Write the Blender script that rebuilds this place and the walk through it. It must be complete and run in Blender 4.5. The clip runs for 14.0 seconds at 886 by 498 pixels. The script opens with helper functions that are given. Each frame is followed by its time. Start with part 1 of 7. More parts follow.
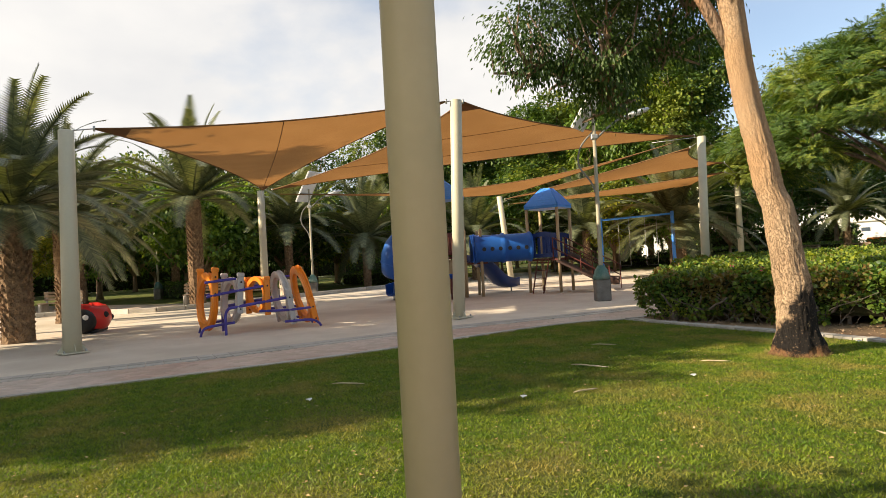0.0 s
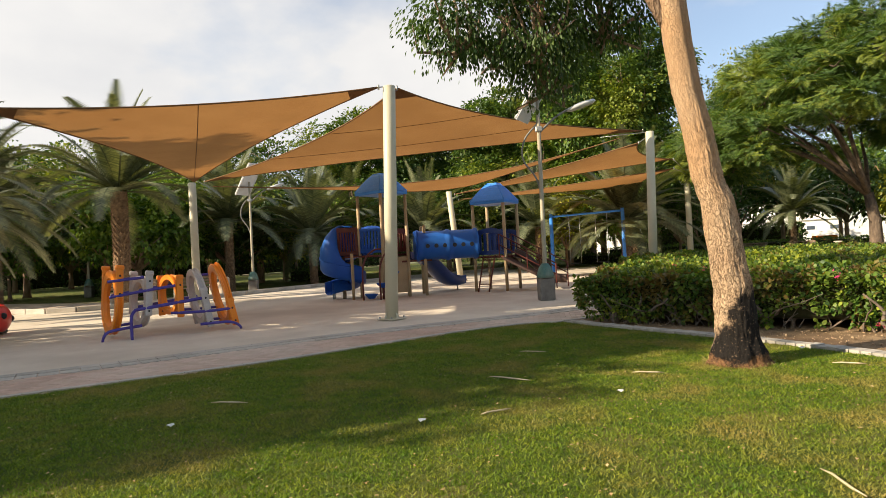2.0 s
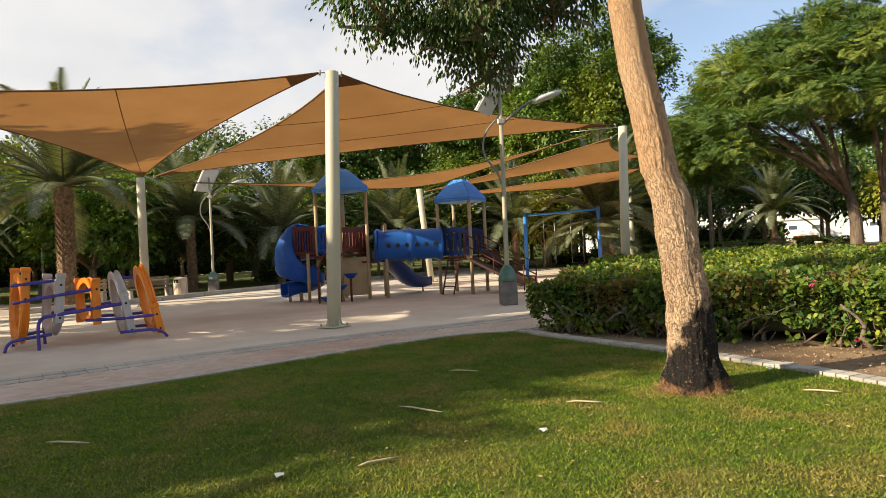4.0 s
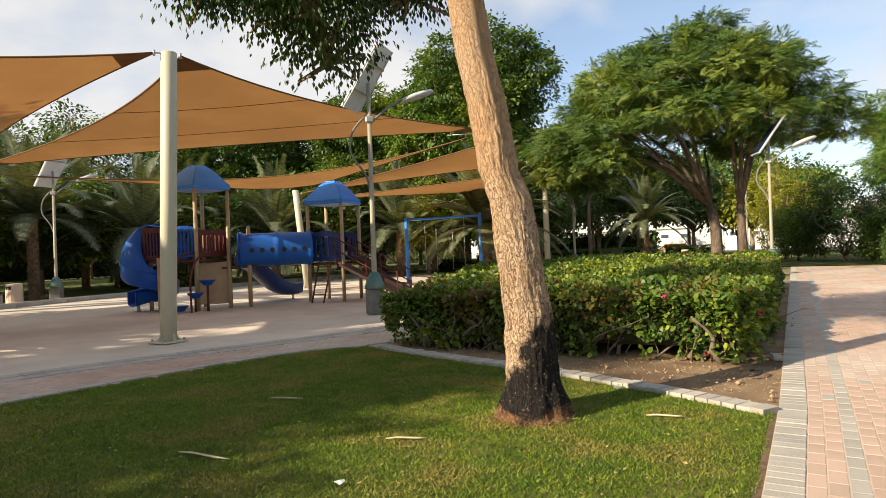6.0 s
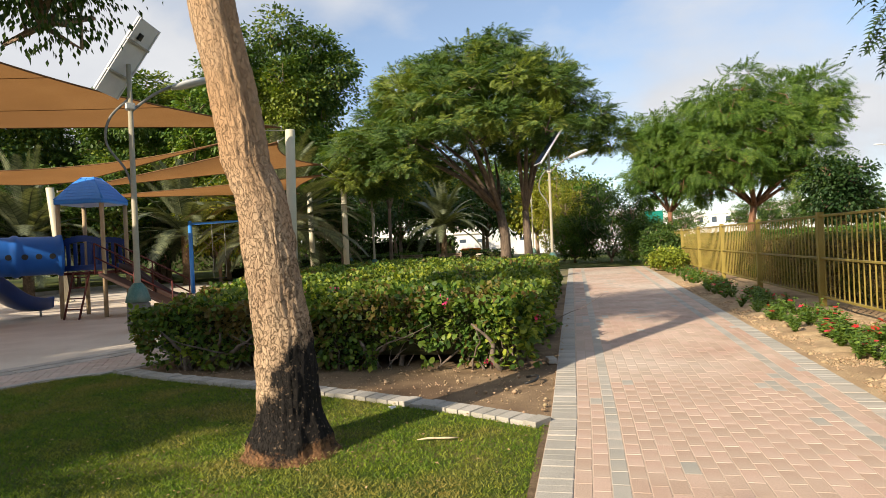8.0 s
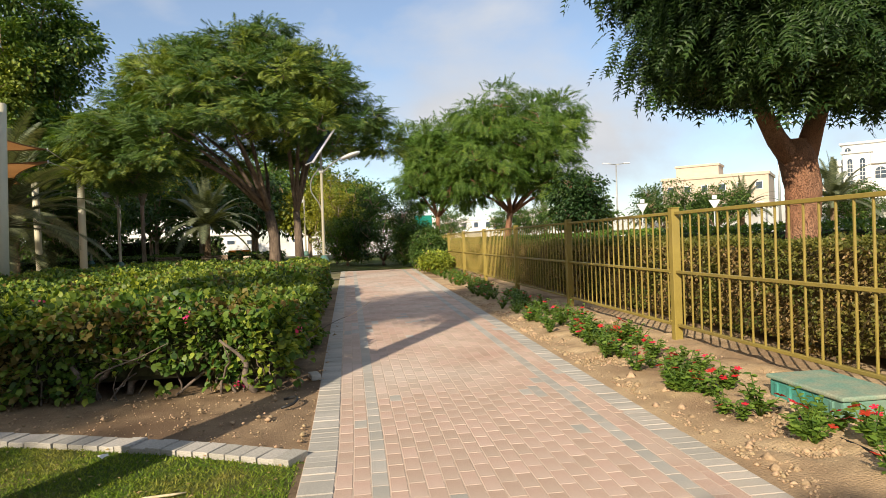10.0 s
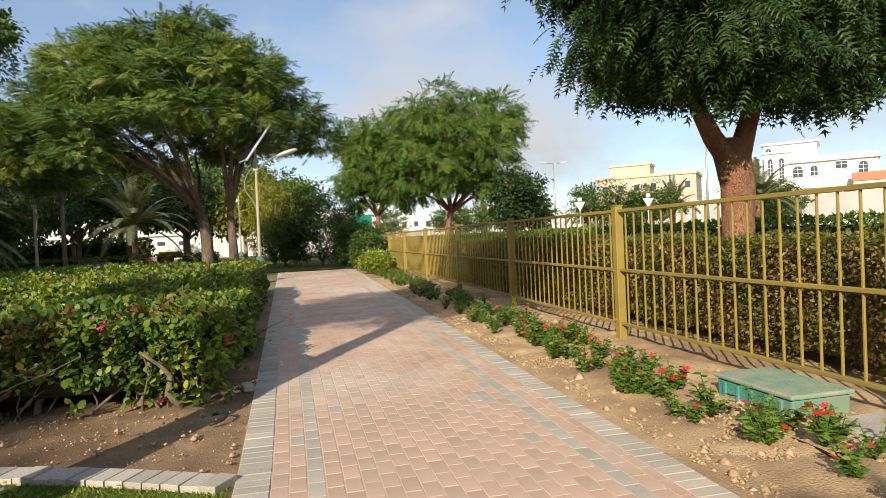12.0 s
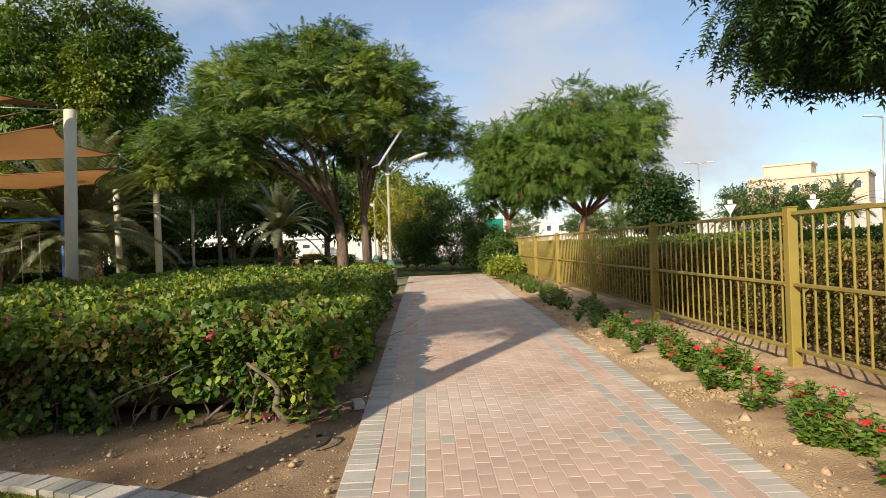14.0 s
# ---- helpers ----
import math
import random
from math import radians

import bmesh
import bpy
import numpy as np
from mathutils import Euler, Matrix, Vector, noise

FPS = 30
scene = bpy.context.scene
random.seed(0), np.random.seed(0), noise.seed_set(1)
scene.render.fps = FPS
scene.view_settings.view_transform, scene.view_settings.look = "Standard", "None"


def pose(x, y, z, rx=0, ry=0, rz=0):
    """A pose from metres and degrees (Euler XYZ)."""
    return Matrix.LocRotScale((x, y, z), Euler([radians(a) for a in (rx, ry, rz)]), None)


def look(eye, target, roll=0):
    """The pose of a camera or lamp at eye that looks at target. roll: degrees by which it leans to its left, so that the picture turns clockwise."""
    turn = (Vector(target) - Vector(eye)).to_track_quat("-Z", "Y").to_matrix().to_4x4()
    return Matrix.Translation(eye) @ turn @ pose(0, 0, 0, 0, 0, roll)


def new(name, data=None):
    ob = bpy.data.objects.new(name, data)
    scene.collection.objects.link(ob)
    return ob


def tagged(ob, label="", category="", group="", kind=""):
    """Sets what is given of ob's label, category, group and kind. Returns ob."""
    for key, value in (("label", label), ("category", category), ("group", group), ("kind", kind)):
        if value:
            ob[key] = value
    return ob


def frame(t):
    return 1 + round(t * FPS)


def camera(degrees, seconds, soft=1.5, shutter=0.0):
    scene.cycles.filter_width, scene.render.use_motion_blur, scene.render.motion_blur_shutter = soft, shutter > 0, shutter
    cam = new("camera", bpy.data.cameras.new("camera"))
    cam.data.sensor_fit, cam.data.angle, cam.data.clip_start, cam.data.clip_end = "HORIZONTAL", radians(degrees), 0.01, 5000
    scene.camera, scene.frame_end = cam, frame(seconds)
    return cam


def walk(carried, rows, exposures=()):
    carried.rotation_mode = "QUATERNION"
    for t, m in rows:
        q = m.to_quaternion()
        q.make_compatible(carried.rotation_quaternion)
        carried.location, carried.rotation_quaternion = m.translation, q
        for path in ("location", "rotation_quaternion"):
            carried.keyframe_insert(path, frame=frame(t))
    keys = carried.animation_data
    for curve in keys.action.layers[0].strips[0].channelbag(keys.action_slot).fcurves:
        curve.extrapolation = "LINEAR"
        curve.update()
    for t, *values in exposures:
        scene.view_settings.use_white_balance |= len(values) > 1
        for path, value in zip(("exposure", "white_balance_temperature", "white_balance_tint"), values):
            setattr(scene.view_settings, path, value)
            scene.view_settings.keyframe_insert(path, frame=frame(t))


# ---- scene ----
cam = camera(70.8, 14.0, 0.7)
PATH = [
    (0, (1.231, -0.412, 1.391), (-0.184, 1.002, 1.421), -3.2),
    (0.5, (1.225, -0.152, 1.391), (-0.153, 1.298, 1.413), -3.3),
    (1, (1.136, 0.083, 1.406), (-0.213, 1.56, 1.425), -3.2),
    (1.5, (1.074, 0.36, 1.39), (-0.259, 1.852, 1.408), -3.2),
    (2, (1.03, 0.671, 1.384), (-0.293, 2.17, 1.395), -3.0),
    (2.2, (1.006, 0.796, 1.373), (-0.314, 2.299, 1.382), -3.0),
    (4.3, (0.873, 2.219, 1.409), (-0.404, 3.758, 1.41), -2.7),
    (4.5, (0.862, 2.347, 1.402), (-0.38, 3.915, 1.407), -2.8),
    (5, (0.9, 2.658, 1.392), (-0.262, 4.286, 1.393), -2.4),
    (5.5, (0.935, 2.916, 1.39), (-0.153, 4.594, 1.389), -2.4),
    (6, (0.906, 3.132, 1.405), (-0.113, 4.853, 1.409), -2.3),
    (6.5, (0.888, 3.317, 1.403), (-0.001, 5.108, 1.409), -2.5),
    (7, (0.912, 3.489, 1.398), (0.188, 5.354, 1.396), -2.9),
    (7.5, (0.941, 3.715, 1.406), (0.32, 5.616, 1.397), -2.6),
    (8, (0.96, 3.939, 1.394), (0.511, 5.888, 1.387), -2.7),
    (8.3, (0.991, 4.113, 1.388), (0.703, 6.092, 1.39), -2.7),
    (8.5, (0.949, 4.193, 1.399), (0.789, 6.187, 1.391), -2.9),
    (9, (0.984, 4.385, 1.383), (1.02, 6.385, 1.361), -3.2),
    (9.2, (1.028, 4.434, 1.4), (1.107, 6.432, 1.376), -2.9),
    (11.3, (1.031, 4.84, 1.39), (1.491, 6.786, 1.349), -2.6),
    (11.5, (1.027, 4.84, 1.394), (1.489, 6.786, 1.352), -2.7),
    (12, (1.056, 4.927, 1.405), (1.506, 6.875, 1.364), -2.6),
    (12.5, (1.14, 5.086, 1.42), (1.483, 7.056, 1.391), -2.3),
    (13, (1.191, 5.251, 1.423), (1.471, 7.231, 1.397), -2.3),
    (13.5, (1.202, 5.443, 1.424), (1.406, 7.432, 1.406), -2.4),
    (14, (1.23, 5.621, 1.422), (1.263, 7.62, 1.412), -2.2),
]
walk(cam, [(t, look(eye, target, roll)) for t, eye, target, roll in PATH],
     exposures=[(0.0, 1.12, 7100, 10), (2.2, 1.06, 7000, 10), (5.0, 1.04, 6900, 10), (7.0, 0.96, 6700, 10), (9.0, 0.78, 6500, 10), (14.0, 0.66, 6500, 10)])

# ---- world, sun, exposure ----
SUN_TO = Vector((-0.50, -0.86, 0.0)).normalized()
SUN_EL = radians(27)
world = bpy.data.worlds.new("world")
scene.world = world
world.use_nodes = True
wn, wl = world.node_tree.nodes, world.node_tree.links
wn.clear()
w_out = wn.new("ShaderNodeOutputWorld")
w_bg = wn.new("ShaderNodeBackground")
w_sky = wn.new("ShaderNodeTexSky")
w_sky.sky_type, w_sky.sun_disc = "NISHITA", False
w_sky.sun_elevation, w_sky.sun_rotation = SUN_EL, math.atan2(SUN_TO.x, SUN_TO.y)
w_sky.dust_density, w_sky.air_density, w_sky.ozone_density = 0.3, 1.0, 2.5
w_co = wn.new("ShaderNodeTexCoord")
w_map = wn.new("ShaderNodeMapping")
w_map.inputs["Scale"].default_value = (1.0, 1.0, 1.9)
w_map.inputs["Rotation"].default_value = (0.0, 0.0, radians(-65))
w_noise = wn.new("ShaderNodeTexNoise")
w_noise.inputs["Scale"].default_value, w_noise.inputs["Detail"].default_value = 1.9, 8.0
w_noise.inputs["Roughness"].default_value, w_noise.inputs["Distortion"].default_value = 0.52, 0.1
w_ramp = wn.new("ShaderNodeValToRGB")
w_ramp.color_ramp.elements[0].position, w_ramp.color_ramp.elements[0].color = 0.44, (0.20, 0.20, 0.20, 1)
w_ramp.color_ramp.elements[1].position, w_ramp.color_ramp.elements[1].color = 0.62, (1, 1, 1, 1)
w_tone = wn.new("ShaderNodeTexNoise")
w_tone.inputs["Scale"].default_value, w_tone.inputs["Detail"].default_value = 3.8, 9.0
w_cloud = wn.new("ShaderNodeMixRGB")
w_cloud.inputs["Color1"].default_value, w_cloud.inputs["Color2"].default_value = (2.9, 3.15, 3.65, 1), (5.3, 5.3, 5.3, 1)
w_mix = wn.new("ShaderNodeMixRGB")
wl.new(w_co.outputs["Generated"], w_map.inputs["Vector"])
wl.new(w_map.outputs["Vector"], w_noise.inputs["Vector"])
wl.new(w_map.outputs["Vector"], w_tone.inputs["Vector"])
w_xyz = wn.new("ShaderNodeSeparateXYZ")
w_thin = wn.new("ShaderNodeMath")
w_thin.operation = "MULTIPLY_ADD"
w_thin.inputs[1].default_value = -0.11
wl.new(w_co.outputs["Generated"], w_xyz.inputs["Vector"])
wl.new(w_xyz.outputs["X"], w_thin.inputs[0])
wl.new(w_noise.outputs["Fac"], w_thin.inputs[2])
wl.new(w_thin.outputs["Value"], w_ramp.inputs["Fac"])
wl.new(w_tone.outputs["Fac"], w_cloud.inputs["Fac"])
wl.new(w_ramp.outputs["Color"], w_mix.inputs["Fac"])
wl.new(w_sky.outputs["Color"], w_mix.inputs["Color1"])
wl.new(w_cloud.outputs["Color"], w_mix.inputs["Color2"])
wl.new(w_mix.outputs["Color"], w_bg.inputs["Color"])
wl.new(w_bg.outputs["Background"], w_out.inputs["Surface"])
w_bg.inputs["Strength"].default_value = 0.099
sun_data = bpy.data.lights.new("sun", "SUN")
sun_data.energy, sun_data.angle, sun_data.color = 4.15, radians(0.6), (1.0, 0.87, 0.68)
sun = new("sun", sun_data)
sun.matrix_world = look((0, 0, 30), Vector((0, 0, 30)) - (SUN_TO * math.cos(SUN_EL) + Vector((0, 0, math.sin(SUN_EL)))))


# ---- materials ----
def mat(name, c1, c2, scale=6.0, rough=0.7, bump=0.2, fine=60.0, c3=None, metal=0.0, spread=0.0, translucent=None, stretch=(1, 1, 1), spec=0.3, depth=0.01, grain=0.45):
    """Two scales of noise between colours, fine relief, and a spread of tone from piece to piece."""
    m = bpy.data.materials.new(name)
    m.use_nodes = True
    n, k = m.node_tree.nodes, m.node_tree.links
    p = n["Principled BSDF"]
    p.inputs["Roughness"].default_value, p.inputs["Metallic"].default_value = rough, metal
    p.inputs["Specular IOR Level"].default_value = spec
    co = n.new("ShaderNodeTexCoord")
    mp = n.new("ShaderNodeMapping")
    mp.inputs["Scale"].default_value = stretch
    k.new(co.outputs["Object"], mp.inputs["Vector"])
    a = n.new("ShaderNodeTexNoise")
    a.inputs["Scale"].default_value, a.inputs["Detail"].default_value = scale, 5.0
    b = n.new("ShaderNodeTexNoise")
    b.inputs["Scale"].default_value, b.inputs["Detail"].default_value = fine, 3.0
    k.new(mp.outputs["Vector"], a.inputs["Vector"])
    k.new(mp.outputs["Vector"], b.inputs["Vector"])
    ra = n.new("ShaderNodeValToRGB")
    ra.color_ramp.elements[0].position, ra.color_ramp.elements[1].position = 0.32, 0.68
    ra.color_ramp.elements[0].color, ra.color_ramp.elements[1].color = (*c1, 1), (*c2, 1)
    k.new(a.outputs["Fac"], ra.inputs["Fac"])
    col = ra.outputs["Color"]
    mx = n.new("ShaderNodeMixRGB")
    mx.blend_type = "OVERLAY"
    mx.inputs["Fac"].default_value = grain
    k.new(col, mx.inputs["Color1"])
    k.new(b.outputs["Fac"], mx.inputs["Color2"])
    col = mx.outputs["Color"]
    if c3 is not None:
        st = n.new("ShaderNodeTexNoise")
        st.inputs["Scale"].default_value, st.inputs["Detail"].default_value = scale * 0.23, 4.0
        k.new(mp.outputs["Vector"], st.inputs["Vector"])
        rs = n.new("ShaderNodeValToRGB")
        rs.color_ramp.elements[0].position, rs.color_ramp.elements[1].position = 0.47, 0.66
        k.new(st.outputs["Fac"], rs.inputs["Fac"])
        m3 = n.new("ShaderNodeMixRGB")
        k.new(rs.outputs["Color"], m3.inputs["Fac"])
        k.new(col, m3.inputs["Color1"])
        m3.inputs["Color2"].default_value = (*c3, 1)
        col = m3.outputs["Color"]
    if spread:
        ob = n.new("ShaderNodeObjectInfo")
        ge = n.new("ShaderNodeNewGeometry")
        ad = n.new("ShaderNodeMath")
        ad.operation = "ADD"
        k.new(ob.outputs["Random"], ad.inputs[0])
        k.new(ge.outputs["Random Per Island"], ad.inputs[1])
        fr = n.new("ShaderNodeMath")
        fr.operation = "FRACT"
        k.new(ad.outputs[0], fr.inputs[0])
        mr = n.new("ShaderNodeMapRange")
        mr.inputs["To Min"].default_value, mr.inputs["To Max"].default_value = 1 - spread, 1 + spread
        k.new(fr.outputs[0], mr.inputs["Value"])
        hs = n.new("ShaderNodeHueSaturation")
        k.new(mr.outputs["Result"], hs.inputs["Value"])
        mh = n.new("ShaderNodeMapRange")
        mh.inputs["To Min"].default_value, mh.inputs["To Max"].default_value = 0.5 + 0.05 * spread, 0.5 - 0.05 * spread
        k.new(fr.outputs[0], mh.inputs["Value"])
        k.new(mh.outputs["Result"], hs.inputs["Hue"])
        k.new(col, hs.inputs["Color"])
        col = hs.outputs["Color"]
    k.new(col, p.inputs["Base Color"])
    if bump:
        bp = n.new("ShaderNodeBump")
        bp.inputs["Strength"].default_value, bp.inputs["Distance"].default_value = bump, depth
        k.new(b.outputs["Fac"], bp.inputs["Height"])
        k.new(bp.outputs["Normal"], p.inputs["Normal"])
    if translucent:
        tr = n.new("ShaderNodeBsdfTranslucent")
        tint = n.new("ShaderNodeMixRGB")
        tint.blend_type = "MULTIPLY"
        tint.inputs["Fac"].default_value = 1.0
        tint.inputs["Color2"].default_value = (*translucent[1], 1)
        k.new(col, tint.inputs["Color1"])
        k.new(tint.outputs["Color"], tr.inputs["Color"])
        ms = n.new("ShaderNodeMixShader")
        ms.inputs["Fac"].default_value = translucent[0]
        k.new(p.outputs["BSDF"], ms.inputs[1])
        k.new(tr.outputs["BSDF"], ms.inputs[2])
        k.new(ms.outputs["Shader"], n["Material Output"].inputs["Surface"])
    return m


def leafy(name, c1, c2, spread=0.35, amount=0.3, scale=0.8):
    return mat(name, c1, c2, scale=scale, rough=0.5, bump=0.0, fine=25, spread=spread, translucent=(amount, (1.5, 1.5, 0.5)), spec=0.35)


def cracked_bark(name, plate, dark, scorched=True, smooth_from=1.3, coarse=46):
    """Bark of small upright plates parted by dark cracks, smoother higher up; may be scorched low on one side."""
    m = mat(name, plate[0], plate[1], 6, 0.9, 0.0, 40, plate[2], stretch=(1, 1, 0.5))
    n, k = m.node_tree.nodes, m.node_tree.links
    p = n["Principled BSDF"]
    col = p.inputs["Base Color"].links[0].from_socket
    co = n.new("ShaderNodeTexCoord")
    wob = n.new("ShaderNodeTexNoise")
    wob.inputs["Scale"].default_value, wob.inputs["Detail"].default_value = 30, 4.0
    k.new(co.outputs["Object"], wob.inputs["Vector"])
    add = n.new("ShaderNodeMixRGB")
    add.inputs["Fac"].default_value = 0.06
    k.new(co.outputs["Object"], add.inputs["Color1"])
    k.new(wob.outputs["Color"], add.inputs["Color2"])
    mp = n.new("ShaderNodeMapping")
    mp.inputs["Scale"].default_value = (1, 1, 0.40)
    k.new(add.outputs["Color"], mp.inputs["Vector"])
    vo = n.new("ShaderNodeTexVoronoi")
    vo.feature = "DISTANCE_TO_EDGE"
    vo.inputs["Scale"].default_value = coarse
    k.new(mp.outputs["Vector"], vo.inputs["Vector"])
    rp = n.new("ShaderNodeValToRGB")
    rp.color_ramp.elements[0].position, rp.color_ramp.elements[1].position = 0.0, 0.075
    k.new(vo.outputs["Distance"], rp.inputs["Fac"])
    mx = n.new("ShaderNodeMixRGB")
    xyz = n.new("ShaderNodeSeparateXYZ")
    k.new(co.outputs["Object"], xyz.inputs["Vector"])
    fade = n.new("ShaderNodeMapRange")
    fade.inputs["From Min"].default_value, fade.inputs["From Max"].default_value = smooth_from, smooth_from + 0.9
    fade.inputs["To Max"].default_value = 0.72
    k.new(xyz.outputs["Z"], fade.inputs["Value"])
    plates = n.new("ShaderNodeMixRGB")
    k.new(fade.outputs["Result"], plates.inputs["Fac"])
    k.new(rp.outputs["Color"], plates.inputs["Color1"])
    plates.inputs["Color2"].default_value = (1, 1, 1, 1)
    k.new(plates.outputs["Color"], mx.inputs["Fac"])
    mx.inputs["Color1"].default_value = (*dark, 1)
    k.new(col, mx.inputs["Color2"])
    bp = n.new("ShaderNodeBump")
    bp.inputs["Strength"].default_value, bp.inputs["Distance"].default_value = 1.0, 0.022
    k.new(plates.outputs["Color"], bp.inputs["Height"])
    k.new(bp.outputs["Normal"], p.inputs["Normal"])
    if not scorched:
        k.new(mx.outputs["Color"], p.inputs["Base Color"])
        return m
    # scorched patch: low on the side towards the path, with a ragged edge
    big = n.new("ShaderNodeTexNoise")
    big.inputs["Scale"].default_value, big.inputs["Detail"].default_value = 5.0, 6.0
    big.inputs["Roughness"].default_value = 0.75
    k.new(co.outputs["Object"], big.inputs["Vector"])
    level = None
    for source, factor in ((xyz.outputs["X"], 3.2), (xyz.outputs["Z"], -2.1), (big.outputs["Fac"], 2.4)):
        ma = n.new("ShaderNodeMath")
        ma.operation = "MULTIPLY_ADD"
        ma.inputs[1].default_value, ma.inputs[2].default_value = factor, 3.2 * 1.17 + 0.10
        k.new(source, ma.inputs[0])
        if level is not None:
            k.new(level, ma.inputs[2])
        level = ma.outputs["Value"]
    burn = n.new("ShaderNodeValToRGB")
    burn.color_ramp.elements[0].position, burn.color_ramp.elements[1].position = 0.0, 0.34
    k.new(level, burn.inputs["Fac"])
    soot = n.new("ShaderNodeMixRGB")
    k.new(burn.outputs["Color"], soot.inputs["Fac"])
    k.new(mx.outputs["Color"], soot.inputs["Color1"])
    # pale flakes left on the scorched bark
    fleck = n.new("ShaderNodeTexNoise")
    fleck.inputs["Scale"].default_value, fleck.inputs["Detail"].default_value = 42.0, 2.0
    k.new(co.outputs["Object"], fleck.inputs["Vector"])
    fr = n.new("ShaderNodeValToRGB")
    fr.color_ramp.elements[0].position, fr.color_ramp.elements[1].position = 0.62, 0.72
    fr.color_ramp.elements[0].color, fr.color_ramp.elements[1].color = (0.014, 0.011, 0.009, 1), (0.20, 0.14, 0.09, 1)
    k.new(fleck.outputs["Fac"], fr.inputs["Fac"])
    k.new(fr.outputs["Color"], soot.inputs["Color2"])
    # orange-brown rotten bark at the very foot, with a ragged upper edge
    rim = n.new("ShaderNodeMath")
    rim.operation = "MULTIPLY_ADD"
    rim.inputs[1].default_value = -0.45
    k.new(big.outputs["Fac"], rim.inputs[0])
    k.new(xyz.outputs["Z"], rim.inputs[2])
    foot = n.new("ShaderNodeValToRGB")
    foot.color_ramp.elements[0].position, foot.color_ramp.elements[1].position = 0.0, 0.07
    foot.color_ramp.elements[0].color, foot.color_ramp.elements[1].color = (0.85, 0.85, 0.85, 1), (0, 0, 0, 1)
    lift = n.new("ShaderNodeMath")
    lift.operation = "ADD"
    lift.inputs[1].default_value = 0.205
    k.new(rim.outputs["Value"], lift.inputs[0])
    k.new(lift.outputs["Value"], foot.inputs["Fac"])
    rot = n.new("ShaderNodeMixRGB")
    k.new(foot.outputs["Color"], rot.inputs["Fac"])
    k.new(soot.outputs["Color"], rot.inputs["Color1"])
    rot.inputs["Color2"].default_value = (0.27, 0.135, 0.06, 1)
    k.new(rot.outputs["Color"], p.inputs["Base Color"])
    return m


M_LAWN_SOIL = mat("lawn_soil", (0.07, 0.105, 0.015), (0.12, 0.15, 0.025), 5, 0.95, 0.9, 160, (0.20, 0.175, 0.055), depth=0.03)
M_GRASS = mat("grass_blade", (0.100, 0.182, 0.014), (0.190, 0.245, 0.023), 5.5, 0.55, 0, 40, (0.29, 0.25, 0.06), spread=0.42, translucent=(0.3, (1.3, 1.4, 0.5)))
M_SAND = mat("play_sand", (0.60, 0.52, 0.42), (0.69, 0.61, 0.50), 1.4, 0.95, 0.35, 90, (0.52, 0.44, 0.35), depth=0.015)
M_EARTH = mat("sandy_earth", (0.40, 0.275, 0.155), (0.55, 0.40, 0.235), 3, 0.95, 0.8, 65, (0.27, 0.175, 0.10), depth=0.014)
M_EDGE = mat("bare_dark_soil", (0.10, 0.065, 0.035), (0.19, 0.13, 0.075), 14, 0.95, 0.8, 70)
M_BEDSOIL = mat("brown_bed_soil", (0.24, 0.16, 0.09), (0.36, 0.25, 0.145), 3, 0.95, 0.7, 65, (0.15, 0.095, 0.055), depth=0.014)
M_CLOD = mat("earth_clod", (0.30, 0.20, 0.12), (0.48, 0.35, 0.21), 9, 0.95, 0.6, 60, spread=0.2)
M_GROUND = mat("park_ground", (0.16, 0.15, 0.07), (0.30, 0.25, 0.15), 0.4, 0.95, 0.5, 20, (0.09, 0.12, 0.035), depth=0.03)
M_RED = mat("red_paver", (0.46, 0.31, 0.235), (0.56, 0.42, 0.33), 1.1, 0.85, 0.5, 120, (0.56, 0.465, 0.385), spread=0.10, depth=0.004)
M_GREY = mat("grey_paver", (0.37, 0.345, 0.30), (0.46, 0.425, 0.37), 2, 0.85, 0.5, 120, (0.50, 0.43, 0.35), spread=0.10, depth=0.004)
M_JOINT = mat("joint_sand", (0.47, 0.36, 0.275), (0.55, 0.43, 0.335), 5, 0.95, 0.4, 90)
M_KERB = mat("kerb_stone", (0.38, 0.35, 0.30), (0.50, 0.46, 0.40), 4, 0.85, 0.4, 90, spread=0.14)
M_YELLOW = mat("yellow_metal_paint", (0.27, 0.205, 0.045), (0.33, 0.25, 0.06), 3, 0.5, 0.2, 40, (0.23, 0.175, 0.055), spec=0.4, grain=0.15)
M_LAMPPOST = mat("tan_lamp_paint", (0.32, 0.285, 0.20), (0.38, 0.345, 0.25), 3, 0.5, 0.06, 30, grain=0.15)
M_POLE = mat("cream_pole_paint", (0.56, 0.515, 0.375), (0.58, 0.535, 0.40), 2, 0.45, 0.05, 30, (0.54, 0.495, 0.355), spec=0.4, grain=0.06)
M_KHAKI = mat("khaki_post_paint", (0.43, 0.36, 0.21), (0.47, 0.40, 0.24), 2, 0.45, 0.05, 30, (0.40, 0.33, 0.19), spec=0.4, grain=0.06)
M_SAIL = mat("tan_shade_cloth", (0.38, 0.20, 0.078), (0.42, 0.23, 0.092), 1.2, 0.85, 0.2, 300, (0.34, 0.18, 0.07), translucent=(0.36, (1.1, 1.0, 0.85)))
M_PATCH = mat("doubled_shade_cloth", (0.17, 0.085, 0.035), (0.21, 0.11, 0.045), 3, 0.85, 0.2, 200, translucent=(0.2, (1.1, 1.0, 0.85)))
M_SEAM = mat("sail_hem", (0.14, 0.07, 0.03), (0.19, 0.10, 0.04), 5, 0.8, 0.2, 100)
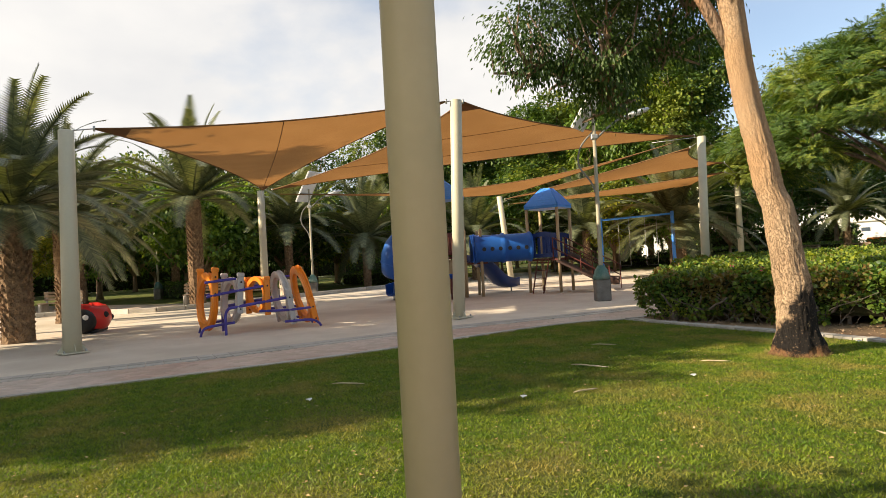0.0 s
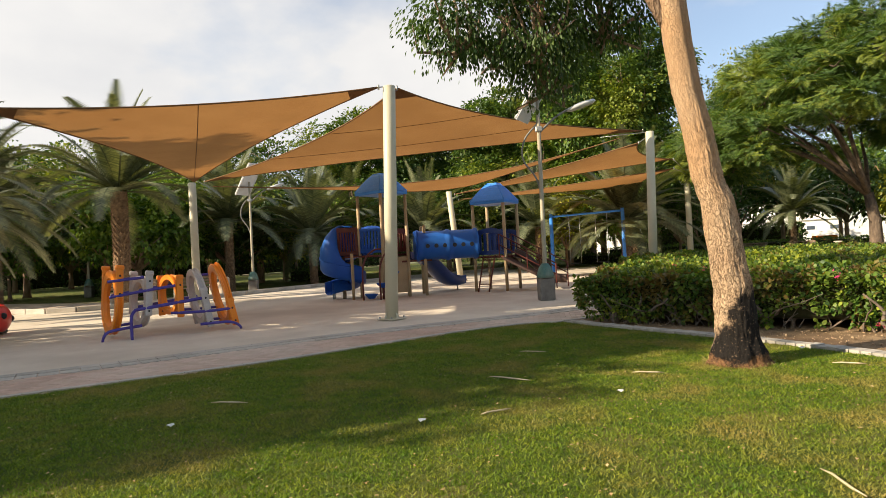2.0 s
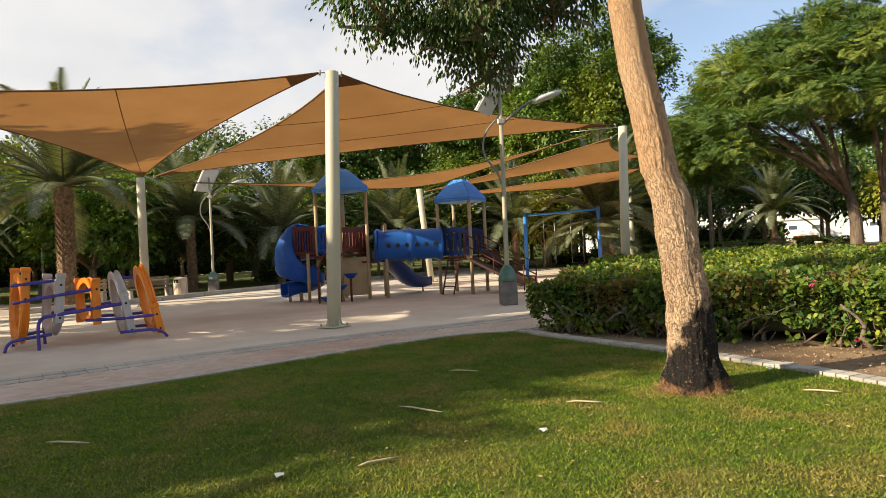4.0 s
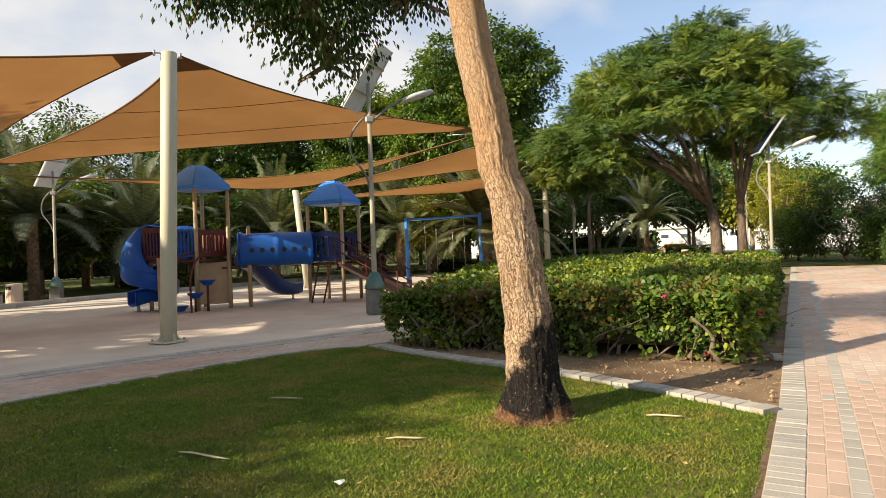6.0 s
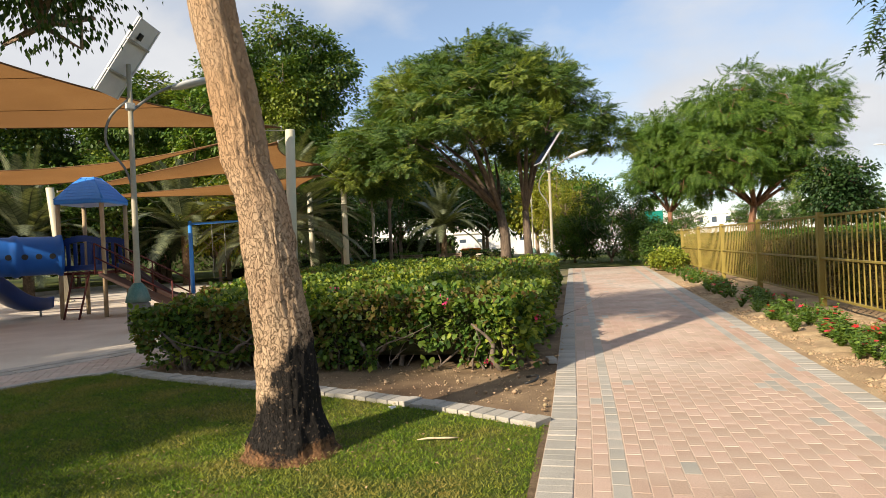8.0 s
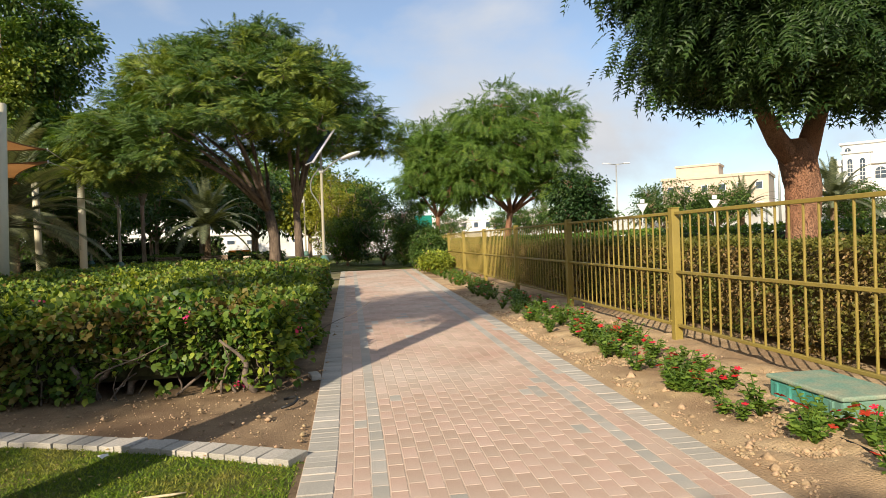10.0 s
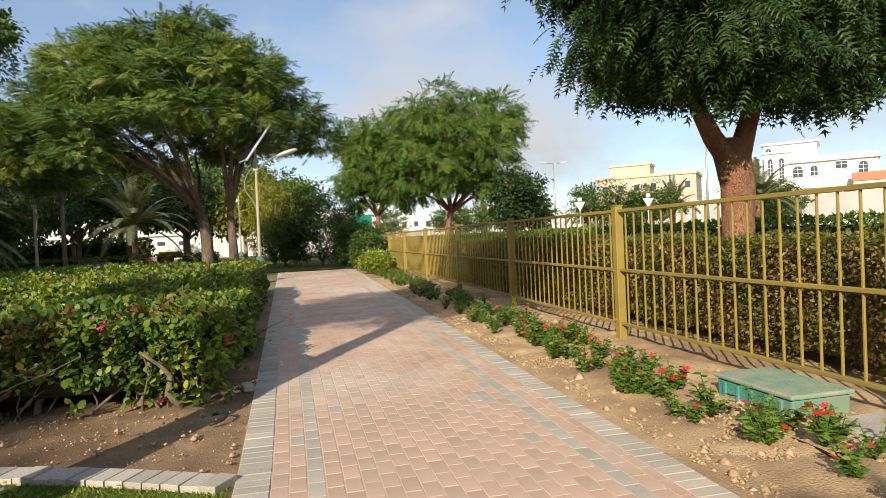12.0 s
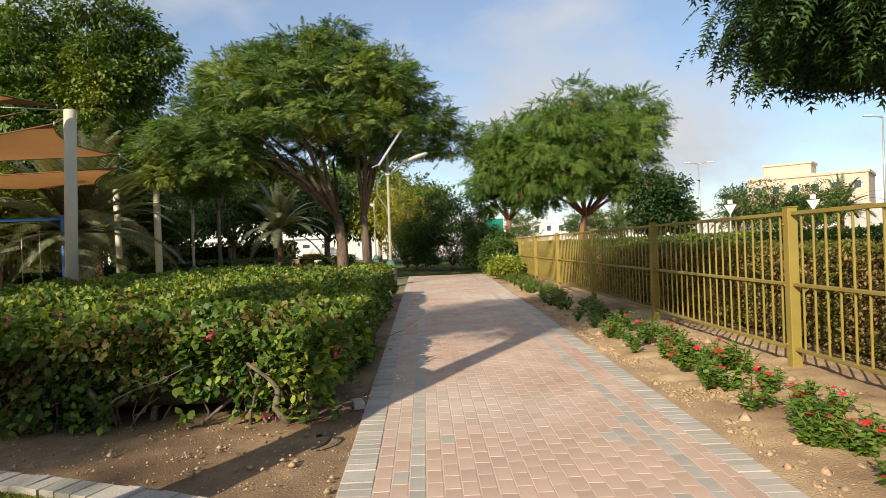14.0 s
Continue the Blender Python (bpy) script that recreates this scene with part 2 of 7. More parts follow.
M_CABLE = mat("steel_cable", (0.30, 0.30, 0.30), (0.42, 0.42, 0.42), 5, 0.4, 0.1, 60, metal=0.8)
M_BARK = mat("grey_brown_bark", (0.21, 0.145, 0.10), (0.40, 0.30, 0.22), 7, 0.9, 1.0, 26, (0.33, 0.19, 0.11), stretch=(1, 1, 0.35), depth=0.05)
M_BARK_FINE = cracked_bark("cracked_grey_bark", ((0.37, 0.245, 0.15), (0.48, 0.34, 0.22), (0.43, 0.265, 0.145)), (0.25, 0.165, 0.10))
M_BARK_NEEM = cracked_bark("cracked_red_brown_bark", ((0.27, 0.135, 0.08), (0.40, 0.22, 0.13), (0.33, 0.155, 0.085)), (0.13, 0.07, 0.045), False, 9.0, 48)
M_STRAW = mat("dry_grass", (0.30, 0.25, 0.08), (0.42, 0.34, 0.13), 6, 0.85, 0, 40, spread=0.25)
M_BARK_RED = mat("red_brown_bark", (0.19, 0.09, 0.05), (0.34, 0.18, 0.11), 7, 0.9, 1.0, 26, stretch=(1, 1, 0.3), depth=0.05)
M_BARK_DARK = mat("dark_brown_bark", (0.09, 0.065, 0.05), (0.19, 0.14, 0.10), 7, 0.9, 1.0, 26, stretch=(1, 1, 0.35), depth=0.05)
M_PALM_BARK = mat("palm_bark", (0.16, 0.10, 0.06), (0.33, 0.22, 0.13), 8, 0.95, 1.0, 22, depth=0.06)
M_TWIG = mat("dry_twig", (0.11, 0.085, 0.065), (0.23, 0.18, 0.14), 20, 0.9, 0.3, 90)
M_LEAF_HEDGE = leafy("hedge_leaf", (0.07, 0.15, 0.024), (0.15, 0.23, 0.032), 0.45)
M_LEAF_FRONT = leafy("bougainvillea_leaf", (0.066, 0.142, 0.023), (0.155, 0.215, 0.032), 0.6)
M_LEAF_BED = leafy("bedding_leaf", (0.11, 0.20, 0.03), (0.20, 0.29, 0.05), 0.35)
M_LEAF_LIME = leafy("lime_leaf", (0.19, 0.26, 0.03), (0.30, 0.33, 0.045), 0.45)
M_LEAF_BRONZE = leafy("bronze_leaf", (0.17, 0.105, 0.035), (0.18, 0.17, 0.035), 0.25)
M_LEAF_FEATHER = leafy("feathery_leaf", (0.05, 0.108, 0.022), (0.095, 0.155, 0.03), 0.45)
M_LEAF_DARK = leafy("dark_leaf", (0.036, 0.078, 0.02), (0.07, 0.125, 0.027), 0.4)
M_LEAF_NEEM = leafy("neem_leaf", (0.024, 0.060, 0.018), (0.050, 0.098, 0.022), 0.45)
M_LEAF_FRESH = leafy("fresh_leaf", (0.065, 0.14, 0.02), (0.125, 0.21, 0.03), 0.4)
# Paler copy of the feathery leaf: sunlight put into the colour, laid in noise patches.
M_LEAF_SUNLIT = leafy("sunlit_feathery_leaf", (0.15, 0.21, 0.03), (0.21, 0.25, 0.04), 0.35)
M_LEAF_YELLOW = leafy("yellow_leaf", (0.30, 0.28, 0.025), (0.20, 0.24, 0.03), 0.4)
M_LEAF_PALM = leafy("palm_leaf", (0.085, 0.105, 0.055), (0.17, 0.185, 0.105), 0.4, 0.2)
M_LEAF_CLIPPED = leafy("clipped_leaf", (0.085, 0.12, 0.022), (0.19, 0.17, 0.038), 0.5)
M_DRYLEAF = leafy("dry_hedge_leaf", (0.21, 0.145, 0.055), (0.30, 0.215, 0.085), 0.3, 0.25)
# Core colours with the hedge's inner shade painted in; the brown one less dark.
M_CORE_SHADE = mat("hedge_core_shade", (0.022, 0.030, 0.010), (0.05, 0.045, 0.02), 9, 0.95, 0.6, 50)
M_CORE_BROWN = mat("brown_core_shade", (0.055, 0.045, 0.018), (0.13, 0.095, 0.04), 16, 0.95, 0.8, 60)
M_PINK = leafy("magenta_bract", (0.60, 0.05, 0.15), (0.70, 0.08, 0.22), 0.3)
M_CRIMSON = leafy("red_petal", (0.62, 0.02, 0.03), (0.75, 0.05, 0.06), 0.25)
M_BLUE = mat("blue_plastic", (0.004, 0.058, 0.32), (0.008, 0.075, 0.39), 2, 0.45, 0.05, 40, (0.015, 0.11, 0.42), spec=0.3, grain=0.15)
M_NAVY = mat("navy_plastic", (0.010, 0.035, 0.16), (0.016, 0.05, 0.21), 2, 0.4, 0.05, 40, spec=0.5, grain=0.15)
M_ROOFBLUE = mat("roof_blue_plastic", (0.03, 0.22, 0.74), (0.05, 0.27, 0.82), 2, 0.36, 0.05, 40, spec=0.5, grain=0.15)
M_MAROON = mat("maroon_paint", (0.09, 0.022, 0.018), (0.14, 0.035, 0.026), 3, 0.5, 0.1, 40, grain=0.15)
M_CHOC = mat("dark_brown_plastic", (0.045, 0.026, 0.022), (0.07, 0.04, 0.032), 2, 0.45, 0.05, 40, grain=0.15)
M_TANPOST = mat("tan_painted_post", (0.36, 0.26, 0.15), (0.44, 0.33, 0.20), 3, 0.5, 0.1, 40, grain=0.15)
M_ORANGE = mat("orange_plastic", (0.78, 0.20, 0.015), (0.88, 0.27, 0.02), 2, 0.4, 0.05, 40, spec=0.5, grain=0.15)
M_LIGHTGREY = mat("light_grey_plastic", (0.42, 0.38, 0.36), (0.52, 0.48, 0.45), 2, 0.45, 0.05, 40, grain=0.15)
M_PURPLE = mat("violet_blue_tube", (0.06, 0.045, 0.25), (0.09, 0.07, 0.32), 3, 0.4, 0.05, 40, grain=0.15)
M_REDPLASTIC = mat("red_plastic", (0.62, 0.025, 0.02), (0.70, 0.04, 0.03), 2, 0.35, 0.05, 40, spec=0.5, grain=0.15)
M_BLACK = mat("black_plastic", (0.012, 0.012, 0.013), (0.03, 0.03, 0.03), 4, 0.5, 0.1, 50)
M_WHITE = mat("white_paint", (0.74, 0.73, 0.70), (0.80, 0.79, 0.76), 2, 0.6, 0.1, 40, (0.66, 0.63, 0.58), grain=0.15)
M_BEIGE = mat("beige_render", (0.55, 0.44, 0.34), (0.60, 0.49, 0.38), 1, 0.8, 0.1, 20, grain=0.15)
M_PANEL = mat("solar_back", (0.66, 0.66, 0.66), (0.74, 0.74, 0.74), 3, 0.5, 0.05, 40, grain=0.15)
M_CELL = mat("solar_cell", (0.012, 0.018, 0.05), (0.02, 0.03, 0.08), 3, 0.15, 0.0, 40, spec=0.6)
M_GALV = mat("galvanised_metal", (0.38, 0.38, 0.36), (0.47, 0.47, 0.44), 4, 0.45, 0.1, 40, metal=0.5)
M_ARM = mat("dull_grey_paint", (0.17, 0.165, 0.15), (0.24, 0.235, 0.215), 4, 0.6, 0.1, 40)
M_LAMPGLASS = mat("lamp_lens", (0.48, 0.49, 0.48), (0.58, 0.59, 0.58), 3, 0.25, 0.0, 40, grain=0.15)
M_TEALBOX = mat("teal_plastic", (0.055, 0.24, 0.20), (0.08, 0.30, 0.25), 3, 0.55, 0.1, 40, (0.20, 0.27, 0.20))
M_TEALCAP = mat("streaked_teal_cover", (0.06, 0.15, 0.13), (0.15, 0.24, 0.20), 5, 0.6, 0.2, 60, (0.22, 0.24, 0.19), stretch=(1, 1, 0.3))
M_DARKBLOCK = mat("dark_concrete", (0.15, 0.14, 0.125), (0.23, 0.215, 0.19), 5, 0.9, 0.4, 60)
M_DUSTLID = mat("dusty_teal_lid", (0.16, 0.30, 0.23), (0.33, 0.34, 0.24), 6, 0.8, 0.2, 60)
M_CONCRETE = mat("concrete", (0.34, 0.32, 0.28), (0.44, 0.42, 0.37), 4, 0.9, 0.4, 60, (0.27, 0.25, 0.21))
M_WOOD = mat("weathered_wood", (0.20, 0.14, 0.09), (0.30, 0.22, 0.15), 8, 0.85, 0.4, 60)
M_ASPHALT = mat("asphalt", (0.045, 0.045, 0.047), (0.06, 0.06, 0.06), 3, 0.9, 0.4, 90)
M_GLASS = mat("dark_window_glass", (0.05, 0.07, 0.09), (0.08, 0.10, 0.13), 2, 0.1, 0.0, 40, spec=0.6)
M_TILE = mat("terracotta_tile", (0.50, 0.20, 0.10), (0.60, 0.27, 0.14), 3, 0.8, 0.2, 40)
M_SIGNGREEN = mat("green_sign", (0.01, 0.22, 0.16), (0.02, 0.27, 0.20), 3, 0.5, 0, 40)
M_LITTER = mat("fallen_leaf", (0.30, 0.20, 0.08), (0.42, 0.32, 0.14), 9, 0.8, 0.1, 60, spread=0.35)
M_TAPE = mat("straw", (0.48, 0.38, 0.22), (0.62, 0.52, 0.34), 9, 0.8, 0.2, 60, spread=0.2)


# ---- mesh helpers ----
def mesh_of(name, verts, faces, smooth=False):
    me = bpy.data.meshes.new(name)
    me.from_pydata([tuple(v) for v in verts], [], [tuple(f) for f in faces])
    me.validate()
    if smooth:
        me.polygons.foreach_set("use_smooth", [True] * len(me.polygons))
    me.update()
    return me


def tri_mesh(name, verts, tris):
    """A mesh of triangles from two arrays, made at once."""
    me = bpy.data.meshes.new(name)
    nv, nt = len(verts), len(tris)
    me.vertices.add(nv)
    me.vertices.foreach_set("co", np.asarray(verts, dtype=np.float32).ravel())
    me.loops.add(nt * 3)
    me.loops.foreach_set("vertex_index", np.asarray(tris, dtype=np.int32).ravel())
    me.polygons.add(nt)
    me.polygons.foreach_set("loop_start", np.arange(nt, dtype=np.int32) * 3)
    me.update(calc_edges=True)
    return me


def thing(name, m=None, label="", category="", group="", kind=""):
    ob = new(name)
    ob.empty_display_size = 0.1
    if m is not None:
        ob.matrix_world = m
    return tagged(ob, label, category, group, kind)


def part(name, data, material, parent=None, label="", m=None, kind="", smooth=False):
    """Links a bmesh or a mesh as one mesh object under a thing or a part."""
    if isinstance(data, bmesh.types.BMesh):
        me = bpy.data.meshes.new(name)
        data.to_mesh(me)
        data.free()
    else:
        me = data
    if smooth:
        me.polygons.foreach_set("use_smooth", [True] * len(me.polygons))
    if material is not None and not me.materials:
        me.materials.append(material)
    ob = new(name, me)
    if parent is not None:
        ob.parent = parent
    if m is not None:
        ob.matrix_basis = m
    return tagged(ob, label, kind=kind)


def box(sx, sy, sz, bevel=0.0, at=(0, 0, 0), m=None, bm=None, seg=1):
    """A bevelled box, its base centre at at."""
    own = bmesh.new()
    bmesh.ops.create_cube(own, size=1.0)
    bmesh.ops.scale(own, vec=(sx, sy, sz), verts=own.verts)
    if bevel:
        bmesh.ops.bevel(own, geom=own.edges[:], offset=bevel, segments=seg, affect="EDGES", profile=0.5)
    bmesh.ops.translate(own, vec=(at[0], at[1], at[2] + sz / 2), verts=own.verts)
    if m is not None:
        bmesh.ops.transform(own, matrix=m, verts=own.verts)
    if bm is None:
        return own
    me = bpy.data.meshes.new("t")
    own.to_mesh(me)
    own.free()
    bm.from_mesh(me)
    bpy.data.meshes.remove(me)
    return bm


def tubes(paths, sides=8, caps=True):
    """Verts and faces of round tubes. paths: lists of (point, radius)."""
    verts, faces = [], []
    for path in paths:
        pts = [Vector(p) for p, _ in path]
        rings = []
        side = None
        for i, (p, r) in enumerate(path):
            d = (pts[min(i + 1, len(pts) - 1)] - pts[max(i - 1, 0)])
            d = d.normalized() if d.length > 1e-9 else Vector((0, 0, 1))
            if side is None:
                side = d.cross(Vector((0, 0, 1)) if abs(d.z) < 0.9 else Vector((1, 0, 0))).normalized()
            else:
                side = (side - d * side.dot(d)).normalized()
            up = d.cross(side)
            rings.append(len(verts))
            for k in range(sides):
                a = 2 * math.pi * k / sides
                verts.append(Vector(p) + (side * math.cos(a) + up * math.sin(a)) * r)
        for a, b in zip(rings, rings[1:]):
            for k in range(sides):
                faces.append((a + k, a + (k + 1) % sides, b + (k + 1) % sides, b + k))
        if caps:
            faces.append(tuple(reversed(range(rings[0], rings[0] + sides))))
            faces.append(tuple(range(rings[-1], rings[-1] + sides)))
    return verts, faces


def tube_mesh(name, paths, sides=8, smooth=True):
    return mesh_of(name, *tubes(paths, sides), smooth=smooth)


def lathe(name, profile, sides=20):
    """A turned shape from (radius, height) pairs."""
    verts, faces = [], []
    for r, z in profile:
        for k in range(sides):
            a = 2 * math.pi * k / sides
            verts.append((r * math.cos(a), r * math.sin(a), z))
    for i in range(len(profile) - 1):
        for k in range(sides):
            faces.append((i * sides + k, i * sides + (k + 1) % sides, (i + 1) * sides + (k + 1) % sides, (i + 1) * sides + k))
    faces.append(tuple(reversed(range(sides))))
    faces.append(tuple(range((len(profile) - 1) * sides, len(profile) * sides)))
    return mesh_of(name, verts, faces, smooth=False)


def prism(name, outline, z0, z1, smooth=False):
    """A flat slab with the given outline."""
    n = len(outline)
    verts = [(x, y, z0) for x, y in outline] + [(x, y, z1) for x, y in outline]
    faces = [tuple(reversed(range(n))), tuple(range(n, 2 * n))] + [(i, (i + 1) % n, n + (i + 1) % n, n + i) for i in range(n)]
    return mesh_of(name, verts, faces, smooth)


def inside(pts, poly):
    """Which of the points lie in the polygon."""
    x, y = pts[:, 0], pts[:, 1]
    hit = np.zeros(len(pts), bool)
    for (ax, ay), (bx, by) in zip(poly, poly[1:] + poly[:1]):
        if ay == by:
            continue
        hit ^= ((ay > y) != (by > y)) & (x < (bx - ax) * (y - ay) / (by - ay) + ax)
    return hit


def curve_pts(ctrl, step):
    """Evenly spaced points on a smooth line through the given ones."""
    c = [Vector((*p, 0)) if len(p) == 2 else Vector(p) for p in ctrl]
    fine = []
    for i in range(len(c) - 1):
        p0, p1, p2, p3 = c[max(i - 1, 0)], c[i], c[i + 1], c[min(i + 2, len(c) - 1)]
        for s in range(24):
            t = s / 24
            fine.append(0.5 * (2 * p1 + (p2 - p0) * t + (2 * p0 - 5 * p1 + 4 * p2 - p3) * t * t + (3 * p1 - p0 - 3 * p2 + p3) * t ** 3))
    fine.append(c[-1])
    out, left = [fine[0]], step
    for a, b in zip(fine, fine[1:]):
        d = (b - a).length
        while d >= left:
            a = a + (b - a) * (left / d)
            out.append(a.copy())
            d = (b - a).length
            left = step
        left -= d
    return out


# ---- leaves: one template laid out many times ----
def leaf_template(width=0.5, fold=0.15):
    v = np.array([(0, 0, 0), (0.45, -width / 2, fold * width), (1, 0, -0.08), (0.45, width / 2, fold * width)])
    return v, np.array([(0, 1, 2), (0, 2, 3)])


def feather_template(pairs=6, length=0.30, width=0.11, droop=0.25):
    """A compound leaf: pairs of narrow leaflets on a stalk, and one at its end."""
    v, t = [], []
    for i in range(pairs):
        s = (i + 0.6) / pairs
        z = -droop * s * s
        l = length * (1.0 - 0.45 * abs(s - 0.45))
        for sgn in (-1, 1):
            b = len(v)
            v += [(s - width / 2, 0, z), (s + 0.10, sgn * l * 0.55, z + 0.02), (s + 0.16, sgn * l, z - 0.05), (s + width / 2, 0, z)]
            t += [(b, b + 1, b + 3), (b + 1, b + 2, b + 3)] if sgn < 0 else [(b, b + 3, b + 1), (b + 1, b + 3, b + 2)]
    b = len(v)
    v += [(0.95, -width / 2, -droop), (1.2, 0, -droop * 1.3), (0.95, width / 2, -droop)]
    t += [(b, b + 1, b + 2)]
    return np.array(v), np.array(t)


def scatter(name, centres, axes, sizes, template, rng, tumble=0.5):
    """Lays the template at every centre, its length along the axis, its face turned up and then tumbled."""
    tv, tt = template
    n = len(centres)
    ax = axes + rng.normal(0, tumble * 0.5, (n, 3))
    ax /= np.linalg.norm(ax, axis=1)[:, None] + 1e-9
    up = np.array([0, 0, 1.0]) + rng.normal(0, tumble, (n, 3))
    sd = np.cross(up, ax)
    sd /= np.linalg.norm(sd, axis=1)[:, None] + 1e-9
    nm = np.cross(ax, sd)
    basis = np.stack([ax, sd, nm], 1) * sizes[:, None, None]
    verts = np.einsum("vk,nkj->nvj", tv, basis) + centres[:, None, :]
    tris = tt[None] + (np.arange(n) * len(tv))[:, None, None]
    return tri_mesh(name, verts.reshape(-1, 3), tris.reshape(-1, 3))


LEAF, FEATHER, NEEM = leaf_template(0.62), feather_template(9, 0.30, 0.07, 0.22), feather_template(5, 0.38, 0.13, 0.35)
ROUND_LEAF = (np.array([(0, 0, 0), (0.22, -0.30, 0.06), (0.62, -0.33, 0.05), (1, 0, -0.08), (0.62, 0.33, 0.05), (0.22, 0.30, 0.06)]), np.array([(0, 1, 5), (1, 2, 5), (2, 4, 5), (2, 3, 4)]))
FEATHER_FLAT = feather_template(6, 0.44, 0.12, 0.16)


# ---- plan of the ground ----
PATH_L, PATH_R, FENCE_X = 0.62, 3.20, 4.96


def left_edge(y):
    return PATH_L - 0.022 * max(0.0, y - 9.0)


def right_edge(y):
    return PATH_R + 0.018 * max(0.0, y - 9.0)


LAWN_LEFT = [(-13.5, -12.0), (-10.6, -5.0), (-8.8, -1.0), (-7.85, 1.5), (-7.2, 3.4), (-6.5, 5.7), (-6.2, 7.5), (-5.9, 9.0), (-5.45, 10.2), (-4.9, 10.75)]
EDGING = [(-4.9, 10.75), (-4.4, 10.55), (-3.77, 10.32), (-2.75, 10.02), (-1.7, 9.72), (-0.81, 9.40), (0.04, 9.04), (0.60, 8.74)]
WALK_FAR = [(-16.2, -12.0), (-13.2, -5.0), (-11.0, -1.0), (-9.75, 1.9), (-9.0, 4.0), (-8.35, 6.6), (-7.75, 8.6), (-7.1, 10.2), (-6.3, 12.3), (-5.7, 15.0), (-5.5, 19.0), (-5.6, 24.0)]
WALK_NEAR = LAWN_LEFT + [(-4.7, 12.0), (-4.0, 15.0), (-3.8, 19.0), (-3.9, 24.0)]

ground = part("ground", prism("ground", [(-600, -600), (600, -600), (600, 900), (-600, 900)], -0.6, -0.06), M_GROUND, label="dry sandy park ground with patches of thin grass", kind="structure")
lawn_outline = [(p.x, p.y) for p in curve_pts(LAWN_LEFT, 0.4)] + [(p.x, p.y) for p in curve_pts(EDGING, 0.3)] + [(0.66, 8.74), (0.66, -12.0)]
lawn = part("lawn", prism("lawn", lawn_outline, -0.3, -0.012), M_LAWN_SOIL, label="mown green lawn with dry yellow patches", kind="structure")
bed = part("planting_bed", prism("planting_bed", [(p.x, p.y) for p in curve_pts(EDGING, 0.3)] + [(0.72, 8.74), (0.72, 12), (0.45, 24.5), (-8.3, 24.5), (-6.8, 15.5), (-5.2, 11.6)], -0.3, -0.02), M_BEDSOIL, label="sandy brown soil bed under the flowering hedge", kind="structure")
play_outline = [(p.x, p.y) for p in curve_pts(WALK_FAR, 0.5)] + [(-5.9, 30), (-9, 37), (-24, 36), (-24.2, 20.5), (-22.6, 9), (-27, 5), (-30, -12)]
play_sand = part("playground_sand", prism("playground_sand", play_outline, -0.3, -0.015), M_SAND, label="pale compacted sand floor of the playground", kind="structure")
far_walk = part("far_walkway", prism("far_walkway", [(-40, -12), (-30.2, -12), (-27.2, 5.1), (-22.8, 9.1), (-24.4, 20.5), (-24.2, 36.2), (-27.5, 36.2), (-27.7, 20), (-26.4, 11), (-40, 8)], -0.3, -0.004), M_JOINT, label="pale paved walkway beyond the playground", kind="structure")
back_lawn = part("back_lawn", prism("back_lawn", [(-60, 37.5), (4.4, 37.5), (4.4, 75), (-60, 75)], -0.3, -0.03), M_LAWN_SOIL, label="shaded grass at the back of the park", kind="structure")
side_lawn = part("side_lawn", prism("side_lawn", [(-80, -14), (-40.5, -14), (-40.5, 8.4), (-28.2, 12), (-28.2, 36), (-80, 36)], -0.3, -0.03), M_LAWN_SOIL, label="shaded grass beside the walkway under the palms", kind="structure")


lawn_edge = part("lawn_edge", prism("lawn_edge", [(0.575, -12.0), (0.625, -12.0), (0.625, 8.70), (0.575, 8.72)], -0.2, -0.006), M_EDGE, label="narrow strip of bare dark soil between lawn and path", kind="structure")

# ---- main path of brick pavers ----
path_bed = part("path", prism("path", [(left_edge(y), y) for y in (-12, 9, 20, 36)] + [(right_edge(y), y) for y in (36, 20, 9, -12)], -0.3, -0.002), M_JOINT, label="path of pink brick pavers with grey borders", kind="structure")


def paver_mesh(name, length, width, material, height=0.05):
    me = bpy.data.meshes.new(name)
    bm = box(length - 0.0055, width - 0.0055, height, 0.0)
    bmesh.ops.bevel(bm, geom=[e for e in bm.edges if all(v.co.z > height * 0.9 for v in e.verts)], offset=0.003, segments=1, affect="EDGES")
    bm.to_mesh(me)
    bm.free()
    me.materials.append(material)
    return me


class Joined:
    """Collects boxes with a worn top edge into one mesh."""

    def __init__(self):
        self.v, self.f = [], []

    def brick(self, x, y, lx, ly, turn, z=0.0, h=0.05):
        c, s, b = math.cos(turn), math.sin(turn), len(self.v)
        for inset, zz in ((0.0, z - h), (0.0, z - 0.002), (0.003, z)):
            for sx, sy in ((-1, -1), (1, -1), (1, 1), (-1, 1)):
                px, py = sx * (lx / 2 - inset), sy * (ly / 2 - inset)
                self.v.append((x + c * px - s * py, y + s * px + c * py, zz))
        for r in (0, 4):
            for i in range(4):
                self.f.append((b + r + i, b + r + (i + 1) % 4, b + r + 4 + (i + 1) % 4, b + r + 4 + i))
        self.f.append((b + 8, b + 9, b + 10, b + 11))


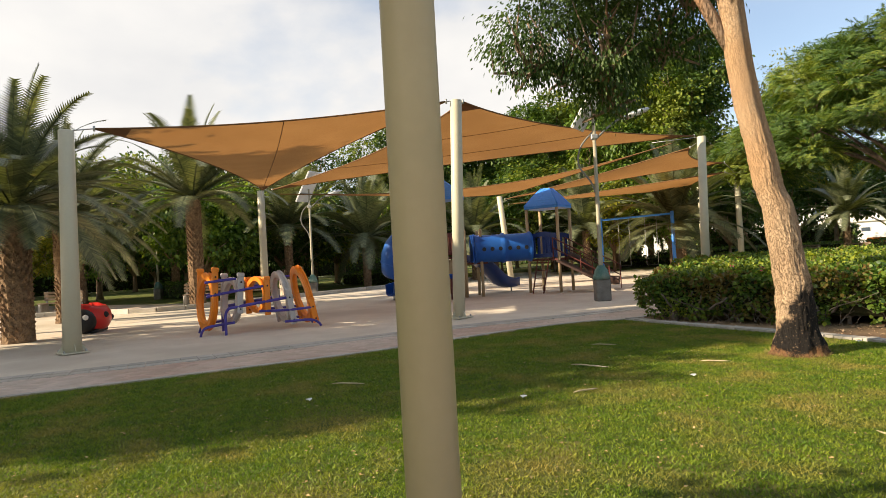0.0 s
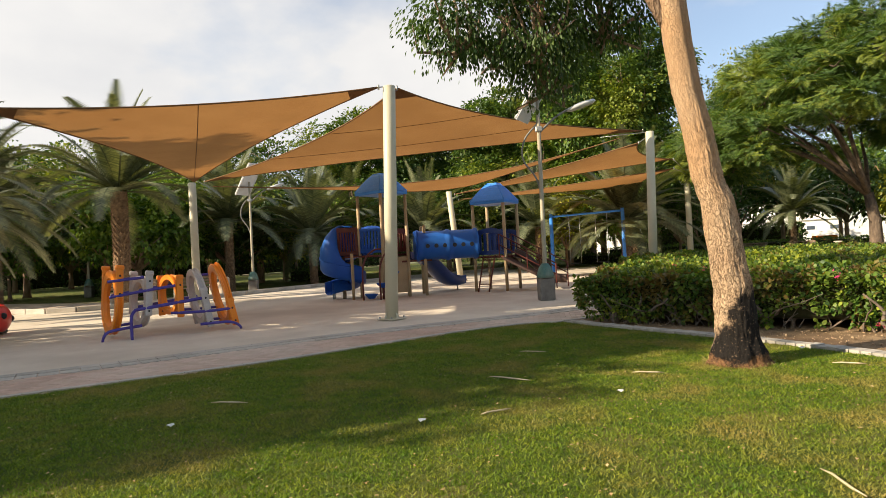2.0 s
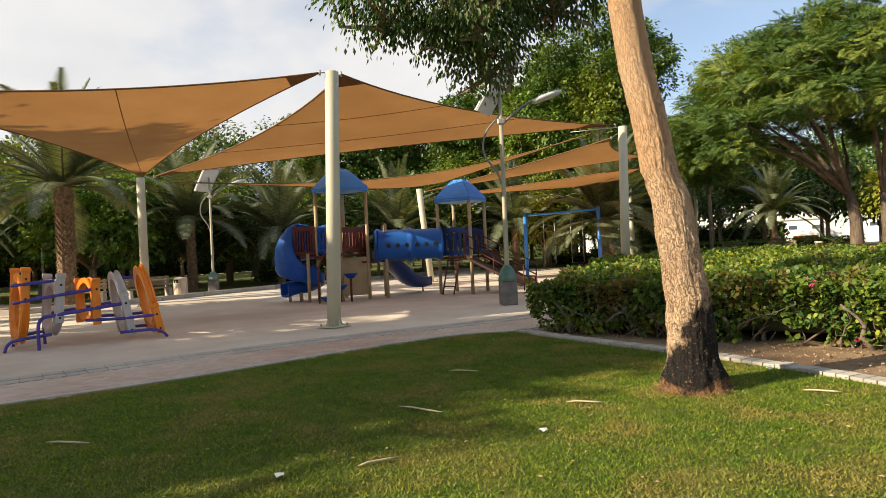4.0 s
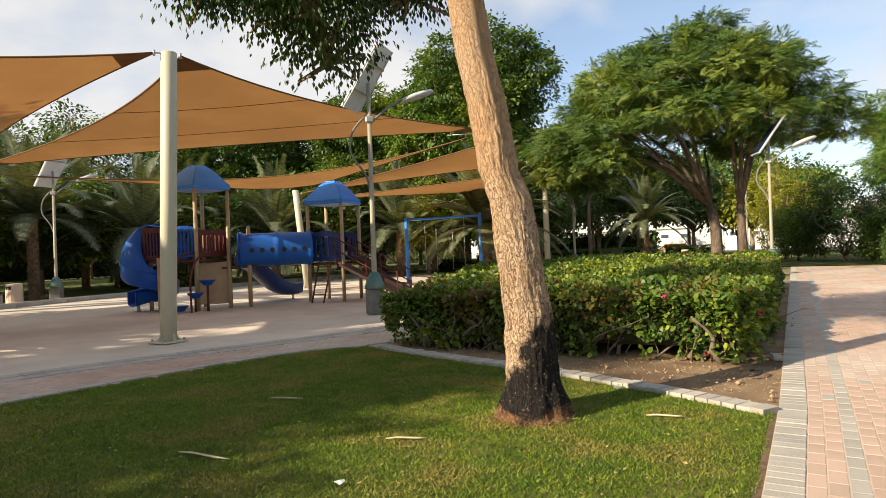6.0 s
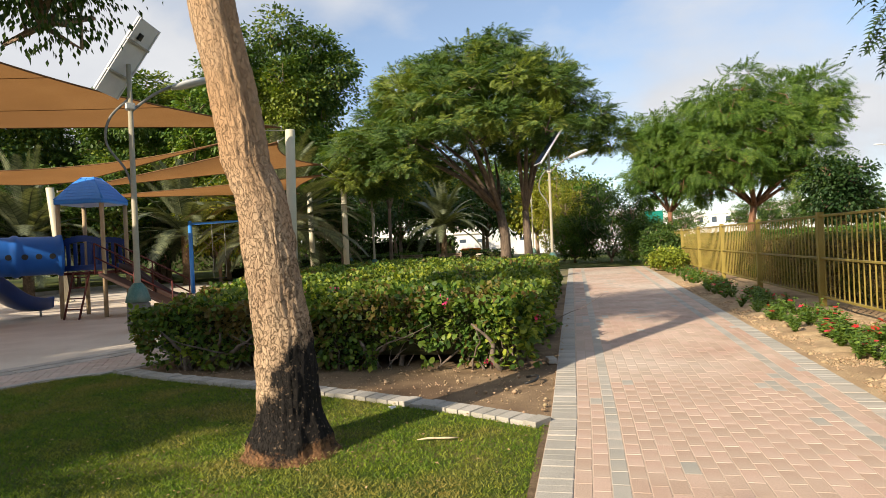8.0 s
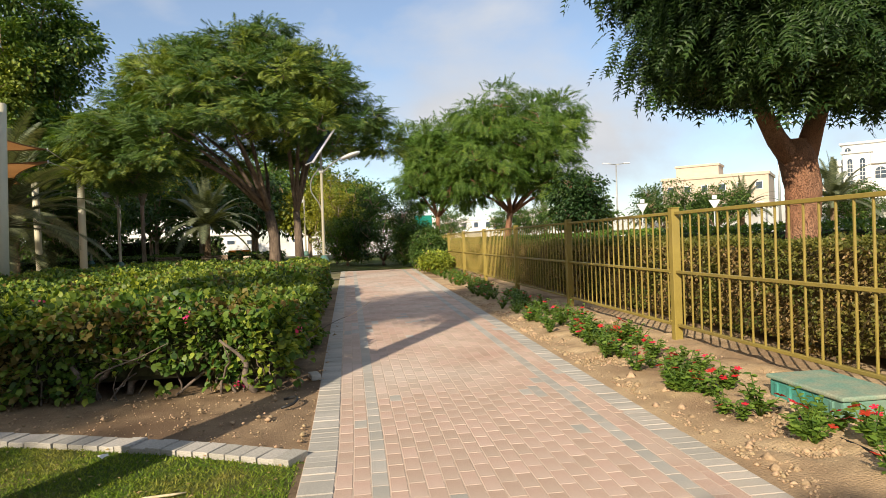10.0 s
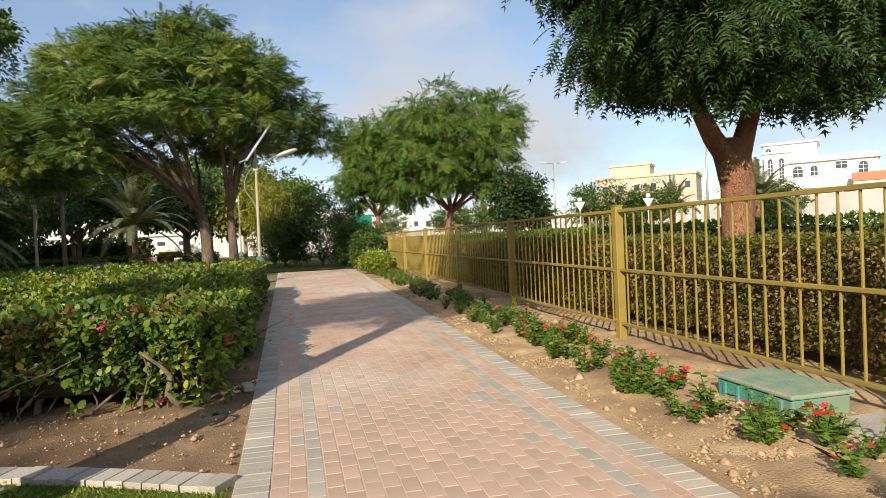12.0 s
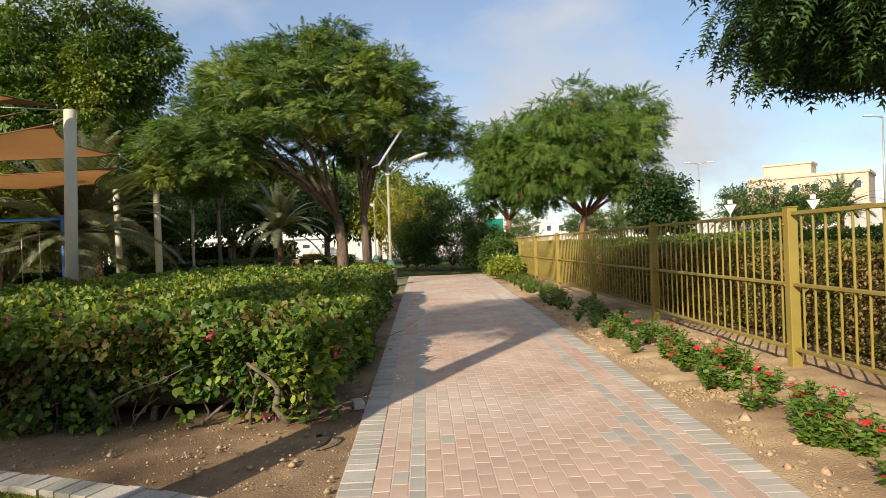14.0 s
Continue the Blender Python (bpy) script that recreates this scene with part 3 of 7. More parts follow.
rng = np.random.default_rng(11)
red_rest, grey_rest = Joined(), Joined()
picked = []
y0, y1, CW, CL = -6.0, 36.0, 0.1045, 0.209
x = 0.21
courses = [(x + CW * 0.5, "red"), (x + CW * 1.5, "red"), (x + CW * 2.5, "grey")]
n_field = 15
courses += [(x + CW * (3.5 + i), "red") for i in range(n_field)]
courses += [(x + CW * (18.5), "grey"), (x + CW * 19.5, "red"), (x + CW * 20.5, "red"), (x + CW * 21.5, "red")]
for off, tone in courses:
    row = int(round(off / CW))
    y = y0 + (CL / 2 if row % 2 else 0)
    while y < y1:
        squeeze = (right_edge(y) - left_edge(y)) / (PATH_R - PATH_L)
        px = left_edge(y) + off * squeeze
        worn = noise.noise(Vector((px * 0.9, y * 0.55, 4.0)))
        grey = tone == "grey" or rng.random() < (0.38 if worn > 0.48 else 0.010)
        if 14.35 < y < 14.75 and off < 0.6:
            grey = True
        dz = float(rng.uniform(-0.0012, 0.0005))
        item = (px, y, CW * squeeze - 0.0055, CL - 0.0055, float(rng.normal(0, 0.012)), dz)
        if 7.7 < y < 10.3 and len(picked) < 230:
            picked.append((item, grey))
        else:
            (grey_rest if grey else red_rest).brick(item[0], item[1], item[2], item[3], item[4], dz)
        y += CL
# soldier courses along both edges
for side_x, wide in ((0.105, 0.2), (None, 0.2)):
    y = y0
    while y < y1:
        px = left_edge(y) + side_x if side_x else right_edge(y) - 0.105
        grey_rest.brick(px, y, wide, CW - 0.007, float(rng.normal(0, 0.01)), 0.004 + float(rng.uniform(-0.004, 0.002)))
        y += CW
part("grey_pavers", mesh_of("grey_pavers", grey_rest.v, grey_rest.f), M_GREY, path_bed, kind="stuff")
part("red_pavers", mesh_of("red_pavers", red_rest.v, red_rest.f), M_RED, path_bed, kind="stuff")
PAVER_RED, PAVER_GREY = paver_mesh("paver_red", CW, CL, M_RED), paver_mesh("paver_grey", CW, CL, M_GREY)

# ---- walkway beside the playground: herringbone pavers, grey borders ----
walk_line_far, walk_line_near = curve_pts(WALK_FAR, 0.25), curve_pts(WALK_NEAR, 0.25)
walk_poly = [(p.x, p.y) for p in walk_line_far] + [(p.x, p.y) for p in reversed(walk_line_near)]
walkway = part("walkway", prism("walkway", walk_poly, -0.3, -0.010), M_JOINT, label="herringbone brick walkway with a pale grey border", kind="structure")
far_arr, near_arr = np.array([(p.x, p.y) for p in walk_line_far]), np.array([(p.x, p.y) for p in walk_line_near])
herring, border = Joined(), Joined()
cells = []
for i in range(-120, 160):
    for j in range(-120, 160):
        # herringbone of 2:1 bricks on a square grid
        k = (i - j) % 4
        if k == 0:
            cells.append((i + 1.0, j + 0.5, 0))
        elif k == 3:
            cells.append((i + 0.5, j + 1.0, 1))
U = 0.105
cells = np.array(cells)
xy = cells[:, :2] * U * 1.0
turn = radians(33)
xy = np.stack([xy[:, 0] * math.cos(turn) - xy[:, 1] * math.sin(turn) - 7.4, xy[:, 0] * math.sin(turn) + xy[:, 1] * math.cos(turn) + 6.5], 1)
ok = inside(xy, walk_poly)
dist_far = np.min(np.linalg.norm(xy[:, None] - far_arr[None, ::2], axis=2), axis=1)
dist_near = np.min(np.linalg.norm(xy[:, None] - near_arr[None, ::2], axis=2), axis=1)
for (px, py), (_, _, flip), good, df, dn in zip(xy, cells, ok, dist_far, dist_near):
    if good and df > 0.52 and dn > 0.14:
        herring.brick(px, py, 2 * U - 0.008, U - 0.008, turn + flip * math.pi / 2, float(rng.uniform(-0.004, 0.0)))
part("red_pavers", mesh_of("walk_pavers", herring.v, herring.f), M_RED, walkway, kind="stuff")
for line, offs in ((walk_line_far, (-0.12, -0.38)), (walk_line_near, (0.06,))):
    for a, b in zip(line, line[1:]):
        d = (b - a).normalized()
        nrm = Vector((-d.y, d.x, 0))
        for o in offs:
            c = (a + b) / 2 + nrm * o
            if -11 < c.y < 23:
                border.brick(c.x, c.y, (b - a).length - 0.008, 0.24 if o < 0 else 0.1, math.atan2(d.y, d.x), 0.01 if o > -0.3 else 0.004)
part("border_pavers", mesh_of("border_pavers", border.v, border.f), M_GREY, walkway, "pale grey concrete border pavers", kind="stuff")

# ---- curved edging of small stones between lawn and bed ----
edging = thing("edging", None, "curved edging of pale grey paving blocks beside the lawn", kind="structure")
EDGE_STONE = paver_mesh("edging_stone", 0.205, 0.125, M_KERB, 0.12)
for a, b in zip(curve_pts(EDGING, 0.13), curve_pts(EDGING, 0.13)[1:]):
    d = b - a
    part("stone", EDGE_STONE, None, edging, m=pose((a.x + b.x) / 2, (a.y + b.y) / 2, -0.09 + float(rng.uniform(-0.004, 0.008)), 0, 0, math.degrees(math.atan2(d.y, d.x)) + 90 + float(rng.normal(0, 2))))

# ---- far kerb of the playground ----
kerb = thing("kerb", None, "low concrete kerb round the far side of the sand", kind="structure")
for a, b in zip(curve_pts([(-30.1, -12), (-27.1, 5.0), (-22.7, 9.0), (-24.3, 20.5), (-24.1, 36)], 1.0), curve_pts([(-30.1, -12), (-27.1, 5.0), (-22.7, 9.0), (-24.3, 20.5), (-24.1, 36)], 1.0)[1:]):
    d = b - a
    part("kerbstone", box(d.length - 0.01, 0.16, 0.28, 0.015, (0, 0, -0.12)), M_KERB, kerb, m=pose((a.x + b.x) / 2, (a.y + b.y) / 2, 0, 0, 0, math.degrees(math.atan2(d.y, d.x))))


# ---- grass ----
def grass_patch(name, poly, count, seed, size=(0.016, 0.036), parent=None):
    r = np.random.default_rng(seed)
    a = np.array(poly)
    lo, hi = a.min(0), a.max(0)
    pts = r.uniform(lo, hi, (count, 2))
    pts = pts[inside(pts, poly)]
    pts = pts[pts[:, 0] < 0.585 + 0.02 * np.sin(pts[:, 1] * 9.0) + 0.012 * np.sin(pts[:, 1] * 31.0)]
    n = len(pts)
    h = r.uniform(*size, n)
    ang = r.uniform(0, 2 * math.pi, n)
    lean = r.normal(0, 0.85, (n, 2))
    w = h * r.uniform(0.18, 0.34, n)
    dx, dy = np.cos(ang) * w, np.sin(ang) * w
    z0 = np.full(n, -0.012)
    v = np.stack([np.stack([pts[:, 0] - dx, pts[:, 1] - dy, z0], 1), np.stack([pts[:, 0] + dx, pts[:, 1] + dy, z0], 1),
                  np.stack([pts[:, 0] + lean[:, 0] * h, pts[:, 1] + lean[:, 1] * h, z0 + h], 1)], 1)
    me = tri_mesh(name, v.reshape(-1, 3), np.arange(n * 3).reshape(-1, 3))
    return part(name, me, M_GRASS, parent, kind="stuff")


grass_patch("grass", [p for p in lawn_outline if p[1] > -2.0] + [(0.66, -2.0), (-9.2, -2.0)], 760000, 5, size=(0.010, 0.024), parent=lawn)


# ---- yellow fence ----
POST_YS = [12.05 + 4.05 * i for i in range(-5, 9)]
fence = thing("fence", None, "yellow painted metal railing fence on sandy soil", "fence", kind="structure")
POST = bpy.data.meshes.new("fence_post")
bm = box(0.105, 0.105, 1.98, 0.006, (0, 0, -0.30))
box(0.113, 0.113, 0.012, 0.003, (0, 0, 1.68), bm=bm)
for zz in (0.25, 0.86, 1.50):
    box(0.02, 0.02, 0.02, 0.004, (-0.059, 0.03, zz), bm=bm)
bm.to_mesh(POST)
bm.free()
POST.materials.append(M_YELLOW)
PICKET = bpy.data.meshes.new("fence_picket")
bm = box(0.019, 0.019, 1.42, 0.003, (0, 0, 0.21))
bm.to_mesh(PICKET)
bm.free()
PICKET.materials.append(M_YELLOW)
for y in POST_YS:
    part("post", POST, None, fence, m=pose(FENCE_X, y, 0, float(np.random.default_rng(int(abs(y) * 10)).normal(0, 0.3)), 0, 0))
for a, b in zip(POST_YS, POST_YS[1:]):
    for name, z, h in (("top_rail", 1.60, 0.04), ("mid_rail", 0.865, 0.036), ("bottom_rail", 0.195, 0.036)):
        part(name, box(0.05, b - a - 0.105, h, 0.004, (FENCE_X, (a + b) / 2, z)), M_YELLOW, fence)
    n = 20
    for i in range(1, n + 1):
        if b < 41:
            part("picket", PICKET, None, fence, m=pose(FENCE_X, a + (b - a) * i / (n + 1), 0, 0, 0, 0))
far_pickets = bmesh.new()
for a, b in zip(POST_YS, POST_YS[1:]):
    if b >= 41:
        for i in range(1, 21):
            box(0.026, 0.026, 1.42, 0, (FENCE_X, a + (b - a) * i / 21, 0.21), bm=far_pickets)
part("picket_row", far_pickets, M_YELLOW, fence, kind="stuff")

# flower bed along the fence, and the verge behind it
verge = part("flower_bed", prism("flower_bed", [(right_edge(y), y) for y in (-12, 9, 20, 36)] + [(5.6, 36), (5.6, -12)], -0.3, -0.008), M_EARTH, label="sandy soil bed between path and fence", kind="structure")
bv, bf = [], []
BED_NX = 34
bed_ys = [2.0 + 0.055 * i for i in range(400)]
for y in bed_ys:
    for i in range(BED_NX):
        f = i / (BED_NX - 1)
        x = right_edge(y) + 0.004 + (5.58 - right_edge(y)) * f
        rise = min(1.0, f * 6) * min(1.0, (1 - f) * 6)
        lump = 0.036 * noise.noise(Vector((x * 1.7, y * 1.3, 0))) + 0.030 * noise.noise(Vector((x * 5.5, y * 5.0, 7))) + 0.020 * abs(noise.noise(Vector((x * 15, y * 15, 3))))
        bv.append((x, y, -0.004 + rise * (0.020 + lump)))
for j in range(len(bed_ys) - 1):
    for i in range(BED_NX - 1):
        a = j * BED_NX + i
        bf.append((a, a + 1, a + BED_NX + 1, a + BED_NX))
part("turned_soil", mesh_of("turned_soil", bv, bf, True), M_EARTH, verge, "lumpy turned sandy soil")


# ---- leafy things ----
def slab_leaves(seed, boxes, per_m2, size, rng_axis=0.9, ragged=0.10, gaps=0.20):
    """Leaf places over the top and the sides of boxes (x0, x1, y0, y1, z0, z1), their outline uneven."""
    r = np.random.default_rng(seed)
    out, axes, sizes = [], [], []
    for x0, x1, y0, y1, z0, z1 in boxes:
        faces = [((x0, y0, z1), (x1 - x0, 0, 0), (0, y1 - y0, 0), (0, 0, 1)), ((x0, y0, z0), (x1 - x0, 0, 0), (0, 0, z1 - z0), (0, -1, 0)),
                 ((x1, y0, z0), (0, y1 - y0, 0), (0, 0, z1 - z0), (1, 0, 0)), ((x0, y0, z0), (0, y1 - y0, 0), (0, 0, z1 - z0), (-1, 0, 0)), ((x0, y1, z0), (x1 - x0, 0, 0), (0, 0, z1 - z0), (0, 1, 0))]
        for o, u, v, nrm in faces:
            u, v, nrm = np.array(u, float), np.array(v, float), np.array(nrm, float)
            n = int(np.linalg.norm(u) * np.linalg.norm(v) * per_m2)
            a, b = r.random(n), r.random(n)
            p = np.array(o) + a[:, None] * u + b[:, None] * v
            wob = np.array([noise.noise(Vector(q) * 1.9) * ragged + noise.noise(Vector(q) * 5.0) * 0.6 * ragged for q in p])
            p += nrm * (wob - np.abs(r.normal(0, 0.06, n)))[:, None]
            if nrm[2] == 0:
                keep = (p[:, 2] > z0 + 0.10 * gaps + gaps * np.array([noise.noise(Vector(q) * 2.2) + 0.5 * noise.noise(Vector(q) * 6.0) for q in p]))
                p = p[keep]
            out.append(p)
            ax = nrm * 0.6 + r.normal(0, rng_axis, (len(p), 3)) + (np.array([0, 0, -0.35]) if nrm[2] == 0 else 0)
            axes.append(ax)
            sizes.append(r.uniform(0.55, 1.35, len(p)) * size)
    return np.concatenate(out), np.concatenate(axes), np.concatenate(sizes), r


def hedge(name, boxes, per_m2, size, tones, label, seed, core=True, group="", top_tone=0.0, inset=0.13, ragged=0.10, gaps=0.20, template=LEAF, inner=None):
    ob = thing(name, None, label, "hedge", group)
    c, a, s, r = slab_leaves(seed, boxes, per_m2, size, 0.9, ragged, gaps)
    pick = np.array([noise.noise(Vector(q) * 1.7 + Vector((seed, 0, 0))) for q in c]) + r.normal(0, 0.25, len(c))
    pick += top_tone * (c[:, 2] > max(b[5] for b in boxes) - 0.08)
    edges = np.quantile(pick, np.cumsum([0] + [w for _, w, _ in tones]) / sum(w for _, w, _ in tones))
    for i, (m, _, nm) in enumerate(tones):
        sel = (pick >= edges[i]) & (pick <= edges[i + 1])
        part(nm, scatter(nm, c[sel], a[sel], s[sel], template, r, 0.55), m, ob)
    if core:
        # Solid boxes whose dark colour stands in for shade between the leaves.
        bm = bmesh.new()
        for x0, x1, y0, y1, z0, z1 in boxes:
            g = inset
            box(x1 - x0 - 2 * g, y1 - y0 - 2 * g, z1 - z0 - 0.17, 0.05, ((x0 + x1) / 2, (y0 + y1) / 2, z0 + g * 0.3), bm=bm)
        part("inner_growth", bm, inner or M_CORE_SHADE, ob, "solid core with the shade inside the hedge put into its dark colour")
    return ob


front_hedge = hedge("flowering_hedge", [(-4.75, 0.33, 10.8, 14.0, 0.04, 0.79), (-6.0, 0.20, 14.05, 18.5, 0.12, 0.84), (-7.6, 0.06, 18.55, 24.0, 0.12, 0.88)],
                    1250, 0.074, [(M_LEAF_BRONZE, 2.0, "bronze_leaves"), (M_LEAF_FRONT, 8.5, "green_leaves"), (M_LEAF_LIME, 2.0, "lime_leaves")],
                    "wide clipped bougainvillea hedge with green and bronze leaves", 21, top_tone=0.10, inset=0.27, ragged=0.20, gaps=0.50, template=ROUND_LEAF)
rt = np.random.default_rng(3)
stems = []
for i in range(90):
    side = i % 5 == 4
    x, y = (rt.uniform(0.0, 0.24), rt.uniform(10.9, 14.0)) if side else (rt.uniform(-4.4, 0.2), rt.uniform(10.86, 11.2))
    r0 = rt.uniform(0.005, 0.016) if i % 6 else 0.035
    p = [((x, y, -0.02), r0)]
    dx, dy = rt.normal(0, 0.05), rt.normal(0, 0.03)
    for k in range(6):
        dx, dy = dx + rt.normal(0, 0.05), dy + rt.normal(0, 0.03)
        x, y = x + dx, y + dy
        p.append(((x, y, 0.08 * (k + 1) + rt.normal(0, 0.02)), r0 * (1 - 0.13 * k)))
    stems.append(p)
for st in stems:
    part("stem", tube_mesh("stem", [st], 6), M_TWIG, front_hedge)

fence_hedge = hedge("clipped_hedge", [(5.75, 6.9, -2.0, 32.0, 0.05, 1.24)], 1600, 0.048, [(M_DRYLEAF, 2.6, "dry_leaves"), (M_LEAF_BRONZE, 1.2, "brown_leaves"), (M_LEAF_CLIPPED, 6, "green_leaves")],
                    "tall clipped hedge with thin brown twiggy sides behind the railing", 31, top_tone=0.8, inset=0.17, inner=M_CORE_BROWN)
hedge("clipped_hedge", [(5.75, 6.9, 32.05, 60.0, 0.05, 1.24)], 260, 0.09, [(M_DRYLEAF, 2.6, "dry_leaves"), (M_LEAF_CLIPPED, 6, "green_leaves")],
      "far stretch of the tall clipped hedge behind the railing", 32, top_tone=0.8)
road_hedge = hedge("road_hedge", [(10.6, 11.8, 2.0, 70.0, 0.05, 1.42)], 150, 0.12, [(M_LEAF_HEDGE, 5, "green_leaves"), (M_LEAF_DARK, 2, "dark_leaves")], "clipped dark green hedge along the road", 33)


def tree(name, trunk, limbs, lobes, clumps, per_clump, spread, leaf_size, template, leaf_mat, bark_mat, label, seed, droop=0.3, group="", sides=10, second=None, level=1.0, tumble=0.45):
    """trunk: (point, radius) list. limbs: lists of the same. lobes: (centre, radii). Leaves sit in clumps on the shells of the lobes."""
    r = np.random.default_rng(seed)
    ob = thing(name, None, label, "tree", group)
    part("trunk", tube_mesh("trunk", [trunk], sides), bark_mat, ob)
    twigs = [list(l) for l in limbs]
    cs, axs = [], []
    tot = sum(np.prod(l[1]) ** (2 / 3) for l in lobes)
    for centre, radii in lobes:
        centre, radii = np.array(centre, float), np.array(radii, float)
        n = max(3, int(clumps * np.prod(radii) ** (2 / 3) / tot))
        d = r.normal(0, 1, (n, 3))
        d /= np.linalg.norm(d, axis=1)[:, None]
        q = r.uniform(0.35, 1.0, n) ** 0.6
        pts = centre + d * radii * q[:, None]
        for p, dd in zip(pts[: max(4, n // 8)], d):
            start = centre - np.array([0, 0, radii[2] * 0.7])
            mid = (start + p) / 2 + r.normal(0, 0.15, 3)
            twigs.append([(tuple(start), 0.035), (tuple(mid), 0.022), (tuple(p), 0.008)])
        m = r.poisson(per_clump, n)
        idx = np.repeat(np.arange(n), m)
        cs.append(pts[idx] + r.normal(0, 1, (len(idx), 3)) * np.array([spread, spread, spread * 0.55]))
        axs.append(d[idx] * np.array([0.9, 0.9, 0.9 * level]) + np.array([0, 0, -droop]))
    c, a = np.concatenate(cs), np.concatenate(axs)
    s = r.uniform(0.7, 1.25, len(c)) * leaf_size
    for l in limbs:
        part("limb", tube_mesh("limb", [l], 8), bark_mat, ob)
    part("twig_mass", tube_mesh("twig_mass", twigs[len(limbs):], 5), bark_mat, ob, kind="stuff")
    if second is None:
        part("crown", scatter("crown", c, a, s, template, r, tumble), leaf_mat, ob)
    else:
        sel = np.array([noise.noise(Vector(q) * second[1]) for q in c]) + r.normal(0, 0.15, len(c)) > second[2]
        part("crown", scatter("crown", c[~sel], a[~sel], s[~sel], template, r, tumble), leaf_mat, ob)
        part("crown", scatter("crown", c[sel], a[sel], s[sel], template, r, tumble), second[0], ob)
    return ob


# shade tree on the lawn: leaning trunk, crown above the view
trunk1 = [((-1.15, 8.0, -0.05), 0.34), ((-1.15, 8.0, 0.06), 0.27), ((-1.15, 8.0, 0.32), 0.215), ((-1.17, 8.0, 0.8), 0.20), ((-1.22, 7.98, 1.3), 0.182), ((-1.27, 7.96, 1.8), 0.178), ((-1.35, 7.92, 2.05), 0.165), ((-1.41, 7.89, 2.55), 0.16), ((-1.50, 7.85, 3.05), 0.16), ((-1.56, 7.82, 3.6), 0.155), ((-1.62, 7.8, 4.4), 0.15), ((-1.7, 7.8, 5.4), 0.13)]
lawn_tree = tree("lawn_tree", trunk1,
                 [[((-1.56, 7.85, 3.6), 0.09), ((-1.95, 7.6, 4.6), 0.08), ((-3.0, 7.2, 5.8), 0.05)], [((-1.6, 7.8, 4.4), 0.07), ((-2.6, 8.2, 5.3), 0.05), ((-4.1, 8.7, 5.6), 0.03)],
                  [((-1.7, 7.8, 5.3), 0.1), ((-1.2, 8.4, 6.4), 0.06), ((-0.6, 8.9, 7.4), 0.03)]],
                 [((-4.1, 9.0, 4.6), (0.7, 0.8, 1.25)), ((-3.7, 8.3, 4.8), (0.8, 0.8, 1.1)), ((-4.6, 7.6, 4.75), (0.8, 0.7, 0.75)), ((-4.6, 8.5, 4.9), (0.7, 0.8, 0.9)), ((-3.4, 9.8, 5.2), (0.9, 0.9, 0.8)), ((-2.6, 8.9, 5.3), (0.9, 0.9, 0.6)), ((-3.2, 6.9, 6.6), (2.4, 2.2, 1.4)), ((-1.4, 8.0, 7.3), (2.6, 2.6, 1.5)), ((-0.2, 8.8, 6.6), (1.8, 1.8, 1.1)), ((-3.6, 8.6, 6.4), (1.8, 1.8, 1.2)), ((-0.6, 6.6, 6.8), (1.8, 1.6, 1.2))],
                 3600, 24, 0.14, 0.078, leaf_template(0.5), M_LEAF_DARK, M_BARK, "leaning shade tree with a scorched trunk on the lawn", 41, droop=1.2, sides=20)


# the lawn tree's bark: plates and ridges, scorched black low down on one side
def bark_trunk(path, sides=110, step=0.018, material=None, groove=True, rough_to=2.4):
    pts = [Vector(p) for p, _ in path]
    lens = [0.0]
    for p, q in zip(pts, pts[1:]):
        lens.append(lens[-1] + (q - p).length)
    n = int(lens[-1] / step)
    verts, faces = [], []
    for k in range(n + 1):
        s = lens[-1] * k / n
        i = max(j for j in range(len(lens)) if lens[j] <= s + 1e-6)
        i = min(i, len(pts) - 2)
        f = (s - lens[i]) / (lens[i + 1] - lens[i])
        f2 = f * f * (3 - 2 * f)
        c = pts[i].lerp(pts[i + 1], f)
        r = path[i][1] + (path[i + 1][1] - path[i][1]) * f2
        for j in range(sides):
            a = 2 * math.pi * j / sides
            d = Vector((math.cos(a), math.sin(a), 0))
            q = Vector((d.x * 9.0, d.y * 9.0, c.z * 4.0))
            plate = abs(noise.noise(q)) * 2 - 0.5
            fine = noise.noise(Vector((d.x * 26, d.y * 26, c.z * 15)))
            rough = 1.0 if c.z < rough_to else max(0.25, 1.0 - (c.z - rough_to) * 0.8)
            if groove:
                lift = min(1.0, max(0.0, (c.z - 1.7) / 0.6))
                r_here = r * (1 - 0.20 * lift * math.exp(-((((a + 0.42 + math.pi) % (2 * math.pi)) - math.pi) / 0.17) ** 2))
            else:
                r_here = r
            root = 0.07 * max(0, 0.35 - c.z) * (1 + 2.2 * noise.noise(Vector((d.x * 2.2, d.y * 2.2, 3))))
            verts.append(c + d * (r_here + root + (plate * 0.014 + fine * 0.009) * rough))
    for k in range(n):
        for j in range(sides):
            faces.append((k * sides + j, k * sides + (j + 1) % sides, (k + 1) * sides + (j + 1) % sides, (k + 1) * sides + j))
    me = mesh_of("trunk_bark", verts, faces, True)
    me.materials.append(material or M_BARK_FINE)
    return me


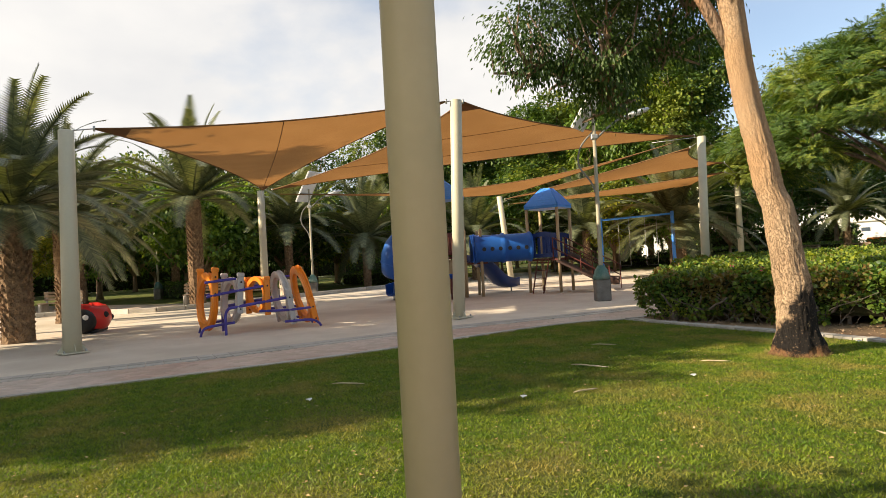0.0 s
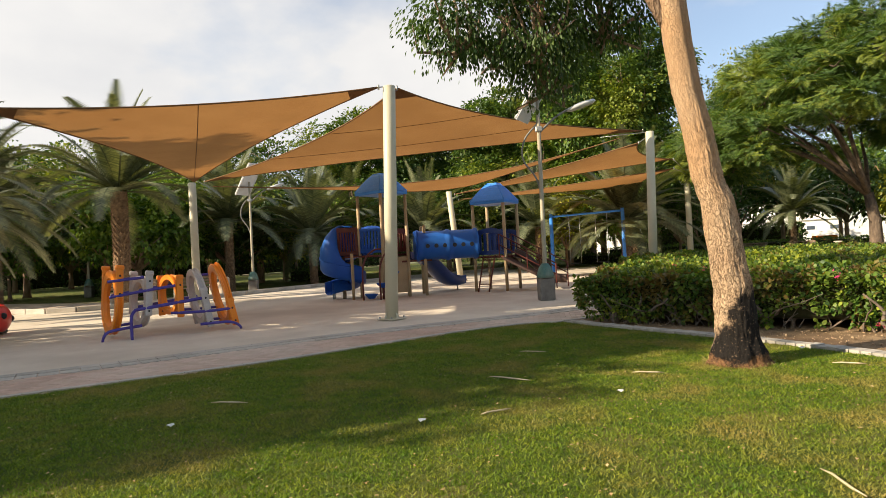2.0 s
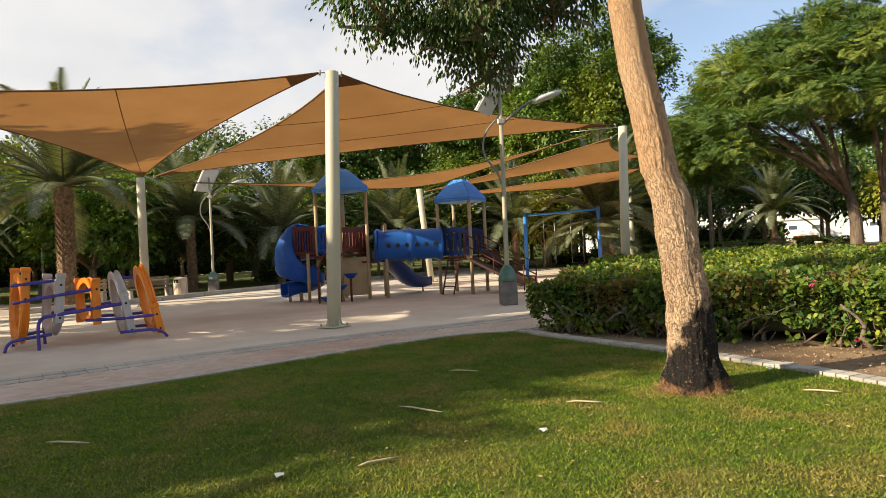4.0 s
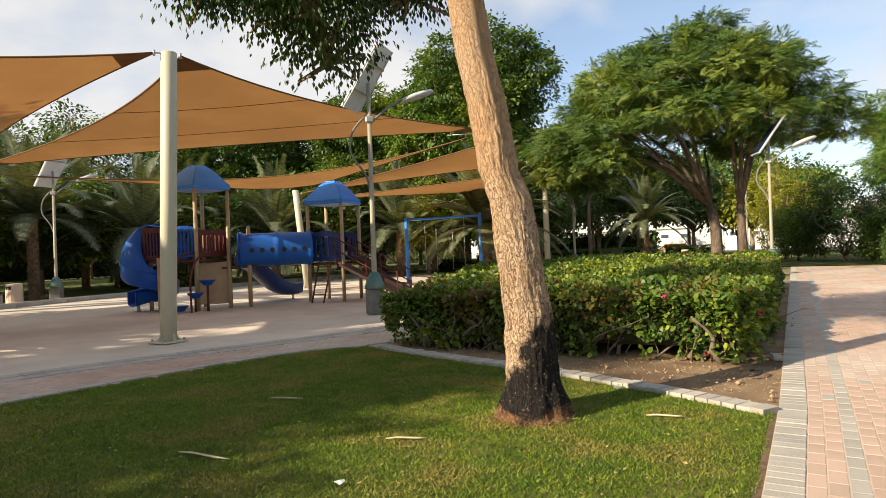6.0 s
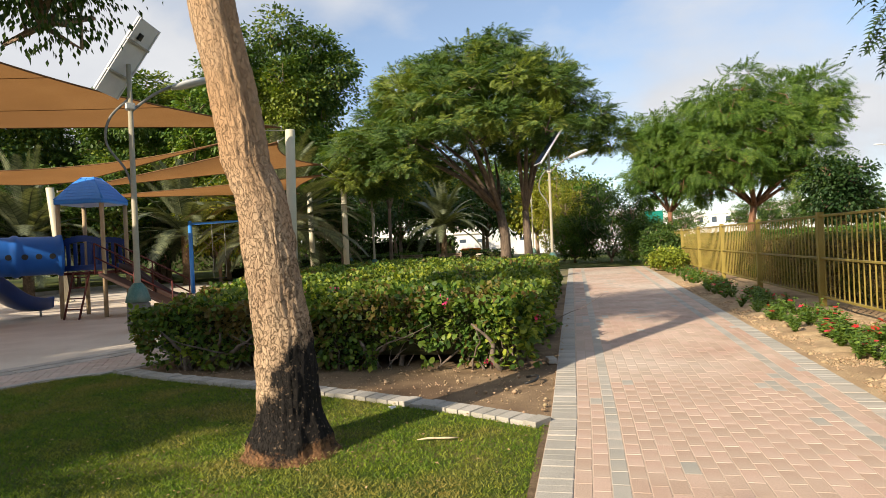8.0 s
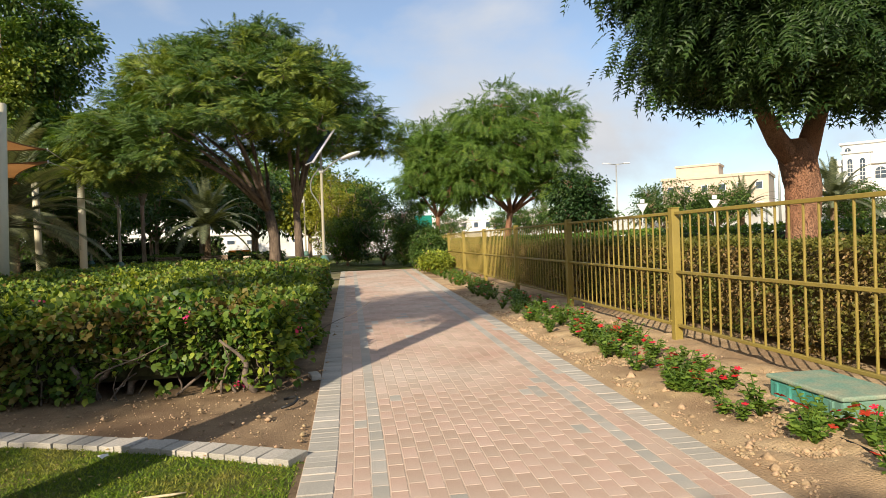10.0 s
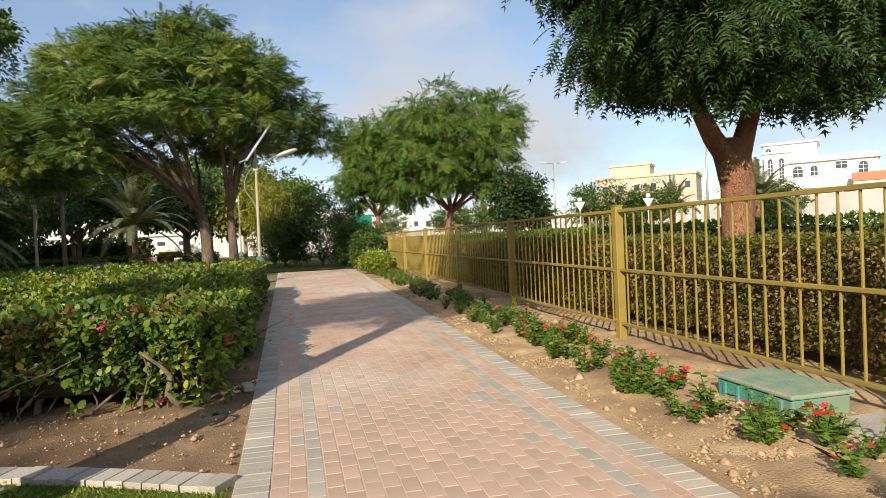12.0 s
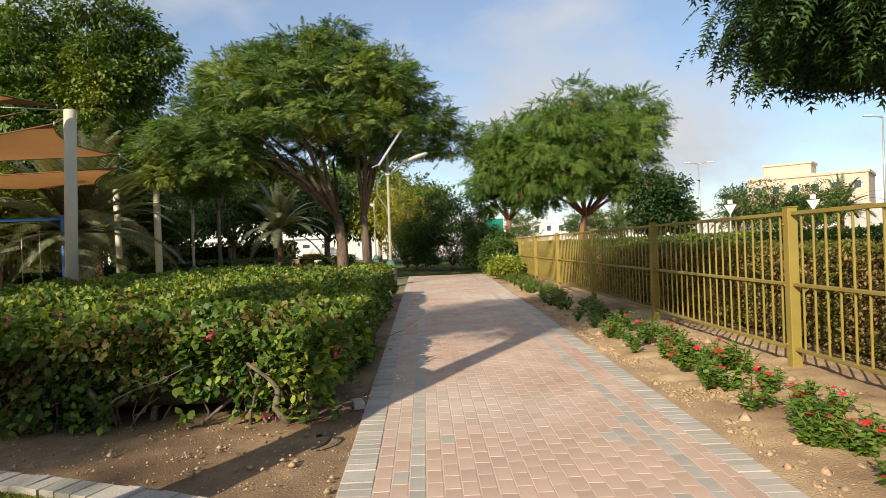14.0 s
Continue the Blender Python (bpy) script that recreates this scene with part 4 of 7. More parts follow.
for child in list(lawn_tree.children):
    if child.name.startswith("trunk"):
        child.data = bark_trunk(trunk1)
tuft = np.random.default_rng(17)
ang, rad = tuft.uniform(0, 6.283, 420), 0.24 + np.abs(tuft.normal(0, 0.07, 420))
tp = np.column_stack([-1.15 + rad * np.cos(ang), 8.0 + rad * np.sin(ang), np.full(420, -0.005)])
part("dry_tuft", scatter("dry_tuft", tp, np.column_stack([np.cos(ang), np.sin(ang), tuft.uniform(0.3, 1.4, 420)]), tuft.uniform(0.035, 0.065, 420), leaf_template(0.12), tuft, 0.5), M_STRAW, lawn_tree, "dry straw round the foot of the trunk", kind="stuff")


def pole(name, base, top, r0, r1, label, flange=True, group="shade sail poles", material=None):
    material = material or M_POLE
    ob = thing(name, Matrix.Translation(base), label, "pole", group)
    d = Vector(top) - Vector(base)
    part("shaft", tube_mesh("shaft", [[((0, 0, 0), r0), (tuple(d * 0.5), (r0 + r1) / 2), (tuple(d), r1), (tuple(d + Vector((0, 0, 0.012))), r1 * 0.9)]], 24), material, ob)
    if flange:
        part("base_plate", box(0.46, 0.46, 0.025, 0.005), material, ob)
        for k in range(4):
            a = math.pi / 4 + k * math.pi / 2
            part("bolt", box(0.035, 0.035, 0.05, 0.006), M_GALV, ob, m=pose(0.26 * math.cos(a), 0.26 * math.sin(a), 0.02, 0, 0, 20 * k))
            g = mesh_of("gusset", [(r0 * 0.9, -0.006, 0.02), (r0 + 0.09, -0.006, 0.02), (r0 * 0.9, -0.006, 0.2), (r0 * 0.9, 0.006, 0.02), (r0 + 0.09, 0.006, 0.02), (r0 * 0.9, 0.006, 0.2)],
                        [(0, 1, 2), (3, 5, 4), (0, 3, 4, 1), (1, 4, 5, 2), (0, 2, 5, 3)])
            part("gusset", g, material, ob, m=pose(0, 0, 0, 0, 0, 90 * k))
    return ob


P_A, P_B, P_C, P_D, P_E, P_H, P_J = (-8.6, 10.1, 5.02), (-20.5, 11.6, 4.35), (-12.05, 2.95, 4.2), (-7.26, 20.6, 4.98), (-10.1, 31.6, 4.7), (-18.3, 23.2, 4.25), (-13.0, 34.1, 4.55)
for top, base in ((P_A, (-8.78, 10.0, 0)), (P_B, (-20.5, 11.6, 0)), (P_C, (-12.1, 2.9, 0)), (P_D, (-7.35, 20.5, 0)), (P_E, (-10.1, 31.6, 0)), (P_H, (-17.9, 23.3, 0)), (P_J, (-12.9, 34.0, 0))):
    pole("shade_pole", base, top, 0.165 if top is P_C else 0.14, 0.135, "round cream-painted steel pole holding the shade sails")
near_post = pole("near_post", (0.3375, 0.418, -0.02), (0.3375, 0.418, 4.2), 0.0545, 0.0535, "slim khaki-painted steel post standing on the lawn", False, "", M_KHAKI)


def sail(name, corners, sag, dip, label, n=18, spine=False, seams=False):
    """A three-cornered shade cloth with hollow edges, hem, seams and cables."""
    P = [Vector(c) for c in corners]
    C = (P[0] + P[1] + P[2]) / 3

    def at(a, b, c):
        p = P[0] * a + P[1] * b + P[2] * c
        for u, v, i, j in ((a, b, 0, 1), (b, c, 1, 2), (c, a, 2, 0)):
            mid = (P[i] + P[j]) / 2
            p += (C - mid) * sag * 4 * u * v
        p.z -= dip * 27 * a * b * c
        return p
    ob = thing(name, None, label, "shade sail", "shade sails")
    verts, index, faces = [], {}, []
    for i in range(n + 1):
        for j in range(n + 1 - i):
            index[i, j] = len(verts)
            verts.append(at(1 - (i + j) / n, i / n, j / n))
    for i in range(n):
        for j in range(n - i):
            faces.append((index[i, j], index[i + 1, j], index[i, j + 1]))
            if i + j < n - 1:
                faces.append((index[i + 1, j], index[i + 1, j + 1], index[i, j + 1]))
    part("cloth", mesh_of("cloth", verts, faces, True), M_SAIL, ob)
    hems = []
    for e in range(3):
        line = []
        for k in range(n + 1):
            w = [0, 0, 0]
            w[e], w[(e + 1) % 3] = 1 - k / n, k / n
            line.append((tuple(at(*w)), 0.018))
        hems.append(line)
    for h in hems:
        part("hem", tube_mesh("hem", [h], 6), M_SEAM, ob)
    if spine:
        line = [(tuple(at(1 - k / n, 0.5 * k / n, 0.5 * k / n) + Vector((0, 0, -0.008))), 0.010) for k in range(n + 1)]
        part("seam", tube_mesh("seam", [line], 5), M_SEAM, ob)
    for e in range(3):
        pv, pf = [], []
        for i in range(5):
            for j in range(5):
                u = 0.012 + 0.075 * i / 4
                w = [0, 0, 0]
                w[e], w[(e + 1) % 3], w[(e + 2) % 3] = 1 - u, u * j / 4, u * (1 - j / 4)
                pv.append(at(*w) + Vector((0, 0, -0.012)))
        for i in range(4):
            for j in range(4):
                pf.append((i * 5 + j, i * 5 + j + 1, (i + 1) * 5 + j + 1, (i + 1) * 5 + j))
        part("corner_patch", mesh_of("corner_patch", pv, pf, True), M_PATCH, ob, "doubled darker cloth at the corner")
        tip = [0, 0, 0]
        tip[e] = 1
        part("shackle", tube_mesh("shackle", [[(tuple(at(*tip) + Vector((0, 0, -0.05))), 0.022), (tuple(at(*tip) + Vector((0, 0, 0.05))), 0.022)]], 8), M_GALV, ob)
    for f in (0.33, 0.62) if seams else ():
        line = [(tuple(at(f, (1 - f) * k / n, (1 - f) * (1 - k / n)) + Vector((0, 0, -0.006))), 0.007) for k in range(n + 1)]
        part("seam", tube_mesh("seam", [line], 5), M_SEAM, ob)
    return ob


def strip_sail(name, corners, hollow, label, n=30, rows=5):
    """A three-cornered cloth whose first edge is drawn far in towards the third corner."""
    a, b, x = [Vector(c) for c in corners]
    ob = thing(name, None, label, "shade sail", "shade sails")
    edge = [a.lerp(b, k / n) + (x - (a + b) / 2) * hollow * 4 * (k / n) * (1 - k / n) for k in range(n + 1)]
    far = []
    for k in range(n + 1):
        t = k / n
        far.append(a.lerp(x, t / 0.55) if t < 0.55 else x.lerp(b, (t - 0.55) / 0.45))
    soft_far = [(far[max(0, k - 3)] + far[k] + far[min(n, k + 3)]) / 3 for k in range(n + 1)]
    soft_far[0], soft_far[-1] = a, b
    verts = [edge[k].lerp(soft_far[k], r / rows) for r in range(rows + 1) for k in range(n + 1)]
    faces = [(r * (n + 1) + k, r * (n + 1) + k + 1, (r + 1) * (n + 1) + k + 1, (r + 1) * (n + 1) + k) for r in range(rows) for k in range(n)]
    part("cloth", mesh_of("cloth", verts, faces, True), M_SAIL, ob)
    for line in (edge, soft_far):
        part("hem", tube_mesh("hem", [[(tuple(p), 0.018) for p in line]], 6), M_SEAM, ob)
    return ob


def pull(p, q, s):
    return tuple(Vector(p) + (Vector(q) - Vector(p)) * s)


def low(p, dz):
    return (p[0], p[1], p[2] - dz)


K = (-7.9, 24.2, 4.45)
sails = [
    ("shade_sail", [pull(P_B, P_A, 0.02), pull(P_A, P_C, 0.03), pull(P_C, P_A, 0.06)], 0.16, 0.15),
    ("shade_sail", [pull(P_A, P_D, 0.02), pull(P_B, P_D, 0.03), pull(P_D, P_A, 0.04)], 0.20, 0.12),
    ("shade_sail", [low(pull(P_D, P_H, 0.04), 0.25), low(pull(P_H, P_D, 0.04), 0.2), K], 0.16, 0.1),
    ("shade_sail", [low(K, 0.35), low(pull(P_H, P_J, 0.04), 0.4), low(pull(P_J, P_H, 0.05), 0.1)], 0.16, 0.1),
]
for nm, c, s, d in sails:
    sail(nm, c, s, d, "tan triangular shade sail stretched between cream poles", spine=c is sails[0][1], seams=c is sails[1][1])
strip_sail("shade_sail", [low(pull(P_D, P_B, 0.06), 0.1), low(pull(P_B, P_D, 0.05), 0.2), low(P_H, 0.05)], 0.50, "narrow tan shade sail with a deeply hollow edge")
for a, b in ((K, P_E), (low(K, 0.35), low(P_E, 0.1)), (pull(P_D, P_B, 0.10), P_D), (pull(P_C, P_A, 0.06), P_C), (pull(P_A, P_C, 0.03), P_A), (low(pull(P_D, P_H, 0.04), 0.25), low(P_D, 0.1))):
    ob = thing("stay_cable", None, "thin steel stay cable between sail corner and pole", "cable", "stay cables")
    part("wire", tube_mesh("wire", [[(a, 0.012), (b, 0.012)]], 6), M_CABLE, ob)


# ---- palms ----
def palm_meshes(seed, fronds=34, length=2.6, leaflets=48, fall=80):
    r = np.random.default_rng(seed)
    v, t, ribs = [], [], []
    for i in range(fronds):
        az = i * 2.399 + r.normal(0, 0.15)
        el = radians(85 - fall * (i / fronds) ** 0.85 + r.normal(0, 6))
        L = length * r.uniform(0.85, 1.1)
        p = np.zeros(3)
        d = np.array([math.cos(az) * math.cos(el), math.sin(az) * math.cos(el), math.sin(el)])
        side = np.array([-math.sin(az), math.cos(az), 0])
        rib = []
        steps = leaflets
        for k in range(steps + 1):
            s = k / steps
            rib.append((tuple(p), 0.022 * (1 - s) + 0.004))
            up = np.cross(d, side)
            if k > 3:
                ll = 0.34 * length / 2.6 * (0.35 + math.sin(math.pi * min(1, s * 0.9 + 0.08))) * r.uniform(0.8, 1.1)
                for sg in (-1, 1):
                    tip = p + (side * sg * 0.75 + d * 0.55 + up * 0.28 * 0.5 + np.array([0, 0, -0.18])) * ll
                    b = len(v)
                    w = d * 0.042
                    v += [p - w, p + w, tip]
                    t.append((b, b + 1, b + 2))
            p = p + d * L / steps
            d = d + np.array([0, 0, -0.022 * (0.3 + 1.6 * s)])
            d /= np.linalg.norm(d)
        ribs.append(rib[::4] + [rib[-1]])
    return tri_mesh("palm_fronds", np.array(v), np.array(t)), tube_mesh("palm_ribs", ribs, 4)


def palm_trunk(h, r0, seed):
    r = np.random.default_rng(seed)
    v, f = [], []
    rows, sides = int(h / 0.11), 11
    path = [((0.03 * math.sin(i), 0.03 * math.cos(i * 1.3), i * h / 8), r0 * (1.15 if i == 0 else 1.0)) for i in range(9)]
    v, f = tubes([path], 10)
    v, f = list(v), list(f)
    for k in range(rows):
        for s in range(sides):
            a = 2 * math.pi * (s + 0.5 * (k % 2)) / sides + r.normal(0, 0.05)
            z = k * 0.11 + 0.05
            c = Vector((math.cos(a), math.sin(a), 0))
            tg = Vector((-c.y, c.x, 0))
            b = len(v)
            w, o = 0.055, 0.045 * r.uniform(0.6, 1.5)
            v += [c * r0 * 0.95 - tg * w + Vector((0, 0, z)), c * r0 * 0.95 + tg * w + Vector((0, 0, z)), c * (r0 + o) + Vector((0, 0, z + 0.10)), c * r0 * 0.95 + Vector((0, 0, z + 0.15))]
            f += [(b, b + 1, b + 2), (b + 1, b + 3, b + 2), (b, b + 2, b + 3)]
    return mesh_of("palm_trunk", v, f)


FRONDS = [palm_meshes(s, 46, L, 54, 88) for s, L in ((1, 3.7), (2, 3.3), (3, 3.9))] + [palm_meshes(4, 66, 3.8, 54, fall=98)]
TRUNKS = {}


def palm(x, y, h, kind, turn, scale=1.0, r0=0.2):
    if (h, r0) not in TRUNKS:
        TRUNKS[h, r0] = palm_trunk(h, r0, int(h * 10))
    ob = thing("date_palm", pose(x, y, -0.03, 0, 0, turn), "date palm with grey-green arching fronds and a rough brown trunk", "palm tree", "date palms")
    part("trunk", TRUNKS[h, r0], M_PALM_BARK, ob)
    m = Matrix.Translation((0, 0, h)) @ Matrix.Scale(scale, 4)
    part("fronds", FRONDS[kind][0], M_LEAF_PALM, ob, m=m)
    part("ribs", FRONDS[kind][1], M_LEAF_PALM, ob, m=m)
    return ob


for args in ((-23.4, 10.2, 4.3, 0, 10, 1.1, 0.28), (-16.1, 2.8, 3.1, 3, 80, 0.85, 0.32), (-21.8, 5.2, 3.4, 3, 150, 0.85, 0.28), (-31.0, 8.0, 4.0, 1, 200), (-28.5, 17.5, 3.6, 2, 140, 1.1), (-27.5, 22.0, 2.8, 0, 30, 1.15), (-24.0, 27.5, 2.6, 1, 250, 1.25), (-30.5, 27.0, 3.4, 2, 310, 1.1),
             (-20.0, 33.5, 2.7, 0, 80, 1.2), (-15.2, 36.5, 2.9, 1, 160, 1.35), (-12.6, 30.0, 2.5, 2, 20, 1.15), (-9.0, 47.5, 3.0, 1, 100, 1.1), (-35.0, 14.0, 4.2, 0, 70), (-33.0, 2.0, 4.6, 1, 20), (-36.0, 24.0, 4.4, 2, 20), (-19.5, 41.0, 3.4, 0, 320, 1.2), (-25.0, 38.0, 3.0, 2, 120, 1.1)):
    palm(*args)


# ---- broadleaf trees ----
def round_tree(name, x, y, h, r, trunk_h, leaf_mat, label, seed, clumps=500, per=16, leaf=0.16, template=LEAF, spread=0.28, bark=M_BARK, tr=0.16, flat=0.8, lean=0.0, droop=0.4, group="", second=None, lobes_n=7, level=1.0):
    q = np.random.default_rng(seed)
    trunk = [((x, y, -0.05), tr * 1.35), ((x, y, 0.25), tr), ((x + lean * 0.5, y, trunk_h * 0.55), tr * 0.9), ((x + lean, y, trunk_h), tr * 0.75)]
    lobes, limbs = [], []
    mid = (h + trunk_h) / 2
    half = (h - trunk_h) / 2
    size = 0.55 * (7 / lobes_n) ** 0.38
    for i in range(lobes_n):
        a = 2.399 * i + q.normal(0, 0.3)
        lvl = (i + 0.5) / lobes_n
        zz = trunk_h + (h - trunk_h) * (0.14 + 0.74 * lvl)
        rad = r * (1.08 - size) * q.uniform(0.75, 1.1) * math.sqrt(max(0.05, 1 - ((zz - mid) / half) ** 2 * 0.75))
        c = (x + lean + rad * math.cos(a), y + rad * math.sin(a), zz)
        up = half * 0.5 * flat * size / 0.55
        lobes.append((c, (r * size * q.uniform(0.75, 1.2), r * size * q.uniform(0.75, 1.2), up * q.uniform(0.8, 1.15))))
        if i < 9:
            limbs.append([((x + lean, y, trunk_h * 0.93), tr * 0.55), ((x + lean + (c[0] - x - lean) * 0.45, y + (c[1] - y) * 0.45, trunk_h + (zz - trunk_h) * 0.55), tr * 0.35), (c, tr * 0.12)])
    lobes.append(((x + lean, y, mid), (r * 0.6, r * 0.6, half * 0.7)))
    return tree(name, trunk, limbs, lobes, clumps, per, spread, leaf, template, leaf_mat, bark, label, seed, droop, group, second=second, level=level)


# feathery umbrella tree over the end of the hedge, two trunks
def umbrella(seed):
    q = np.random.default_rng(seed)
    cx, cy = -4.3, 33.6
    lobes, limbs = [], []
    count, reach = 58, 6.7
    for i in range(count):
        a, f = 2.399 * i, math.sqrt((i + 0.5) / count)
        rr = reach * f
        zz = 10.9 - 5.0 * f ** 1.7 + q.normal(0, 0.35) - (0.5 if math.cos(a) < -0.2 else 0.0)
        c = (cx + rr * math.cos(a), cy + rr * 0.85 * math.sin(a), zz)
        lobes.append((c, (0.95 + 0.5 * q.random(), 0.95 + 0.5 * q.random(), 0.42 + 0.2 * q.random())))
        if i % 4 == 1:
            b = (-2.95, cy - 0.4, 2.9) if math.cos(a) < 0.3 else (-1.75, cy - 0.4, 2.8)
            limbs.append([(b, 0.11), ((b[0] + (c[0] - b[0]) * 0.3, b[1] + (c[1] - b[1]) * 0.3, 3.0 + (zz - 3.0) * 0.42), 0.08),
                          ((b[0] + (c[0] - b[0]) * 0.65 + q.normal(0, 0.2), b[1] + (c[1] - b[1]) * 0.65, 3.0 + (zz - 3.0) * 0.75), 0.05), (c, 0.02)])
    # inner storeys under the dome, and the low skirt on the side towards the playground
    for i in range(26):
        a, f = 2.399 * i + 1.0, math.sqrt((i + 0.5) / 26)
        c = (cx - 0.4 + 5.2 * f * math.cos(a), cy + 4.4 * f * math.sin(a), 8.4 - 3.1 * f ** 1.6 + q.normal(0, 0.4))
        lobes.append((c, (1.0, 1.0, 0.5)))
    for dx, dy, zz in ((-6.0, -1.5, 5.2), (-4.8, -2.8, 4.9), (-5.4, 0.6, 5.0), (-3.6, -3.4, 5.2), (-3.9, -1.6, 4.7), (-6.6, 1.0, 5.6), (-2.6, -3.6, 5.6), (-4.6, -0.4, 4.4)):
        lobes.append(((cx + dx, cy + dy, zz), (1.15, 1.1, 0.6)))
    limbs.append([((-1.65, cy - 0.4, -0.05), 0.24), ((-1.7, cy - 0.4, 1.5), 0.18), ((-1.75, cy - 0.4, 2.9), 0.15)])
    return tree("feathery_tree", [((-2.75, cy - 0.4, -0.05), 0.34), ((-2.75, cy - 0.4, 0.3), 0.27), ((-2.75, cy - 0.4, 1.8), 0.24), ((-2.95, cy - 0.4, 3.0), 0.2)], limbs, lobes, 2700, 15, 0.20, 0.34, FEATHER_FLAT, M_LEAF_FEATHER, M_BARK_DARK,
                "spreading umbrella-shaped tree with feathery leaves and twin trunks", seed, 0.06, second=(M_LEAF_SUNLIT, 0.5, 0.20), level=0.4, tumble=0.42)


umbrella(51)

# neem tree behind the railing, near
neem_near = tree("neem_tree", [((7.9, 13.6, -0.05), 0.36), ((7.9, 13.6, 0.4), 0.27), ((7.93, 13.6, 1.4), 0.24), ((7.95, 13.6, 2.0), 0.26), ((7.85, 13.6, 2.5), 0.28), ((7.8, 13.6, 2.75), 0.18)],
                 [[((7.85, 13.6, 2.35), 0.18), ((7.45, 13.5, 2.75), 0.15), ((7.05, 13.3, 3.2), 0.12), ((6.3, 13.0, 4.4), 0.05)], [((7.95, 13.6, 2.35), 0.19), ((8.12, 13.55, 2.95), 0.15), ((8.4, 13.5, 3.8), 0.13), ((8.65, 13.5, 4.6), 0.1), ((9.0, 13.6, 6.2), 0.05)]],
                 [((6.9, 12.9, 4.5), (1.3, 1.2, 0.9)), ((6.4, 12.9, 4.9), (1.1, 1.1, 0.8)), ((6.9, 12.4, 4.0), (0.9, 0.8, 0.6)), ((7.3, 12.5, 3.9), (1.0, 0.9, 0.7)), ((8.0, 12.3, 4.5), (1.2, 1.0, 0.8)), ((8.9, 12.8, 3.9), (1.0, 1.0, 0.75)), ((9.3, 13.3, 4.2), (1.0, 1.1, 0.8)), ((9.7, 14.0, 5.2), (1.0, 1.2, 1.0)),
                  ((7.4, 13.2, 5.6), (2.0, 1.8, 1.0)), ((8.0, 13.8, 6.6), (2.3, 2.4, 1.4)), ((6.3, 14.0, 6.0), (1.6, 1.5, 1.1)), ((8.4, 14.9, 4.9), (2.2, 1.5, 1.1)), ((9.3, 12.5, 5.2), (1.4, 1.2, 0.9)), ((6.7, 14.4, 4.4), (1.2, 1.2, 0.8)), ((6.4, 11.9, 5.3), (1.3, 1.1, 0.8))],
                 2600, 12, 0.19, 0.31, NEEM, M_LEAF_NEEM, M_BARK_RED, "neem tree with a forked red-brown trunk behind the railing", 61, 0.85)
for child in list(neem_near.children):
    if child.name.startswith("trunk"):
        child.data = bark_trunk([((7.9, 13.6, -0.05), 0.36), ((7.9, 13.6, 0.4), 0.27), ((7.93, 13.6, 1.4), 0.24), ((7.95, 13.6, 2.0), 0.26), ((7.85, 13.6, 2.5), 0.27), ((7.8, 13.6, 2.75), 0.18)], 60, 0.03, M_BARK_NEEM, False, 9.0)
    elif child.name.startswith("limb"):
        child.data.materials[0] = M_BARK_NEEM
# two neems farther on, behind the railing
round_tree("neem_tree", 10.6, 45.5, 11.4, 5.0, 3.2, M_LEAF_FRESH, "neem tree with bright green foliage behind the railing", 62, 1300, 11, 0.50, NEEM, 0.24, M_BARK_RED, 0.24, droop=0.3, second=(M_LEAF_HEDGE, 0.6, 0.0), lobes_n=30, lean=0.5)
round_tree("neem_tree", 6.6, 49.0, 10.2, 3.0, 3.2, M_LEAF_FRESH, "slender neem tree with bright green foliage", 63, 800, 11, 0.50, NEEM, 0.24, M_BARK_RED, 0.19, droop=0.3, second=(M_LEAF_HEDGE, 0.6, 0.0), lobes_n=20)
# dark trees round the back of the playground
BACK = [(-18.4, 42.0, 17.3, 5.2, 3.0, M_LEAF_FEATHER, 71), (-22.5, 45.0, 15.0, 5.5, 2.5, M_LEAF_FEATHER, 72), (-30.0, 44.0, 14.2, 5.5, 2.5, M_LEAF_DARK, 73), (-36.0, 36.0, 13.2, 5.2, 2.2, M_LEAF_FEATHER, 74), (-39.0, 28.0, 12.2, 5.0, 2.2, M_LEAF_DARK, 75),
        (-41.0, 20.0, 10.6, 5.0, 2.2, M_LEAF_FEATHER, 76), (-42.0, 12.0, 9.5, 5.0, 2.0, M_LEAF_DARK, 77), (-42.0, 4.0, 9.0, 5.0, 2.0, M_LEAF_DARK, 78), (-40.0, -4.0, 9.0, 5.0, 2.0, M_LEAF_DARK, 79), (-27.0, 33.0, 7.0, 3.6, 1.6, M_LEAF_FEATHER, 80), (-33.0, 20.0, 6.4, 3.6, 1.4, M_LEAF_DARK, 81), (-30.0, 13.5, 6.0, 3.0, 1.4, M_LEAF_HEDGE, 82),
        (-26.0, 40.0, 13.6, 4.6, 2.5, M_LEAF_FEATHER, 83), (-21.0, 39.0, 12.0, 3.6, 2.5, M_LEAF_HEDGE, 84)]
for x, y, h, r, th, m, s in BACK:
    round_tree("park_tree", x, y, h, r, th, m, "tall leafy park tree behind the playground", s, 2600 if h > 13 else 1000, 26 if h > 13 else 15, 0.25, LEAF, 0.30, tr=0.2, group="trees round the playground", second=(M_LEAF_SUNLIT, 0.25, 0.16), lobes_n=46 if h > 13 else 26)
round_tree("pale_tree", -12.8, 47.0, 14.6, 1.9, 4.5, M_LEAF_YELLOW, "thin tree with yellow-green leaves", 90, 260, 14, 0.20, LEAF, 0.25, tr=0.14, lobes_n=12)
